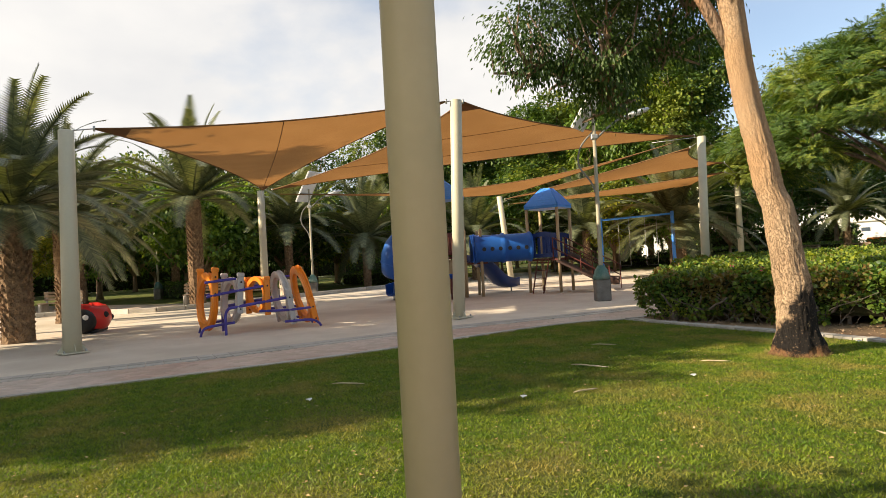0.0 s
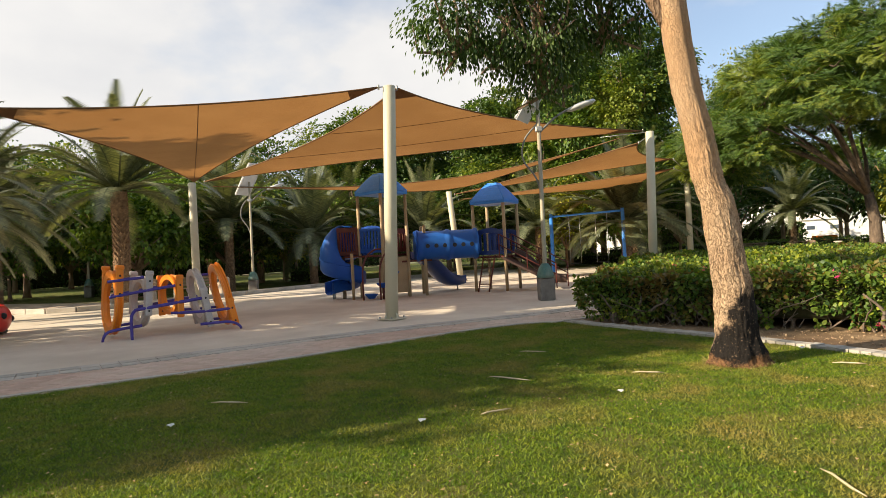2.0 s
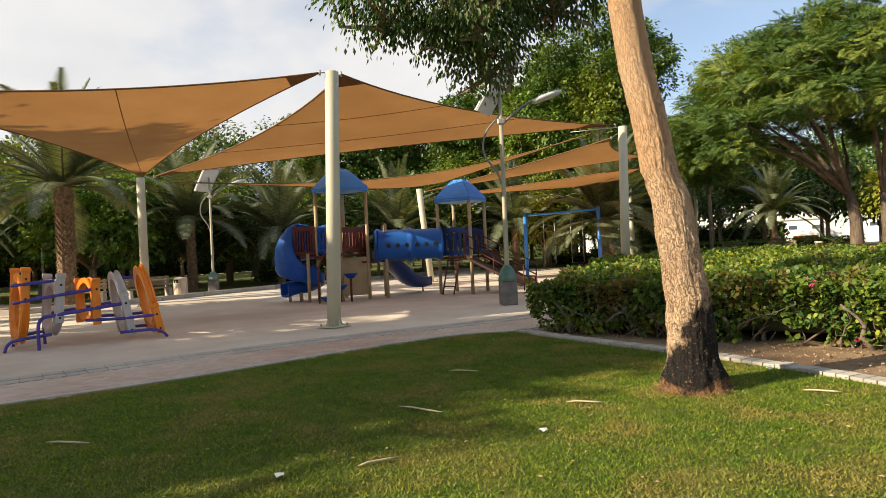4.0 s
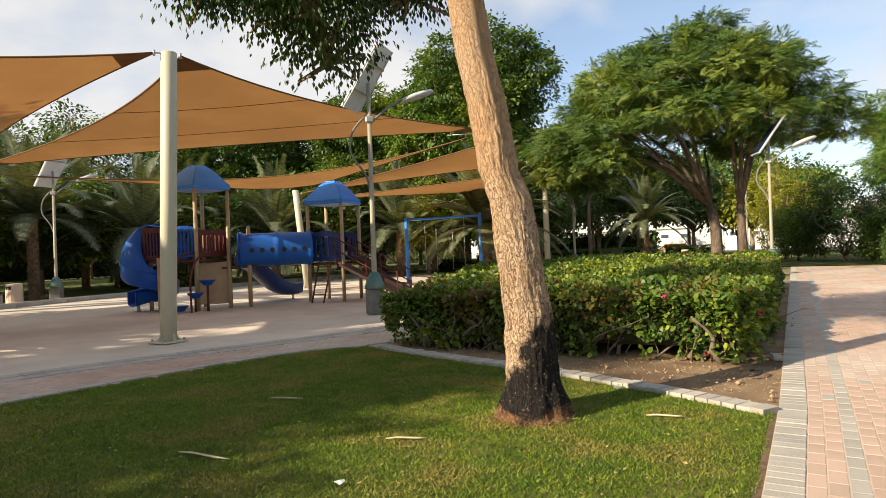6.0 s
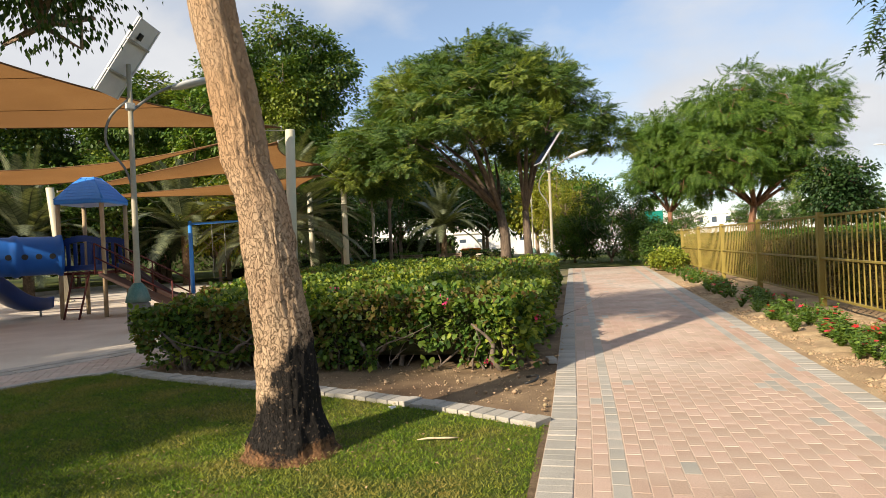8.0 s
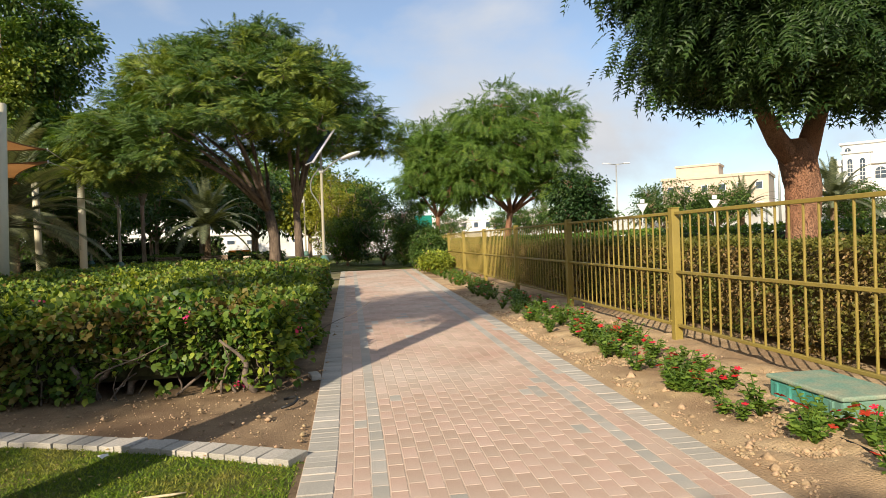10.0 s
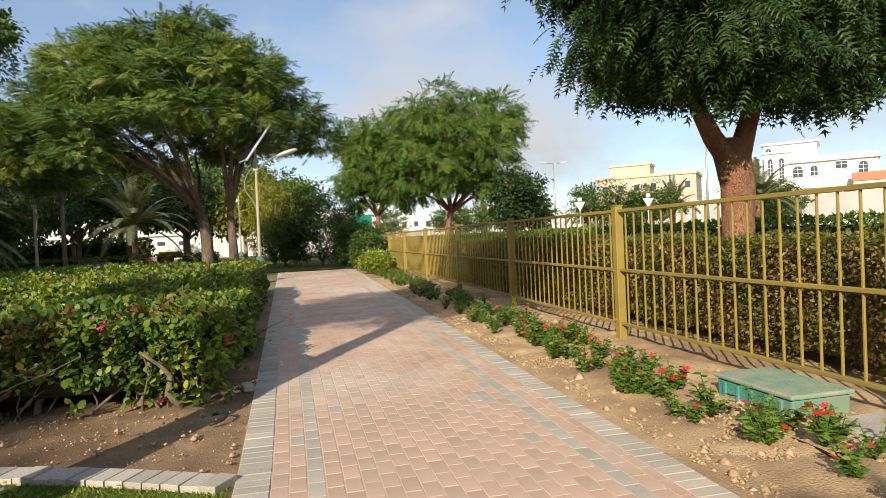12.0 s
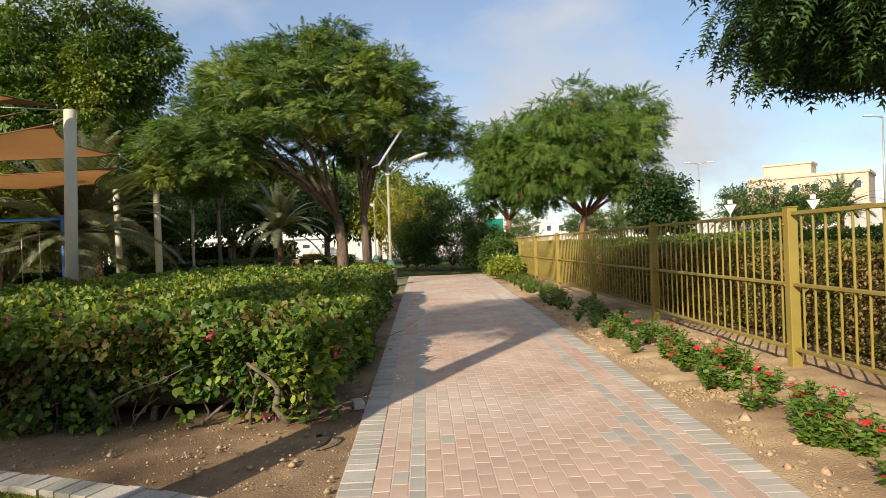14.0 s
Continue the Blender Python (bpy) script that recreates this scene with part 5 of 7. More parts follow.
for x, y, h, r, m, s in ((-7.5, 58, 8, 4.5, M_LEAF_DARK, 91), (-16, 60, 9, 5, M_LEAF_DARK, 92), (-26, 58, 9, 5, M_LEAF_DARK, 93), (0.5, 62, 7, 3.5, M_LEAF_FRESH, 94), (-3, 56, 6.0, 2.6, M_LEAF_YELLOW, 95)):
    round_tree("far_tree", x, y, h, r, 2.2, m, "dark leafy tree at the back of the park", s, 300, 13, 0.36, LEAF, 0.4, tr=0.18, group="trees at the back")
# dense bushes where the path bends
for x, y, h, r, m, s in ((2.4, 43.0, 4.6, 2.4, M_LEAF_DARK, 96), (0.2, 44.5, 3.0, 1.6, M_LEAF_HEDGE, 97), (-0.6, 49.0, 6.2, 2.2, M_LEAF_YELLOW, 98), (4.0, 38.0, 2.4, 1.3, M_LEAF_FEATHER, 99), (4.25, 33.0, 1.5, 0.75, M_LEAF_FEATHER, 100), (4.15, 30.6, 0.75, 0.5, M_LEAF_LIME, 105), (4.4, 35.2, 1.9, 0.9, M_LEAF_FEATHER, 106)):
    round_tree("bush", x, y, h, r, 0.25, m, "dense leafy bush beside the end of the path", s, 700, 18, 0.12, LEAF, 0.16, tr=0.08, flat=1.2, lobes_n=16)
# trees behind the walker, whose shade falls across lawn and path
round_tree("behind_tree", -15.3, -6.2, 8.8, 4.1, 3.0, M_LEAF_DARK, "broad shade tree standing behind the lawn", 101, 1200, 22, 0.34, LEAF, 0.45, tr=0.25)
# Unseen tree, added only to keep sun patches off the playground sand.
round_tree("tall_tree", -21.8, -2.0, 11.6, 3.1, 6.5, M_LEAF_DARK, "unseen tall tree added to shade the playground sand", 108, 700, 22, 0.28, LEAF, 0.34, tr=0.2, lobes_n=14)
round_tree("tall_tree", -14.1, -6.6, 11.4, 2.6, 7.6, M_LEAF_DARK, "tall bare-stemmed shade tree behind the lawn", 104, 700, 22, 0.34, LEAF, 0.40, tr=0.2)
round_tree("behind_tree", -12.0, -7.6, 8.3, 2.1, 3.4, M_LEAF_DARK, "leafy shade tree standing behind the lawn", 109, 760, 20, 0.30, LEAF, 0.36, tr=0.2, lobes_n=14)
round_tree("behind_tree", -2.2, -4.6, 6.2, 1.6, 2.6, M_LEAF_DARK, "shade tree standing behind the lawn", 102, 420, 16, 0.30, LEAF, 0.36, tr=0.2)


# ---- play structure: two roofed towers, tube bridge, slides ----
def bar(name, a, b, r, material, parent, sides=10, label=""):
    return part(name, tube_mesh(name, [[(a, r), (b, r)]], sides), material, parent, label)


def bent(name, pts, r, material, parent, label="", sides=10):
    return part(name, tube_mesh(name, [[(tuple(p), r) for p in curve_pts([tuple(q) for q in pts], 0.06)]], sides), material, parent, label)


def barrier(name, a, b, z0, z1, material, parent, label="", bars=6, arch=0.08):
    """A moulded barrier panel: frame with an arched head and upright slots between bars."""
    a, b = Vector((*a, 0)), Vector((*b, 0))
    d = (b - a)
    L = d.length
    m = Matrix.Translation((a + b) / 2) @ Matrix.Rotation(math.atan2(d.y, d.x), 4, "Z")
    bm = bmesh.new()
    t = 0.05
    box(0.09, t, z1 - z0 - 0.04, 0.012, (-L / 2 + 0.045, 0, z0), bm=bm)
    box(0.09, t, z1 - z0 - 0.04, 0.012, (L / 2 - 0.045, 0, z0), bm=bm)
    box(L, t, 0.14, 0.012, (0, 0.001, z0 + 0.02), bm=bm)
    for k in range(8):
        x = -L / 2 + (k + 0.5) * L / 8
        box(L / 8 + 0.004, t * 0.98, 0.16, 0.0, (x, 0, z1 - 0.2 + arch * math.sin(math.pi * (k + 0.5) / 8)), bm=bm)
    slats = []
    for k in range(bars):
        x = -L / 2 + 0.09 + (k + 0.5) * (L - 0.18) / bars
        slats.append(box((L - 0.18) / bars * 0.55, t * 0.8, z1 - z0 - 0.22, 0.008, (x, 0, z0 + 0.1)))
    panel = part(name, bm, material, parent, label, m=m)
    for s in slats:
        part("slat", s, material, panel)
    return panel


def shingle_roof(parent, c, turn, half, z0, z1):
    """A moulded pyramid roof with rows of shingles, a skirt and rounded hips."""
    m = Matrix.Translation((c[0], c[1], 0)) @ Matrix.Rotation(turn, 4, "Z")
    bm = box(half * 2, half * 2, 0.12, 0.02, (0, 0, z0))
    roof = part("roof", bm, M_ROOFBLUE, parent, "bright blue moulded shingle roof", m=m)
    rows = 7
    bm = bmesh.new()
    top = 0.16
    for k in range(rows):
        f0, f1 = k / rows, (k + 1) / rows
        bulge = lambda f: half * 0.97 * (1 - f) ** 0.82 + top * f
        h0, h1 = bulge(f0), bulge(f1)
        za, zb = z0 + 0.12 + (z1 - z0 - 0.14) * f0, z0 + 0.12 + (z1 - z0 - 0.14) * f1
        n = max(2, 8 - k)
        for side in range(4):
            rot = Matrix.Rotation(side * math.pi / 2, 4, "Z")
            for i in range(n):
                u0, u1 = -1 + 2 * i / n, -1 + 2 * (i + 1) / n
                g = 0.012
                o = 0.022
                q = [(h0 * u0 + g, -h0 - o, za), (h0 * u1 - g, -h0 - o, za), (h1 * u1 - g * 0.5, -h1 - 0.004, zb + 0.01), (h1 * u0 + g * 0.5, -h1 - 0.004, zb + 0.01),
                     (h0 * u0 + g, -h0 + 0.03, za - 0.004), (h0 * u1 - g, -h0 + 0.03, za - 0.004)]
                vs = [bm.verts.new(rot @ Vector(p)) for p in q]
                bm.faces.new(vs[:4])
                bm.faces.new((vs[1], vs[0], vs[4], vs[5]))
    part("shingle_cover", bm, M_ROOFBLUE, roof, kind="stuff")
    bm = bmesh.new()
    prof = [(half * 0.99 * (1 - f) ** 0.82 + (top - 0.03) * f, z0 + 0.115 + (z1 - z0 - 0.14) * f) for f in [i / 8 for i in range(9)]]
    ring = [[bm.verts.new((sx * r, sy * r, z)) for sx, sy in ((-1, -1), (1, -1), (1, 1), (-1, 1))] for r, z in prof]
    for p, q in zip(ring, ring[1:]):
        for i in range(4):
            bm.faces.new((p[i], p[(i + 1) % 4], q[(i + 1) % 4], q[i]))
    bm.faces.new(ring[-1])
    part("roof_shell", bm, M_ROOFBLUE, roof)
    part("cap", box(top * 2.3, top * 2.3, 0.07, 0.025, (0, 0, z1 - 0.06), seg=2), M_ROOFBLUE, roof)
    for sx, sy in ((-1, -1), (1, -1), (1, 1), (-1, 1)):
        bar("hip", (sx * half * 0.98, sy * half * 0.98, z0 + 0.12), (sx * top, sy * top, z1 - 0.01), 0.03, M_ROOFBLUE, roof, 6)
    return roof


def chute(name, pts, width, wall, material, parent, label="", tube=False):
    """A slide bed with raised sides swept along a line."""
    line = curve_pts(pts, 0.09)
    prof = [(-width / 2 - 0.03, wall), (-width / 2 - 0.05, wall - 0.03), (-width / 2 - 0.03, 0.0), (-width / 4, -0.06), (width / 4, -0.06), (width / 2 + 0.03, 0.0), (width / 2 + 0.05, wall - 0.03), (width / 2 + 0.03, wall),
            (width / 2, wall - 0.02), (width / 2 - 0.02, 0.07), (width / 4, 0.0), (-width / 4, 0.0), (-width / 2 + 0.02, 0.07), (-width / 2, wall - 0.02)]
    verts, faces, n = [], [], len(prof)
    for i, p in enumerate(line):
        d = line[min(i + 1, len(line) - 1)] - line[max(i - 1, 0)]
        flat = Vector((d.x, d.y, 0)).normalized()
        sd = Vector((-flat.y, flat.x, 0))
        for x, z in prof:
            verts.append(p + sd * x + Vector((0, 0, z)))
    for i in range(len(line) - 1):
        for k in range(n):
            faces.append((i * n + k, i * n + (k + 1) % n, (i + 1) * n + (k + 1) % n, (i + 1) * n + k))
    faces.append(tuple(range(n)))
    faces.append(tuple(reversed(range((len(line) - 1) * n, len(line) * n))))
    return part(name, mesh_of(name, verts, faces, True), material, parent, label)


def tower(parent, c, turn, side, plat, eave, apex):
    m = Matrix.Translation((c[0], c[1], 0)) @ Matrix.Rotation(turn, 4, "Z")
    h = side / 2
    out = []
    for sx, sy in ((-1, -1), (1, -1), (1, 1), (-1, 1)):
        p = m @ Vector((sx * h, sy * h, 0))
        out.append((p.x, p.y))
        part("post", tube_mesh("post", [[((p.x, p.y, -0.03), 0.055), ((p.x, p.y, eave + 0.05), 0.055)]], 12), M_TANPOST, parent)
    part("platform", box(side - 0.02, side - 0.02, 0.07, 0.01, (0, 0, plat - 0.07)), M_MAROON, parent, m=m)
    shingle_roof(parent, c, turn, h + 0.07, eave, apex)
    return out


play = thing("play_structure", Matrix.Translation((-0.17, -0.15, 0)), "blue plastic play structure with two roofed towers, tube and slides", "playground")
A = tower(play, (-14.25, 15.3), 0.0, 1.13, 1.42, 3.42, 4.14)
B = tower(play, (-11.73, 18.29), radians(12), 1.15, 1.18, 2.95, 3.68)
barrier("barrier", A[0], A[1], 1.47, 2.35, M_BLUE, play, "blue moulded barrier panel", 6)
barrier("barrier", A[1], A[2], 1.47, 2.3, M_MAROON, play, "maroon barred panel", 7, 0.0)
barrier("barrier", (-15.36, 14.22), (A[0][0] - 0.05, A[0][1] - 0.04), 1.42, 2.42, M_MAROON, play, "maroon barred panel", 6, 0.0)
part("landing", box(0.8, 0.7, 0.06, 0.01, (0, 0, 1.36)), M_MAROON, play, m=pose(-15.0, 14.75, 0, 0, 0, 43))
barrier("barrier", A[2], A[3], 1.47, 2.3, M_MAROON, play, "maroon barred panel", 7, 0.0)
barrier("barrier", (B[0][0] + 0.05, B[0][1]), B[1], 1.2, 2.05, M_NAVY, play, "navy moulded barrier panel", 5, 0.12)
barrier("barrier", B[2], B[3], 1.2, 2.05, M_NAVY, play, "navy moulded barrier panel", 5, 0.1)
part("play_panel", box(0.95, 0.03, 1.2, 0.01, (0, 0, 0.12)), M_TANPOST, play, "tan board under the tower", m=pose(-13.85, 15.35, 0, 0, 0, 40))
# landing between tower and tube
for p in ((-13.42, 15.62), (-13.02, 16.02), (-13.8, 16.7)):
    part("post", tube_mesh("post", [[((*p, -0.03), 0.055), ((*p, 2.3), 0.055), ((*p, 2.34), 0.03)]], 12), M_TANPOST, play)
part("landing", box(1.0, 0.9, 0.06, 0.01, (0, 0, 1.12)), M_MAROON, play, m=pose(-13.55, 16.15, 0, 0, 0, 45))
barrier("barrier", (-13.66, 15.80), (-13.42, 15.62), 1.2, 2.1, M_MAROON, play, "maroon barred panel", 3, 0.02)
# tube bridge with ring collars and round portholes
ta, tb = Vector((-13.32, 15.92, 1.64)), Vector((-12.0, 17.5, 1.64))
d = (tb - ta).normalized()
prof = []
for k in range(31):
    f = k / 30
    r = 0.485 + (0.045 if k in (0, 1, 15, 16, 29, 30) else 0.0)
    prof.append((tuple(ta + (tb - ta) * f), r))
tube_part = part("tube_bridge", tube_mesh("tube_bridge", [prof], 28), M_BLUE, play, "long blue plastic crawl tube")
side = d.cross(Vector((0, 0, 1))).normalized()
for f in (0.16, 0.30, 0.44, 0.60, 0.74, 0.88):
    c = ta + (tb - ta) * f + side * 0.48 + Vector((0, 0, -0.02))
    part("porthole", tube_mesh("porthole", [[(tuple(c - side * 0.01), 0.07), (tuple(c + side * 0.008), 0.07)]], 16, smooth=False), M_BLACK, tube_part, "dark round porthole")
part("end_panel", box(0.95, 0.05, 0.98, 0.03, (0, 0, 1.17)), M_BLUE, play, m=pose(ta.x - 0.02, ta.y - 0.02, 0, 0, 0, math.degrees(math.atan2(d.y, d.x)) + 90))
# spiral slide: a tall hood, one turn and a half, and a foot
SC, SU, SW = Vector((-15.44, 14.5, 0)), Vector((0.73, 0.68, 0)), Vector((-0.68, 0.73, 0))


def turn_at(deg, r, z):
    return SC + (SU * math.cos(radians(deg)) + SW * math.sin(radians(deg))) * r + Vector((0, 0, z))


def slide_z(deg):
    return 1.40 - 1.10 * (deg - 70) / 360


hel = [(-14.80, 15.1, 1.46)] + [tuple(turn_at(a, 0.44, slide_z(a))) for a in range(80, 431, 14)]
hel += [tuple(turn_at(432, 0.44, 0.28) - SU * 0.30 - SW * 0.25), tuple(turn_at(432, 0.44, 0.20) - SU * 0.66 - SW * 0.50)]
spiral = chute("spiral_slide", hel, 0.56, 0.36, M_BLUE, play, "blue spiral slide")
v, f = [], []
steps = list(range(60, 331, 9))
for a in steps:
    z = slide_z(a)
    fall = max(0.0, min(1.0, (a - 215) / 75))
    fall = fall * fall * (3 - 2 * fall)
    wall = z + 0.42
    tops = [(0.70, z - 0.12), (0.78, z + 0.0), (0.79, wall - 0.05), (0.74, wall + 0.28), (0.58, wall + 0.62), (0.34, 2.36), (0.10, 2.48)]
    for k, (r, zz) in enumerate(tops):
        if k > 2:
            r, zz = r * (1 - fall) + 0.76 * fall, zz * (1 - fall) + (wall + 0.004 * k) * fall
        v.append(turn_at(a, r, zz))
    for k, (r, zz) in reversed(list(enumerate(tops))):
        if k > 2:
            r, zz = r * (1 - fall) + 0.76 * fall, zz * (1 - fall) + (wall + 0.004 * k) * fall
        v.append(turn_at(a, max(0.05, r - 0.035), zz - 0.01))
n = 14
for k in range(len(steps) - 1):
    for j in range(n):
        f.append((k * n + j, k * n + (j + 1) % n, (k + 1) * n + (j + 1) % n, (k + 1) * n + j))
f += [tuple(range(n)), tuple(reversed(range((len(steps) - 1) * n, len(steps) * n)))]
hood = part("slide_hood", mesh_of("slide_hood", v, f, True), M_BLUE, play, "tall curved blue hood over the head of the spiral slide")
part("seam_band", tube_mesh("seam_band", [[(tuple(turn_at(a, 0.785, slide_z(a) + 0.36)), 0.022) for a in range(62, 300, 9)]], 6), M_BLUE, hood)
bar("slide_leg", tuple(turn_at(432, 0.44, -0.03) - SU * 0.5 - SW * 0.4), tuple(turn_at(432, 0.44, 0.18) - SU * 0.5 - SW * 0.4), 0.05, M_GALV, play)
bar("slide_post", (SC.x, SC.y, -0.03), (SC.x, SC.y, 1.4), 0.06, M_TANPOST, play)
bar("post", (-14.62, 14.2, -0.03), (-14.62, 14.2, 1.5), 0.05, M_TANPOST, play)
# open slides
chute("wave_slide", [(-13.6, 16.25, 1.18), (-13.62, 16.6, 1.10), (-13.65, 17.1, 0.75), (-13.7, 17.7, 0.36), (-13.75, 18.2, 0.22), (-13.8, 18.6, 0.22)], 0.62, 0.30, M_NAVY, play, "navy open slide")
bar("slide_leg", (-13.78, 18.5, -0.03), (-13.78, 18.5, 0.2), 0.03, M_GALV, play)
chute("wave_slide", [(-11.15, 18.6, 1.16), (-10.85, 18.75, 1.0), (-10.4, 19.0, 0.55), (-10.0, 19.2, 0.26), (-9.6, 19.4, 0.22)], 0.55, 0.22, M_CHOC, play, "dark brown open slide")
# stair ramp with maroon rails behind the right tower
ramp = part("ramp", box(1.9, 0.7, 0.08, 0.01), M_CHOC, play, "maroon ramp with handrails", m=pose(-10.35, 18.2, 0.62, 0, 28, 20))
for o in (-0.36, 0.36):
    for dz in (0.35, 0.7):
        a = Vector((-11.15, 18.0 + o, 1.2 + dz))
        b = Vector((-9.4, 18.65 + o, 0.15 + dz))
        bar("handrail", tuple(a), tuple(b), 0.02, M_MAROON, play, 8)
    for f in (0.0, 0.5, 1.0):
        p = Vector((-11.15, 18.0 + o, 1.2)).lerp(Vector((-9.4, 18.65 + o, 0.15)), f)
        bar("baluster", (p.x, p.y, max(-0.03, p.z - 0.1)), (p.x, p.y, p.z + 0.7), 0.02, M_MAROON, play, 8)
# ladder at the right tower
for o in (0.0, 0.42):
    bar("ladder_side", (B[0][0] + 0.30 + o, B[0][1] - 0.28 + 0.1 * o, -0.03), (B[0][0] + 0.34 + o, B[0][1] + 0.06 + 0.2 * o, 1.2), 0.025, M_MAROON, play, 8)
for k in range(4):
    z = 0.24 + 0.27 * k
    y = B[0][1] - 0.28 + 0.34 * z / 1.2
    bar("rung", (B[0][0] + 0.30, y, z), (B[0][0] + 0.73, y + 0.07, z), 0.018, M_MAROON, play, 8)
# step pods and arched grab rails at the left tower
for i, (px, py, z) in enumerate(((-13.75, 14.2, 0.05), (-13.5, 14.5, 0.38), (-13.3, 14.75, 0.72))):
    pod = part("step_pod", lathe("step_pod", [(0.10, z - 0.02), (0.16, z + 0.05), (0.22, z + 0.11), (0.215, z + 0.13), (0.12, z + 0.125)], 18), M_BLUE, play, "blue step pod", m=Matrix.Translation((px, py, 0)))
    if z > 0.1:
        bar("pod_post", (0, 0, -0.03), (0, 0, z), 0.035, M_MAROON, pod, 8)
for o in (0.0, 0.52):
    bent("grab_rail", [(-13.95 + o, 14.05 + o * 0.5, -0.03), (-13.95 + o, 14.05 + o * 0.5, 0.9), (-13.92 + o, 14.2 + o * 0.5, 1.35), (-13.85 + o, 14.5 + o * 0.4, 1.58), (-13.75 + o * 0.8, 14.75 + o * 0.4, 1.6)], 0.028, M_MAROON, play, "arched maroon grab rail")

# ---- ring climber of orange and grey frames ----
climber = thing("ring_climber", pose(-12.02, 6.70, 0, 0, 0, -22) @ Matrix.Diagonal((1.0, 0.84, 1.0, 1.0)), "climbing frame of orange and grey plastic rings on violet tubes", "playground")


def ring_panel(y, zc, rx, rz, tilt, material, strap, turn_z):
    """A moulded ring with a channel round its rim, and an upright strap on either side that takes the tubes."""
    n = 40
    v, f = [], []
    prof = ((1.04, -0.085), (1.06, -0.05), (0.99, -0.03), (0.99, 0.03), (1.06, 0.05), (1.04, 0.085), (0.80, 0.075), (0.755, 0.0), (0.80, -0.075))
    m = len(prof)
    for k in range(n):
        a = 2 * math.pi * k / n
        for s, dy in prof:
            v.append((rx * s * math.cos(a), dy, rz * s * math.sin(a)))
    for k in range(n):
        for j in range(m):
            f.append((k * m + j, k * m + (j + 1) % m, ((k + 1) % n) * m + (j + 1) % m, ((k + 1) % n) * m + j))
    ring = part("ring", mesh_of("ring", v, f, False), material, climber, m=pose(0, y, zc, tilt, 0, turn_z))
    z0, z1 = strap
    for x in (-0.50, 0.50):
        bm = box(0.075, 0.17, z1 - z0, 0.025, (x, 0, z0 - zc), seg=2)
        box(0.10, 0.20, 0.10, 0.03, (x, 0, z1 - zc - 0.05), bm=bm, seg=2)
        st = part("strap", bm, material, ring)
        for zz in (z0 + 0.10, z1 - 0.16):
            bar("bolt", (x - 0.05, 0, zz - zc), (x + 0.05, 0, zz - zc), 0.022, M_BLACK, st, 8)
    return ring


ring_panel(-1.30, 0.72, 0.52, 0.62, -4, M_ORANGE, (0.80, 1.42), 19)
ring_panel(-0.68, 0.70, 0.48, 0.50, -5, M_LIGHTGREY, (0.42, 1.28), 20)
ring_panel(0.0, 0.80, 0.48, 0.40, 0, M_ORANGE, (0.34, 1.16), 22)
ring_panel(0.65, 0.72, 0.50, 0.58, 11, M_LIGHTGREY, (0.08, 0.86), 12)
ring_panel(1.22, 0.74, 0.50, 0.66, 14, M_ORANGE, (0.06, 0.60), 10)
for x in (-0.50, 0.50):
    bent("tube", [(x, -1.52, -0.02), (x, -1.46, 0.12), (x, -1.28, 0.19), (x, -0.66, 0.24)], 0.030, M_PURPLE, climber)
    bent("tube", [(x, -1.36, 1.15), (x, -0.58, 1.20)], 0.030, M_PURPLE, climber)
    bent("tube", [(x, -1.34, 0.84), (x, -0.66, 0.92), (x, 0.12, 1.00)], 0.030, M_PURPLE, climber)
    bent("tube", [(x + 0.10, -0.90, -0.02), (x + 0.10, -0.90, 0.40), (x + 0.08, -0.82, 0.54), (x, -0.66, 0.57), (x, 0.70, 0.70)], 0.034, M_PURPLE, climber)
    bent("tube", [(x, -0.04, 0.44), (x, 0.72, 0.42), (x, 1.36, 0.44)], 0.030, M_PURPLE, climber)
    bent("tube", [(x, 0.62, 0.16), (x, 1.26, 0.16), (x, 1.50, 0.09), (x, 1.60, -0.02)], 0.030, M_PURPLE, climber)
bent("tube", [(-0.5, 0.72, 1.16), (-0.5, 1.1, 1.18)], 0.030, M_PURPLE, climber)

# ---- red ladybird rider ----
rider = thing("ladybird_rider", pose(-16.75, 4.5, 0, 0, 0, -35) @ Matrix.Scale(1.15, 4), "red plastic ladybird ride-on with a dark head", "playground")
bm = bmesh.new()
bmesh.ops.create_uvsphere(bm, u_segments=28, v_segments=16, radius=0.5)
for w in bm.verts:
    w.co = Vector((w.co.x * 1.05, w.co.y * 0.85, max(w.co.z, -0.34) * 0.78 + 0.32))
    if w.co.z > 0.56:
        w.co.z = 0.56 - (w.co.z - 0.56) * 1.4 if Vector((w.co.x, w.co.y)).length < 0.28 else w.co.z
part("shell", bm, M_REDPLASTIC, rider, smooth=True)
bm = bmesh.new()
bmesh.ops.create_uvsphere(bm, u_segments=20, v_segments=12, radius=0.27)
bmesh.ops.translate(bm, vec=(0.40, 0.0, 0.27), verts=bm.verts)
part("head", bm, M_BLACK, rider, smooth=True)
for s in (-1, 1):
    bm = bmesh.new()
    bmesh.ops.create_uvsphere(bm, u_segments=12, v_segments=8, radius=0.06)
    bmesh.ops.translate(bm, vec=(0.61, 0.12 * s, 0.36), verts=bm.verts)
    part("eye", bm, M_WHITE, rider, smooth=True)
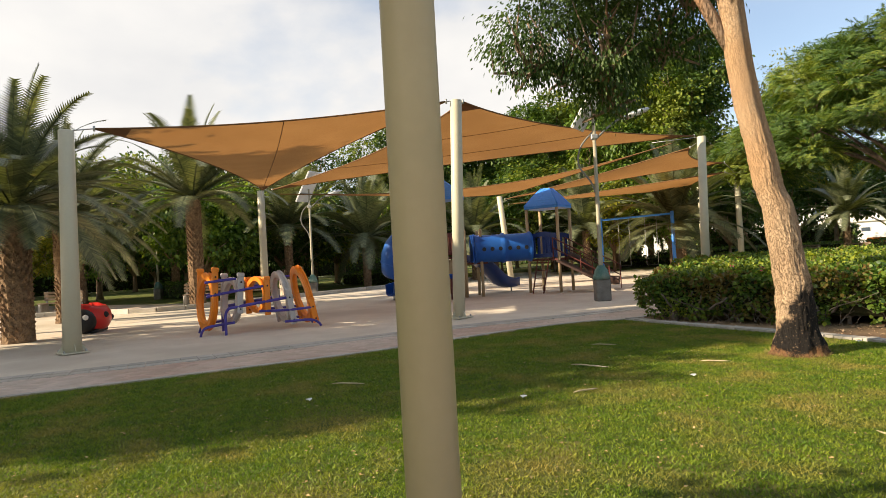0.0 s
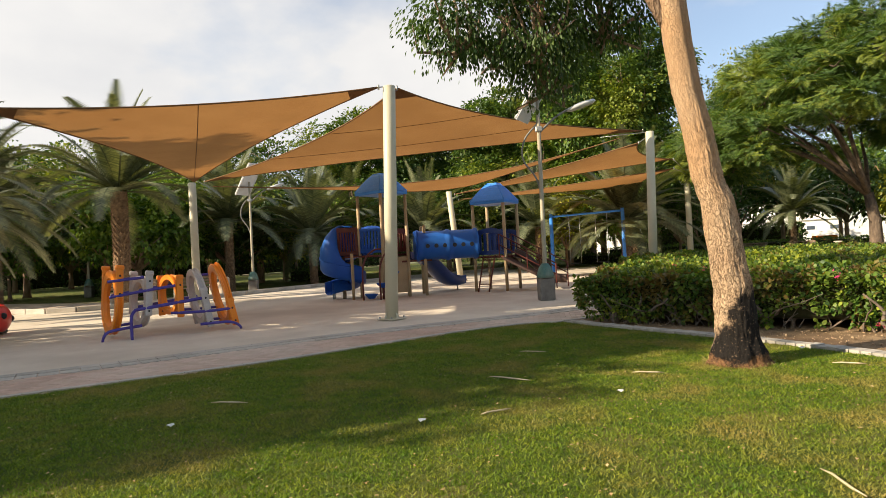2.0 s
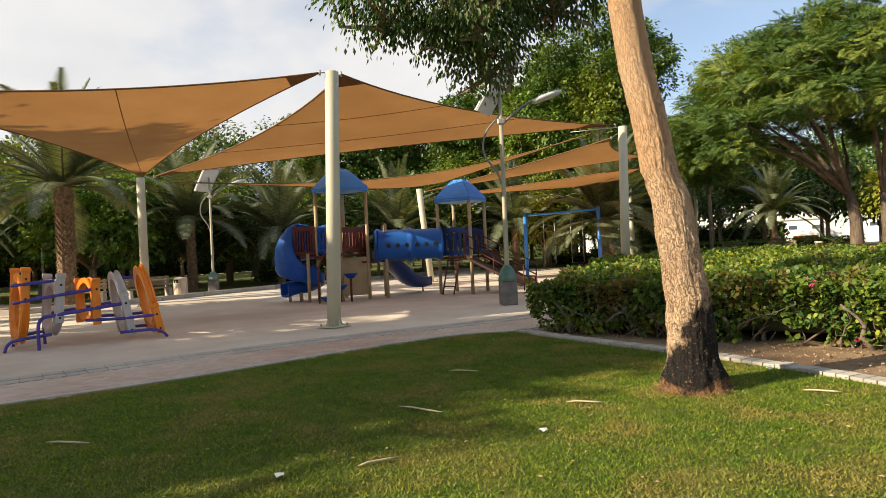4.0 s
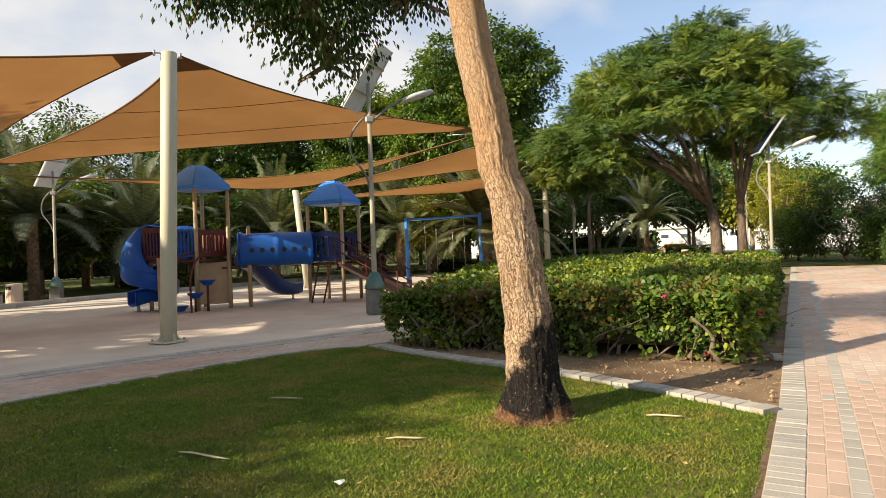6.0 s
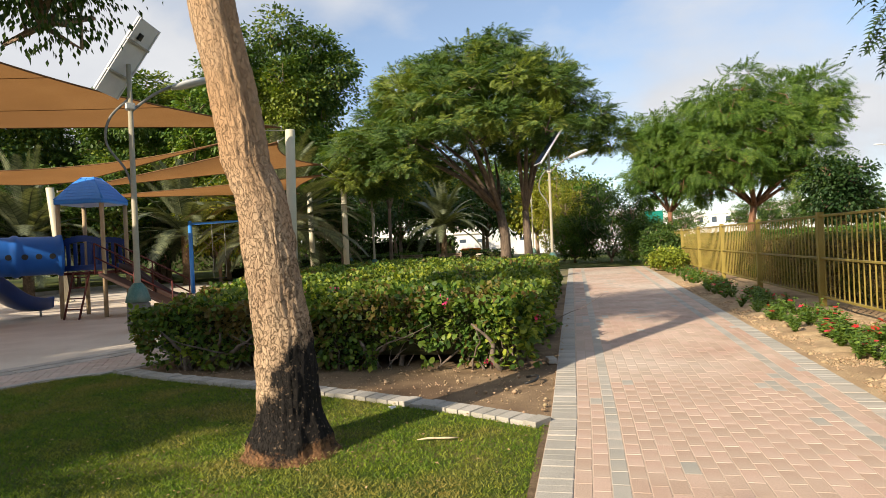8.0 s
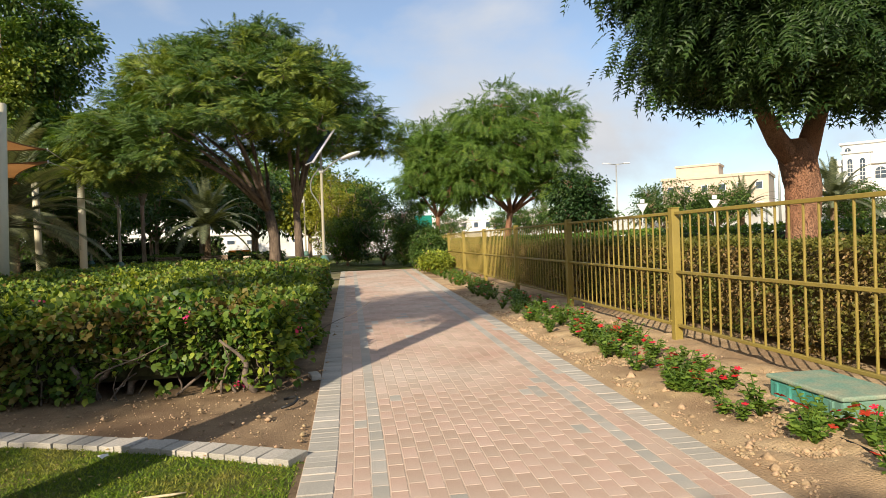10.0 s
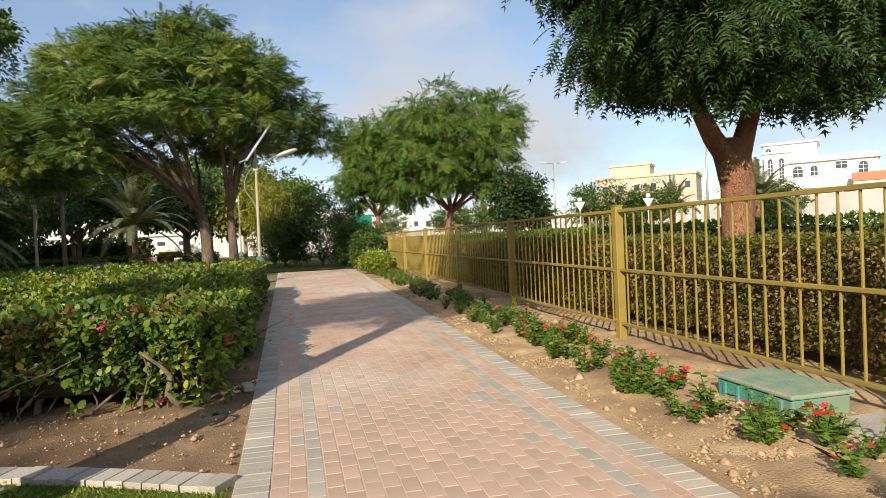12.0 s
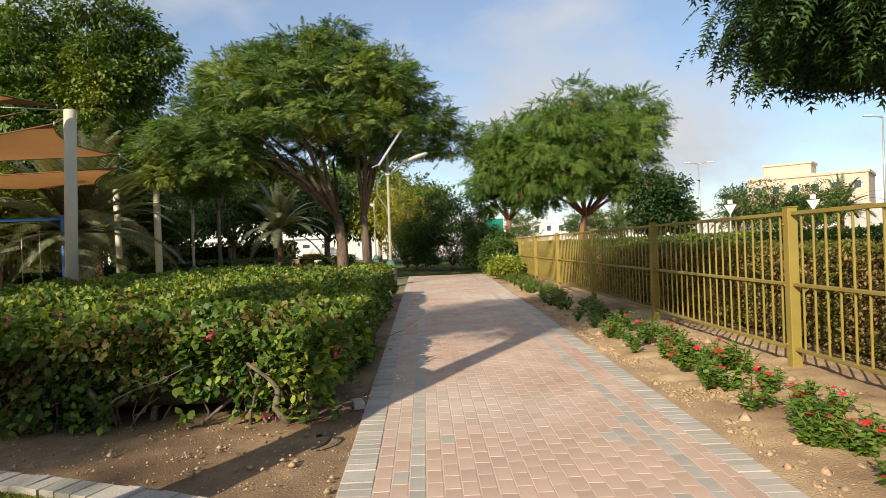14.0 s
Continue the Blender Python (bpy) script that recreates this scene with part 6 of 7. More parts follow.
for ang, z in ((70, 0.38), (120, 0.3), (-70, 0.38), (-120, 0.3), (160, 0.42)):
    a = radians(ang)
    bm = bmesh.new()
    bmesh.ops.create_uvsphere(bm, u_segments=12, v_segments=8, radius=0.07)
    bmesh.ops.translate(bm, vec=(0.49 * math.cos(a), 0.40 * math.sin(a), z), verts=bm.verts)
    part("spot", bm, M_BLACK, rider, smooth=True)
part("foot", box(0.7, 0.5, 0.08, 0.02), M_BLACK, rider)


# ---- swing frame ----
swing = thing("swing_frame", None, "blue steel swing frame with hanging seats", "swing")
sa, sb = Vector((-14.6, 26.2, 2.8)), Vector((-11.8, 27.9, 2.9))
nrm = Vector((-(sb - sa).y, (sb - sa).x, 0)).normalized()
bar("crossbar", tuple(sa), tuple(sb), 0.05, M_ROOFBLUE, swing)
for p in (sa, sb):
    bar("leg", (p.x, p.y, -0.05), (p.x, p.y, p.z + 0.12), 0.085, M_ROOFBLUE, swing)
    bar("brace", tuple(Vector((p.x, p.y, -0.05)) + nrm * 0.9), (p.x, p.y, p.z - 0.3), 0.05, M_MAROON, swing)
for f in (0.25, 0.4, 0.62, 0.78):
    p = sa.lerp(sb, f)
    bar("chain", (p.x, p.y, 0.55), (p.x, p.y, p.z), 0.012, M_GALV, swing, 5)
for f in (0.325, 0.70):
    p = sa.lerp(sb, f)
    part("seat", box(0.5, 0.2, 0.04, 0.012, (p.x, p.y, 0.53)), M_BLACK, swing)
bent_hoop = thing("spring_hoop", None, "low maroon hoop of a spring rider in the sand", "playground")
bent("hoop", [(-9.6, 21.4, -0.02), (-9.55, 21.45, 0.45), (-9.3, 21.6, 0.62), (-9.05, 21.75, 0.45), (-9.0, 21.8, -0.02)], 0.03, M_MAROON, bent_hoop)


# ---- solar street lamps ----
def solar_lamp(x, y, h, turn, panel_turn, label, block=True, panel=True, scale=1.0):
    ob = thing("street_lamp", pose(x, y, 0, 0, 0, turn) @ Matrix.Scale(scale, 4), label, "street lamp", "solar street lamps")
    part("column", tube_mesh("column", [[((0, 0, -0.02), 0.075), ((0, 0, 0.6), 0.062), ((0.03, 0, h), 0.045)]], 14), M_LAMPPOST, ob)
    arm = [(0.03, 0, h - 0.95), (0.4, 0, h - 0.62), (0.75, 0, h - 0.40), (1.0, 0, h - 0.33)]
    bent("arm", arm, 0.03, M_ARM, ob)
    bent("cable", [(0.0, 0, h - 0.7), (-0.35, 0.05, h - 1.1), (-0.42, 0.08, h - 1.6), (-0.12, 0.03, h - 2.1), (0.0, 0, h - 2.5)], 0.025, M_ARM, ob, "loose grey conduit")
    head = lathe("lamp_head", [(0.02, -0.05), (0.13, -0.04), (0.17, 0.0), (0.15, 0.05), (0.05, 0.08)], 18)
    hd = part("lamp_head", head, M_LAMPGLASS, ob, "pale oval lamp head", m=pose(1.2, 0, h - 0.28, 0, -18, 0) @ Matrix.Diagonal((2.5, 1.25, 1.2, 1.0)), smooth=True)
    part("collar", box(0.18, 0.16, 0.14, 0.02, (0.02, 0, h - 0.92)), M_GALV, ob)
    if panel:
        m = pose(0.03, 0, h + 0.1, 0, 0, panel_turn) @ pose(0, 0, 0, 55, 0, 0)
        pn = part("panel", box(0.86, 1.66, 0.045, 0.006), M_PANEL, ob, "tilted solar panel with a pale back", m=m)
        part("cell_face", box(0.82, 1.62, 0.006, 0.0, (0, 0, 0.046)), M_CELL, pn)
        for yy in (-0.35, 0.35):
            part("rail", box(0.86, 0.05, 0.04, 0.005, (0, yy, -0.042)), M_GALV, pn)
        for xx in (-0.40, 0.40):
            part("rim", box(0.03, 1.66, 0.03, 0.003, (xx, 0, -0.031)), M_PANEL, pn)
        part("junction_box", box(0.12, 0.14, 0.05, 0.008, (0.1, 0.5, -0.052)), M_BLACK, pn)
    if block:
        bk = bmesh.new()
        box(0.40, 0.40, 0.60, 0.03, (0, 0, -0.02), bm=bk)
        part("base_block", bk, M_DARKBLOCK, ob, "dark grey concrete base block")
        part("base_cap", lathe("base_cap", [(0.24, 0.58), (0.22, 0.68), (0.17, 0.84), (0.10, 0.94), (0.08, 0.96)], 18), M_TEALCAP, ob, "streaked dark teal cover", smooth=True)
    return ob


solar_lamp(-7.85, 14.75, 5.35, 45, -122, "solar street lamp with a tilted panel and a concrete base")
solar_lamp(-24.6, 16.4, 5.1, 45, -122, "solar street lamp beyond the playground")
solar_lamp(-35.0, 13.0, 5.0, 45, -122, "solar street lamp far beyond the playground")
solar_lamp(-0.40, 29.5, 5.1, -8, -60, "slim street lamp at the end of the hedge")
solar_lamp(-9.2, 33.0, 4.2, 130, 40, "slim white street lamp behind the hedge", panel=False)
solar_lamp(-14.0, 42.0, 5.0, 100, 40, "street lamp under the trees")
solar_lamp(-3.0, 52.0, 5.0, 100, 40, "street lamp under the trees", panel=False)


# ---- benches, bins ----
def bench(x, y, turn, label):
    ob = thing("bench", pose(x, y, 0, 0, 0, turn), label, "bench", "park benches")
    for s in (-0.75, 0.75):
        part("end_block", box(0.14, 0.5, 0.44, 0.03, (s, 0, -0.01)), M_CONCRETE, ob)
        part("back_post", box(0.08, 0.06, 0.5, 0.01, (s, 0.22, 0.42)), M_CONCRETE, ob)
    for k in range(4):
        part("seat_slat", box(1.7, 0.095, 0.035, 0.006, (0, -0.18 + 0.115 * k, 0.43)), M_WOOD, ob)
    for k in range(3):
        part("back_slat", box(1.7, 0.03, 0.1, 0.006, (0, 0.19, 0.55 + 0.13 * k)), M_WOOD, ob)
    return ob


for x, y, tn in ((-25.0, 11.2, 55), (-24.2, 13.4, 85), (-8.5, 47.0, 0), (-11.5, 47.5, 0), (-28.0, 6.5, 40)):
    bench(x, y, tn, "park bench with concrete ends and brown wooden slats")


def bin_box(x, y):
    ob = thing("litter_bin", pose(x, y, 0, 0, 0, 20), "beige concrete litter bin beside the walkway", "litter bin", "litter bins")
    part("body", lathe("bin_body", [(0.27, -0.01), (0.28, 0.1), (0.27, 0.75), (0.24, 0.8), (0.1, 0.81)], 16), M_BEIGE, ob)
    part("opening", box(0.22, 0.06, 0.14, 0.01, (0, -0.24, 0.58)), M_BLACK, ob)
    return ob


for x, y in ((-24.6, 14.9), (-26.3, 6.4), (-6.4, 47.2)):
    bin_box(x, y)

# low clipped hedges and shrubs beyond the playground
for i, b in enumerate([(-36, -29.5, 13.2, 14.4, 0, 0.85), (-33, -27.5, 24, 25.2, 0, 0.8), (-48, -36, 5, 6.4, 0, 0.9), (-46, -36, -4, -2.6, 0, 0.9), (-24, -4.5, 50.5, 51.8, 0, 1.0), (-22, -5, 40.0, 41.2, 0, 0.7)]):
    hedge("low_hedge", [b], 110, 0.13, [(M_LEAF_DARK, 4, "dark_leaves"), (M_LEAF_HEDGE, 3, "green_leaves")], "low clipped hedge beyond the playground", 140 + i, group="low hedges")


# ---- more trees closing the park round the back ----
q = np.random.default_rng(77)
for i in range(30):
    a = radians(62 + 128 * i / 29)
    R = 50 + 14 * q.random()
    x, y = -2 + R * math.cos(a) * 1.05, 12 + R * math.sin(a)
    if x > 2.5:
        continue
    round_tree("park_tree", x, y, 8.5 + 3.5 * q.random(), 4.6, 3.0 if x > -34 else 1.4, (M_LEAF_DARK, M_LEAF_FEATHER, M_LEAF_DARK, M_LEAF_HEDGE)[i % 4], "dense dark tree closing the view at the park's edge", 200 + i, 600, 12, 0.36, LEAF, 0.38, tr=0.2, group="trees round the park", second=(M_LEAF_YELLOW, 0.2, 0.42), lobes_n=16)
for i in range(16):
    a = radians(112 + 84 * i / 15)
    R = 34 + 6 * q.random()
    x, y = 0 + R * math.cos(a), 6 + R * math.sin(a)
    round_tree("small_tree", x, y, 4.6 + 1.6 * q.random(), 2.3, 1.3, (M_LEAF_DARK, M_LEAF_HEDGE, M_LEAF_YELLOW, M_LEAF_DARK, M_LEAF_BRONZE)[i % 5], "small leafy tree beyond the walkway", 260 + i, 460, 13, 0.20, LEAF, 0.22, tr=0.1, lobes_n=14, group="small trees beyond the walkway")

# ---- flower bed ----
def plant_meshes(seed):
    r = np.random.default_rng(seed)
    c, a, s, st, fl = [], [], [], [], []
    for k in range(9):
        ang, ln = r.uniform(0, 6.283), r.uniform(0.05, 0.16)
        tip = np.array([ln * math.cos(ang), ln * math.sin(ang), r.uniform(0.10, 0.26)])
        st.append([((0, 0, -0.01), 0.006), (tuple(tip * np.array([0.5, 0.5, 0.55])), 0.005), (tuple(tip), 0.003)])
        for j in range(13):
            f = r.uniform(0.25, 1.0)
            c.append(tip * f)
            t = r.uniform(0, 6.283)
            a.append((math.cos(t), math.sin(t), r.uniform(-0.1, 0.5)))
            s.append(r.uniform(0.036, 0.062))
        if r.random() < 0.17 or (k == 8 and not fl):
            fl.append(tuple(tip + np.array([0, 0, 0.014])))
    leaf = scatter("plant_leaves", np.array(c), np.array(a), np.array(s), ROUND_LEAF, r, 0.3)
    return leaf, fl, tube_mesh("plant_stems", st, 5)


def bloom():
    """Five rounded petals round a raised eye, in one piece."""
    v, f = [(0, 0, 0.004)], []
    for k in range(5):
        for da, rr, zz in ((-0.5, 0.018, 0.0), (-0.42, 0.034, 0.004), (0.0, 0.039, 0.002), (0.42, 0.034, 0.004), (0.5, 0.018, 0.0)):
            a = 2 * math.pi * k / 5 + da
            v.append((rr * math.cos(a), rr * math.sin(a), zz))
    n = len(v) - 1
    f = [(0, 1 + k, 1 + (k + 1) % n) for k in range(n)]
    me = mesh_of("bloom", v, f)
    me.materials.append(M_CRIMSON)
    return me


BLOOM = bloom()
PLANTS = [plant_meshes(s) for s in range(300, 306)]
q = np.random.default_rng(55)
spots = [(4.16, 11.1), (3.8, 9.85), (4.2, 10.3), (3.82, 9.4), (4.1, 9.6), (3.92, 8.9), (3.82, 8.3), (4.28, 9.0), (4.12, 8.45), (4.42, 8.35), (4.22, 7.85), (3.85, 7.65), (3.9, 10.6), (4.3, 10.75), (4.0, 11.7), (3.7, 11.3), (4.35, 12.0)]
for i in range(150):
    y = 12.0 + 19 * (i / 150) ** 1.05 + q.normal(0, 0.12)
    spots.append((right_edge(y) + 0.35 + 0.85 * q.random(), y))
for i in range(46):
    y = 7.9 + 6.5 * q.random()
    spots.append((right_edge(y) + 0.45 + 0.75 * q.random(), y))
for i in range(14):
    spots.append((right_edge(5) + 0.35 + 0.9 * q.random(), 4.0 + 3.4 * q.random()))
spots = [(x, y) for x, y in spots if not (x > 4.2 and 8.2 < y < 9.7)]
for i, (x, y) in enumerate(spots):
    lf, fl, stm = PLANTS[i % 6]
    ob = thing("flowering_plant", pose(x, y, 0.01, 0, 0, float(q.uniform(0, 360))) @ Matrix.Scale(float(q.uniform(0.75, 1.2)), 4), "low bedding plant with glossy leaves and red flowers", "plant", "bedding plants along the fence")
    part("foliage", lf, M_LEAF_BED, ob)
    part("stem", stm, M_LEAF_HEDGE, ob)
    for p in fl if y < 13 or i % 2 else ():
        part("flower", BLOOM, None, ob, "bright red five-petalled flower", m=Matrix.Translation(p) @ pose(0, 0, 0, float(q.uniform(-25, 35)), float(q.uniform(-25, 25)), 0))

# clods and pebbles of the flower bed, and of the bed under the hedge
def clods(name, poly, count, seed, size, parent):
    r = np.random.default_rng(seed)
    a = np.array(poly)
    pts = r.uniform(a.min(0), a.max(0), (count, 2))
    pts = pts[inside(pts, poly)]
    base = np.array([(1, 0, 0), (0, 1, 0), (-1, 0, 0), (0, -1, 0), (0, 0, 0.8), (0, 0, -0.6)])
    tri = np.array([(0, 1, 4), (1, 2, 4), (2, 3, 4), (3, 0, 4), (1, 0, 5), (2, 1, 5), (3, 2, 5), (0, 3, 5)])
    n = len(pts)
    sz = size * r.lognormal(0, 0.55, n)
    v = base[None] * (1 + r.normal(0, 0.25, (n, 6, 1))) * sz[:, None, None]
    t = r.uniform(0, 6.283, n)
    x = v[:, :, 0] * np.cos(t)[:, None] - v[:, :, 1] * np.sin(t)[:, None]
    y = v[:, :, 0] * np.sin(t)[:, None] + v[:, :, 1] * np.cos(t)[:, None]
    v = np.stack([x + pts[:, :1], y + pts[:, 1:], v[:, :, 2] + 0.004], 2)
    return part(name, tri_mesh(name, v.reshape(-1, 3), (tri[None] + (np.arange(n) * 6)[:, None, None]).reshape(-1, 3)), M_CLOD, parent, kind="stuff")


clods("soil_clods", [(3.22, 4.0), (4.9, 4.0), (4.9, 24.0), (3.5, 24.0)], 34000, 8, 0.009, verge)
clods("soil_clods", [(3.22, 4.0), (4.9, 4.0), (4.9, 16.0), (3.4, 16.0)], 900, 18, 0.024, verge)
clods("soil_clods", [(-4.7, 10.75), (-2.7, 10.1), (-0.8, 9.5), (0.6, 8.9), (0.6, 16.0), (0.3, 11.0), (-4.5, 11.0)], 6000, 9, 0.007, bed)

# ---- buried utility box and slab ----
util = thing("utility_box", pose(4.60, 9.0, 0, 0, 0, 0), "low teal plastic utility box in the flower bed", "utility box")
part("body", box(0.50, 0.80, 0.17, 0.02, (0, 0, -0.02), seg=2), M_TEALBOX, util)
part("lid", box(0.54, 0.84, 0.035, 0.012, (0, 0, 0.15), seg=2), M_DUSTLID, util, "dust-covered teal lid")
for k in range(5):
    part("rib", box(0.02, 0.035, 0.13, 0.005, (-0.255, -0.3 + 0.15 * k, 0.0)), M_TEALBOX, util)
hose = thing("drip_hose", None, "thin black irrigation hose lying on the soil", "hose")
part("hose", tube_mesh("hose", [[((p.x, p.y, 0.012 + 0.012 * math.sin(i)), 0.009) for i, p in enumerate(curve_pts([(3.75, 4.0), (3.9, 7.0), (4.15, 9.0), (4.05, 11.0), (4.2, 14.0), (4.2, 20.0)], 0.15))]], 6), M_BLACK, hose)
slab = thing("concrete_slab", pose(4.62, 8.15, 0, 0, 0, 4), "small pale concrete slab in the flower bed", "slab")
part("slab", box(0.5, 0.45, 0.09, 0.012, (0, 0, -0.01)), M_KERB, slab)
hose2 = thing("hose_end", None, "curved black pipe end sticking out under the hedge", "hose")
bent("pipe", [(0.30, 10.35, 0.02), (0.42, 10.28, 0.05), (0.40, 10.12, 0.03), (0.26, 10.05, 0.01)], 0.012, M_BLACK, hose2)
loose = thing("loose_brick", pose(0.50, 11.3, -0.015, 0, 0, 15), "loose pale brick lying beside the path", "brick")
part("brick", box(0.10, 0.20, 0.06, 0.006), M_KERB, loose)


# ---- beyond the fence: verge, road, walls, houses ----
road = part("road", prism("road", [(17, -60), (30, -60), (30, 220), (17, 220)], -0.3, -0.02), M_ASPHALT, label="grey asphalt road beyond the hedges", kind="structure")
road_verge = part("road_verge", prism("road_verge", [(5.6, -60), (17, -60), (17, 220), (5.6, 220)], -0.3, -0.035), M_EARTH, label="sandy verge between fence and road", kind="structure")


def house(name, x, y, turn, w, d, h, wall_mat, storeys, label, roof_band=True, penthouse=True):
    ob = thing(name, pose(x, y, 0, 0, 0, turn), label, "house", "villas beyond the road")
    part("wall", box(w, d, h, 0.05, (0, 0, -0.1)), wall_mat, ob)
    part("parapet", box(w + 0.5, d + 0.5, 0.7, 0.08, (0, 0, h - 0.35)), wall_mat, ob)
    part("cornice", box(w + 0.8, d + 0.8, 0.25, 0.05, (0, 0, h * 0.5)), wall_mat, ob)
    if penthouse:
        part("stair_house", box(w * 0.42, d * 0.5, 3.2, 0.08, (-w * 0.18, 0, h - 0.1)), wall_mat, ob)
        part("stair_house_parapet", box(w * 0.42 + 0.5, d * 0.5 + 0.5, 0.5, 0.06, (-w * 0.18, 0, h + 2.8)), wall_mat, ob)
    for s in range(storeys):
        n = max(3, int(w / 3.2))
        for k in range(n):
            xx = -w / 2 + (k + 0.5) * w / n
            win = part("window", box(1.5, 0.12, 1.8, 0.04, (xx, -d / 2 - 0.02, 0.9 + s * h / storeys)), M_WHITE, ob)
            part("pane", box(1.2, 0.06, 1.5, 0.02, (xx, -d / 2 - 0.07, 1.05 + s * h / storeys)), M_GLASS, win)
        for k in range(max(2, int(d / 3.5))):
            yy = -d / 2 + (k + 0.5) * d / max(2, int(d / 3.5))
            win = part("window", box(0.12, 1.4, 1.8, 0.04, (-w / 2 - 0.02, yy, 0.9 + s * h / storeys)), M_WHITE, ob)
            part("pane", box(0.06, 1.1, 1.5, 0.02, (-w / 2 - 0.07, yy, 1.05 + s * h / storeys)), M_GLASS, win)
    return ob




def arch_window(parent, x, y, z, w, h, round_head=True):
    """A window with a white frame, dark panes and glazing bars; its head may be a half circle."""
    def outline(hw, z0, top):
        pts = [(-hw, z0), (hw, z0)]
        if round_head:
            pts += [(hw * math.cos(a), top - hw + hw * math.sin(a)) for a in [i * math.pi / 8 for i in range(9)]]
        else:
            pts += [(hw, top), (-hw, top)]
        return pts

    def slab(nm, pts, y0, y1):
        n = len(pts)
        v = [(x + px, y0, pz) for px, pz in pts] + [(x + px, y1, pz) for px, pz in pts]
        return mesh_of(nm, v, [tuple(range(n)), tuple(reversed(range(n, 2 * n)))] + [(i, n + i, n + (i + 1) % n, (i + 1) % n) for i in range(n)])
    win = part("window", slab("window", outline(w / 2 + 0.14, z - 0.12, z + h + 0.14), y - 0.10, y + 0.05), M_WHITE, parent)
    part("pane", slab("pane", outline(w / 2, z, z + h), y - 0.13, y - 0.08), M_GLASS, win)
    for k in range(1, max(2, int(h / 0.5))):
        part("glazing_bar", box(w, 0.05, 0.06, 0, (x, y - 0.14, z + k * 0.5)), M_WHITE, win)
    part("glazing_bar", box(0.06, 0.05, h * 0.9, 0, (x, y - 0.142, z)), M_WHITE, win)


white_villa = thing("villa", pose(69.3, 75, 0, 0, 0, -45), "white villa with arched windows, cornices and terracotta canopies", "house", "villas beyond the road")
part("wall", box(14.0, 10.0, 9.2, 0.05, (-0.4, 5.0, -0.1)), M_WHITE, white_villa)
part("cornice", box(14.7, 10.7, 0.35, 0.06, (-0.4, 5.0, 9.1)), M_WHITE, white_villa)
part("parapet", box(14.2, 10.2, 0.5, 0.05, (-0.4, 5.0, 9.44)), M_WHITE, white_villa)
part("upper_storey", box(6.6, 7.0, 2.3, 0.05, (-3.4, 5.0, 9.9)), M_WHITE, white_villa)
part("upper_cornice", box(7.2, 7.6, 0.3, 0.06, (-3.4, 5.0, 12.0)), M_WHITE, white_villa)
part("stair_tower", box(3.0, 1.2, 10.7, 0.05, (-4.9, -0.55, -0.1)), M_WHITE, white_villa)
part("tower_cornice", box(3.5, 1.6, 0.3, 0.06, (-4.9, -0.55, 10.55)), M_WHITE, white_villa)
part("string_course", box(14.3, 0.4, 0.25, 0.04, (-0.4, -0.05, 5.6)), M_WHITE, white_villa)
for wx in (-5.6, -4.25):
    arch_window(white_villa, wx, -1.15, 6.6, 0.55, 3.3)
for wx, wz, ww, hh, rd in ((-6.75, 6.5, 0.85, 1.3, True), (-2.4, 7.2, 1.15, 1.5, True), (-0.5, 7.3, 0.8, 1.3, True), (2.6, 8.0, 1.3, 0.9, False), (5.0, 7.2, 1.0, 1.5, True), (-2.4, 1.6, 1.2, 1.9, True), (2.6, 1.6, 1.2, 1.9, True)):
    arch_window(white_villa, wx, 0.0, wz, ww, hh, rd)
arch_window(white_villa, -6.0, 1.5, 10.3, 0.7, 1.3)
annexe = thing("annexe", pose(74.5, 66.0, 0, 0, 0, -45), "low white annexe with a sloping terracotta tiled roof", "house", "villas beyond the road")
part("wall", box(12.0, 4.0, 5.7, 0.05, (0, 0, -0.1)), M_WHITE, annexe)
part("fascia", box(12.6, 4.6, 0.35, 0.04, (0, 0, 5.55)), M_WHITE, annexe)
part("tiled_roof", mesh_of("tiled_roof", [(-6.4, -2.4, 5.92), (6.4, -2.4, 5.92), (6.4, 1.4, 7.2), (-6.4, 1.4, 7.2), (-6.4, 2.3, 5.92), (6.4, 2.3, 5.92)], [(0, 1, 2, 3), (3, 2, 5, 4), (0, 3, 4), (1, 5, 2), (0, 4, 5, 1)]), M_TILE, annexe)
house("villa", 84, 140, -40, 22, 14, 13.2, M_BEIGE, 3, "beige villa with stepped parapets far beyond the road")
house("villa", 52, 165, -25, 22, 12, 8.0, M_WHITE, 2, "white villa far beyond the road", penthouse=False)
house("villa", 30, 190, -20, 24, 12, 7.0, M_WHITE, 2, "white villa far down the road", penthouse=False)
house("villa", 92, 100, -45, 20, 12, 8.0, M_BEIGE, 2, "beige villa beyond the road")
house("villa", -30, 120, 10, 26, 12, 7.0, M_WHITE, 2, "pale building behind the park trees", penthouse=False)
house("villa", 0, 130, 5, 26, 12, 6.5, M_WHITE, 2, "pale building behind the park trees", penthouse=False)
yard_wall = part("boundary_wall", prism("boundary_wall", [(46, 20), (46.4, 20), (40.4, 110), (30, 180), (29.6, 180), (40, 110)], -0.3, 3.5), M_WHITE, label="long white boundary wall beyond the road", kind="structure")
back_wall = part("boundary_wall", prism("boundary_wall", [(-60, 84), (6, 92), (6, 92.4), (-60, 84.4)], -0.3, 1.8), M_WHITE, label="low white wall behind the park", kind="structure")


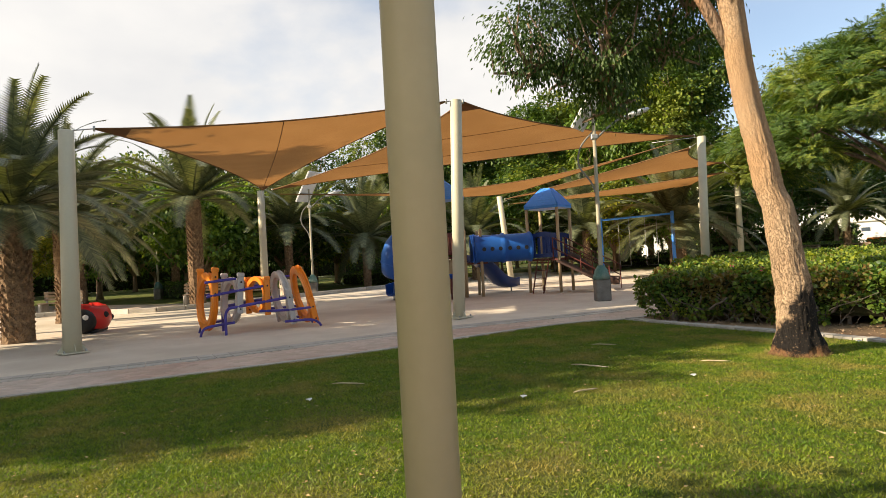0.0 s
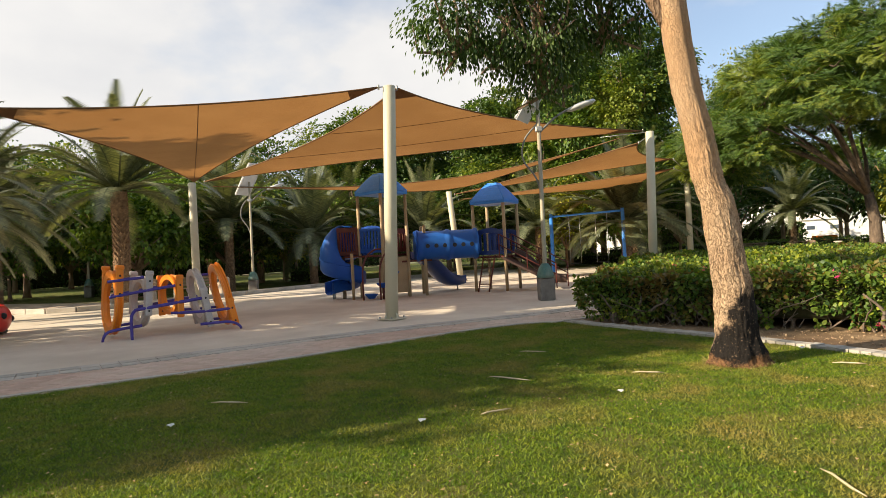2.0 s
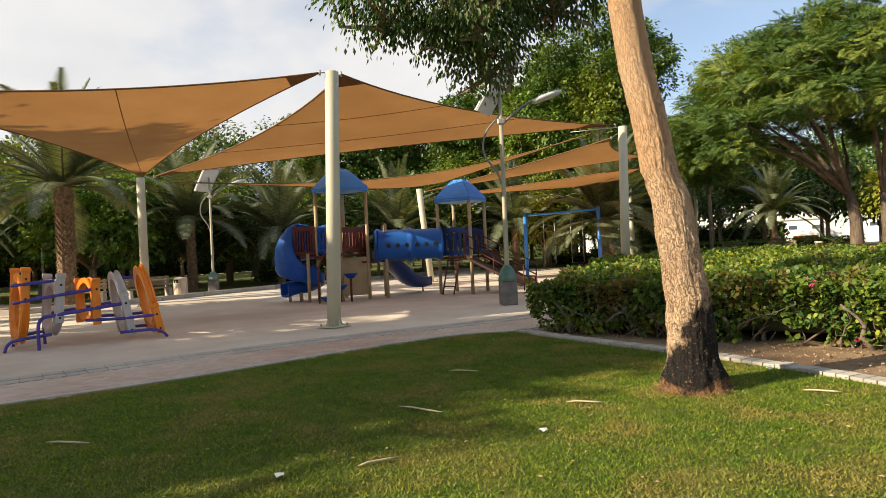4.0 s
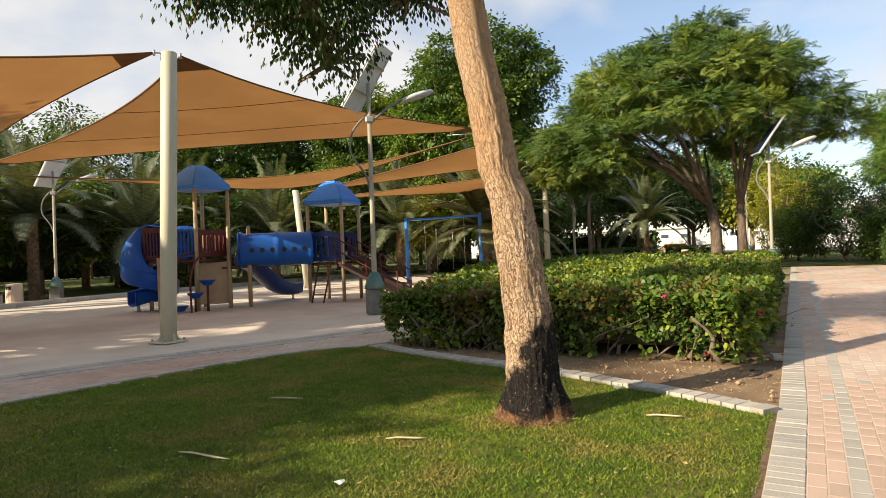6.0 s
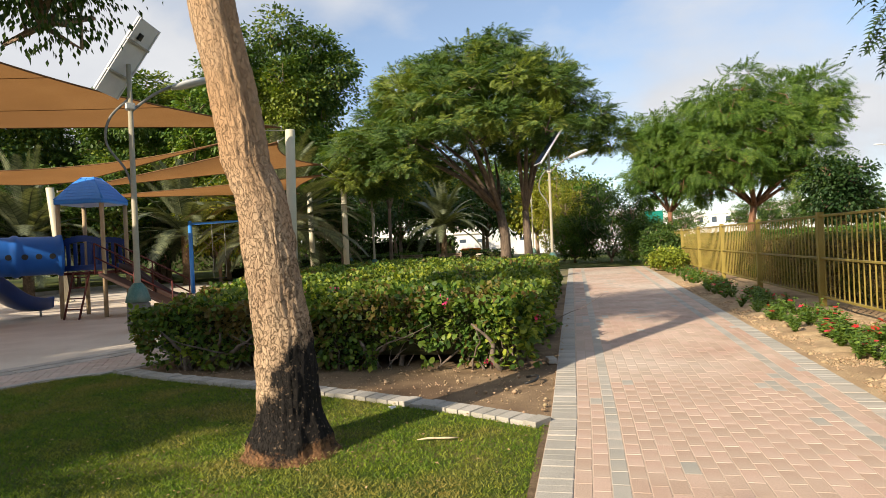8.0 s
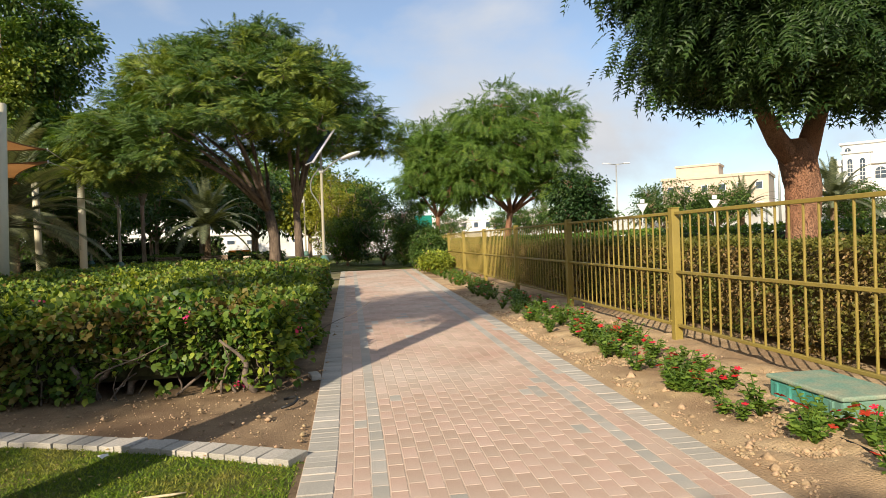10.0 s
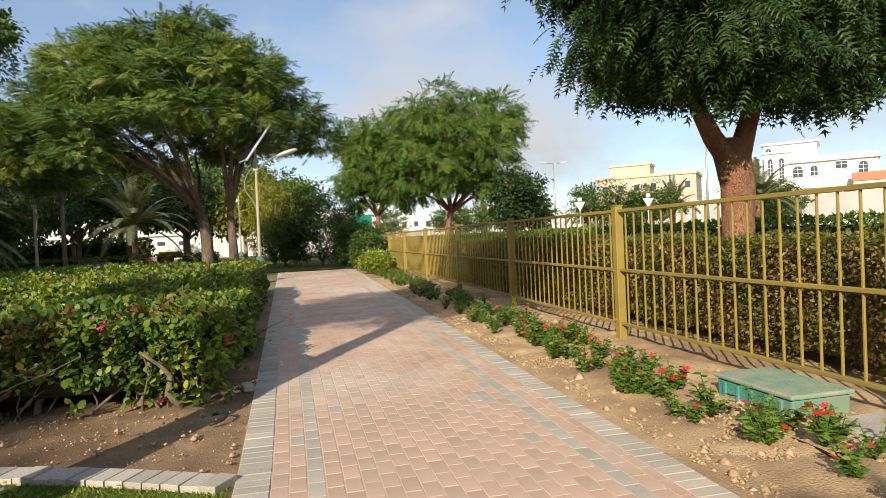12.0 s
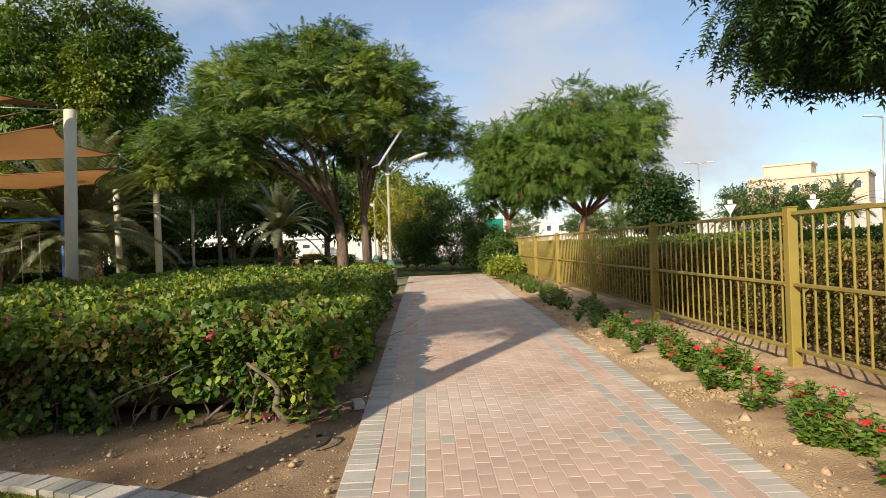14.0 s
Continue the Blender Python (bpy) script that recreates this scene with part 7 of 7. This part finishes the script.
def car(x, y, turn, material, label):
    ob = thing("car", pose(x, y, -0.02, 0, 0, turn), label, "car", "parked cars")
    prof = [(-2.2, 0.3), (-2.25, 0.75), (-2.0, 0.95), (-1.3, 1.0), (-0.8, 1.42), (0.6, 1.46), (1.3, 1.0), (2.05, 0.85), (2.25, 0.6), (2.2, 0.3)]
    v = [(px, sy * (0.88 if pz < 1.1 else 0.7), pz) for sy in (-1, 1) for px, pz in prof]
    n = len(prof)
    f = [tuple(reversed(range(n))), tuple(range(n, 2 * n))] + [(i, (i + 1) % n, n + (i + 1) % n, n + i) for i in range(n)]
    body = mesh_of("car_body", v, f)
    part("body", body, material, ob)
    for sy in (-1, 1):
        part("side_window", box(1.7, 0.02, 0.32, 0.01, (-0.1, sy * 0.80, 1.03)), M_GLASS, ob)
    for px in (-1.35, 1.35):
        for sy in (-1, 1):
            part("wheel", tube_mesh("wheel", [[((px, sy * 0.72, 0.32), 0.32), ((px, sy * 0.92, 0.32), 0.32)]], 16), M_BLACK, ob)
    return ob


for x, y, m in ((26, 62, M_WHITE), (26.5, 70, M_LIGHTGREY), (26, 85, M_WHITE), (24, 98, M_WHITE), (26, 50, M_LIGHTGREY), (25.5, 112, M_BLACK)):
    car(x, y, 92, m, "pale saloon car on the road beyond the hedges")


def road_sign(x, y, h):
    ob = thing("road_sign", pose(x, y, 0, 0, 0, -20), "back of a triangular road sign on a grey post", "road sign", "road signs")
    part("post", tube_mesh("sign_post", [[((0, 0, -0.05), 0.035), ((0, 0, h), 0.035)]], 8), M_GALV, ob)
    part("plate", mesh_of("plate", [(-0.28, -0.04, h + 0.05), (0.28, -0.04, h + 0.05), (0, -0.04, h - 0.45), (-0.28, -0.055, h + 0.05), (0.28, -0.055, h + 0.05), (0, -0.055, h - 0.45)], [(0, 1, 2), (3, 5, 4), (0, 3, 4, 1), (1, 4, 5, 2), (2, 5, 3, 0)]), M_PANEL, ob)
    part("top_plate", box(0.22, 0.015, 0.2, 0.004, (0, -0.045, h + 0.09)), M_PANEL, ob)
    return ob


road_sign(15.9, 36.0, 2.85)
road_sign(18.9, 34.2, 2.85)
green = thing("direction_sign", pose(6.9, 62, 0, 0, 0, 10), "green direction sign board on two posts", "road sign")
part("board", box(1.6, 0.06, 1.4, 0.02, (0, 0, 2.3)), M_SIGNGREEN, green)
for s in (-0.6, 0.6):
    bar("post", (s, 0.06, -0.05), (s, 0.06, 2.4), 0.05, M_GALV, green)


def mast(x, y, h):
    ob = thing("road_lamp", pose(x, y, 0, 0, 0, 0), "tall grey road lamp with two short arms", "street lamp", "road lamps")
    part("mast", tube_mesh("mast", [[((0, 0, -0.1), 0.13), ((0, 0, h), 0.06)]], 10), M_GALV, ob)
    for s in (-1, 1):
        bar("arm", (0, 0, h), (s * 1.0, 0, h + 0.12), 0.05, M_GALV, ob, 6)
        part("lantern", box(0.7, 0.25, 0.12, 0.03, (s * 1.2, 0, h + 0.08)), M_PANEL, ob)
    return ob


mast(29.1, 69.9, 8.9)
mast(36.9, 54.0, 10.2)
mast(33, 112, 10)
for x, y, h, r, s in ((28.6, 59.0, 6.0, 3.2, 1), (32.5, 56.5, 5.4, 2.8, 2), (20.2, 83.3, 5.4, 3.0, 3), (12.2, 35.6, 4.6, 1.5, 4), (13.0, 37.5, 3.4, 1.6, 5), (38.0, 70, 5, 3, 6), (26.0, 92, 6, 3, 7), (42, 52, 5, 2.6, 8), (14.0, 95, 6, 3.2, 9), (8.0, 100, 6, 3.5, 10)):
    round_tree("roadside_tree", x, y, h, r, 1.6, M_LEAF_FEATHER if s != 4 else M_LEAF_NEEM, "rounded green roadside tree", 320 + s, 420, 15, 0.2, LEAF, 0.24, tr=0.12, lobes_n=14, group="roadside trees")
for x, y, h, kd in ((37, 48, 3.2, 0), (36, 58, 3.0, 1), (38, 80, 3.4, 2), (30, 100, 3.4, 0), (50, 88, 3.6, 1)):
    palm(x, y, h, kd, 40 * kd, 1.0)
safety = thing("barrier_board", pose(-11.5, 72, 0, 0, 0, 10), "orange plastic road barrier far behind the park", "barrier")
part("board", box(2.2, 0.4, 1.1, 0.08), M_ORANGE, safety)

# ---- litter on the lawn ----
q = np.random.default_rng(91)
for x, y, ln, tn in ((-2.88, 6.06, 0.5, 5), (-1.75, 6.98, 0.32, 25), (-0.15, 8.30, 0.30, 15), (-4.7, 3.85, 0.4, 30), (0.35, 4.65, 0.42, -50), (-3.6, 7.6, 0.35, 20), (-2.2, 4.9, 0.3, 70)):
    ob = thing("dry_frond_piece", pose(x, y, 0.012, 0, 0, tn), "dry straw-coloured palm stalk lying on the grass", "litter", "stalks on the lawn")
    part("stalk", tube_mesh("stalk", [[((-ln / 2, 0, 0), 0.003), ((-ln / 4, 0.01, 0.004), 0.008), ((ln / 4, -0.01, 0.004), 0.008), ((ln / 2, 0, 0), 0.003)]], 6), M_TAPE, ob)
for x, y, tn in ((-2.55, 4.35, 20), (-4.35, 3.1, 70), (-1.62, 6.05, 40), (-0.75, 9.1, 10)):
    ob = thing("paper_scrap", pose(x, y, 0.012, 0, 0, tn), "small crumpled white paper scrap on the grass", "litter", "scraps on the lawn")
    pv = [(0.035 * math.cos(a) * (1 + 0.3 * math.sin(3 * a)), 0.025 * math.sin(a), 0.008 + 0.010 * math.sin(2.3 * a)) for a in [i * math.pi / 4 for i in range(8)]] + [(0, 0, 0.022)]
    part("scrap", mesh_of("scrap", pv, [(i, (i + 1) % 8, 8) for i in range(8)]), M_WHITE, ob)
n = 5200
pts = q.uniform((-7.0, -1.0), (0.5, 10.5), (n, 2))
pts = pts[inside(pts, lawn_outline)]
fallen = scatter("fallen_leaves", np.column_stack([pts, np.full(len(pts), 0.012)]), np.column_stack([q.normal(0, 1, (len(pts), 2)), np.zeros(len(pts))]), 0.012 + 0.026 * q.random(len(pts)) ** 3, LEAF, q, 0.2)
part("fallen_leaves", fallen, M_LITTER, lawn, kind="stuff")
# magenta flowers of the hedge
fl = []
for cx, cy, cz in ((-2.2, 11.4, 0.9), (-2.6, 11.2, 0.92), (-0.6, 10.68, 0.8), (-0.15, 10.6, 0.12), (0.38, 10.9, 0.55), (-3.4, 12.0, 0.9)):
    fl.append(np.array((cx, cy, cz)) + q.normal(0, 0.03, (8, 3)))
fl = np.concatenate(fl)
part("blossoms", scatter("blossoms", fl, q.normal(0, 1, (len(fl), 3)), q.uniform(0.025, 0.045, len(fl)), leaf_template(0.9), q, 0.8), M_PINK, front_hedge, "magenta papery blossoms")

# tall dark boundary hedges that close the park
for i, b in enumerate([(-64, -62, -34, 30, 0, 3.2), (-62, -34, 66, 68, 0, 3.0), (-34, -14, 74, 76, 0, 2.4), (-66, -64, 30, 66, 0, 3.2), (-62, -20, -36, -34, 0, 3.0)]):
    hedge("boundary_hedge", [b], 16, 0.42, [(M_LEAF_DARK, 5, "dark_leaves"), (M_LEAF_FEATHER, 2, "green_leaves")], "tall dark boundary hedge at the park's edge", 400 + i, group="boundary hedges")

# ---- single pavers of the path where it passes nearest ----
for (px, py, lx, ly, a, dz), grey in picked:
    part("paver", PAVER_GREY if grey else PAVER_RED, None, path_bed, m=pose(px, py, dz - 0.05, 0, 0, math.degrees(a)))
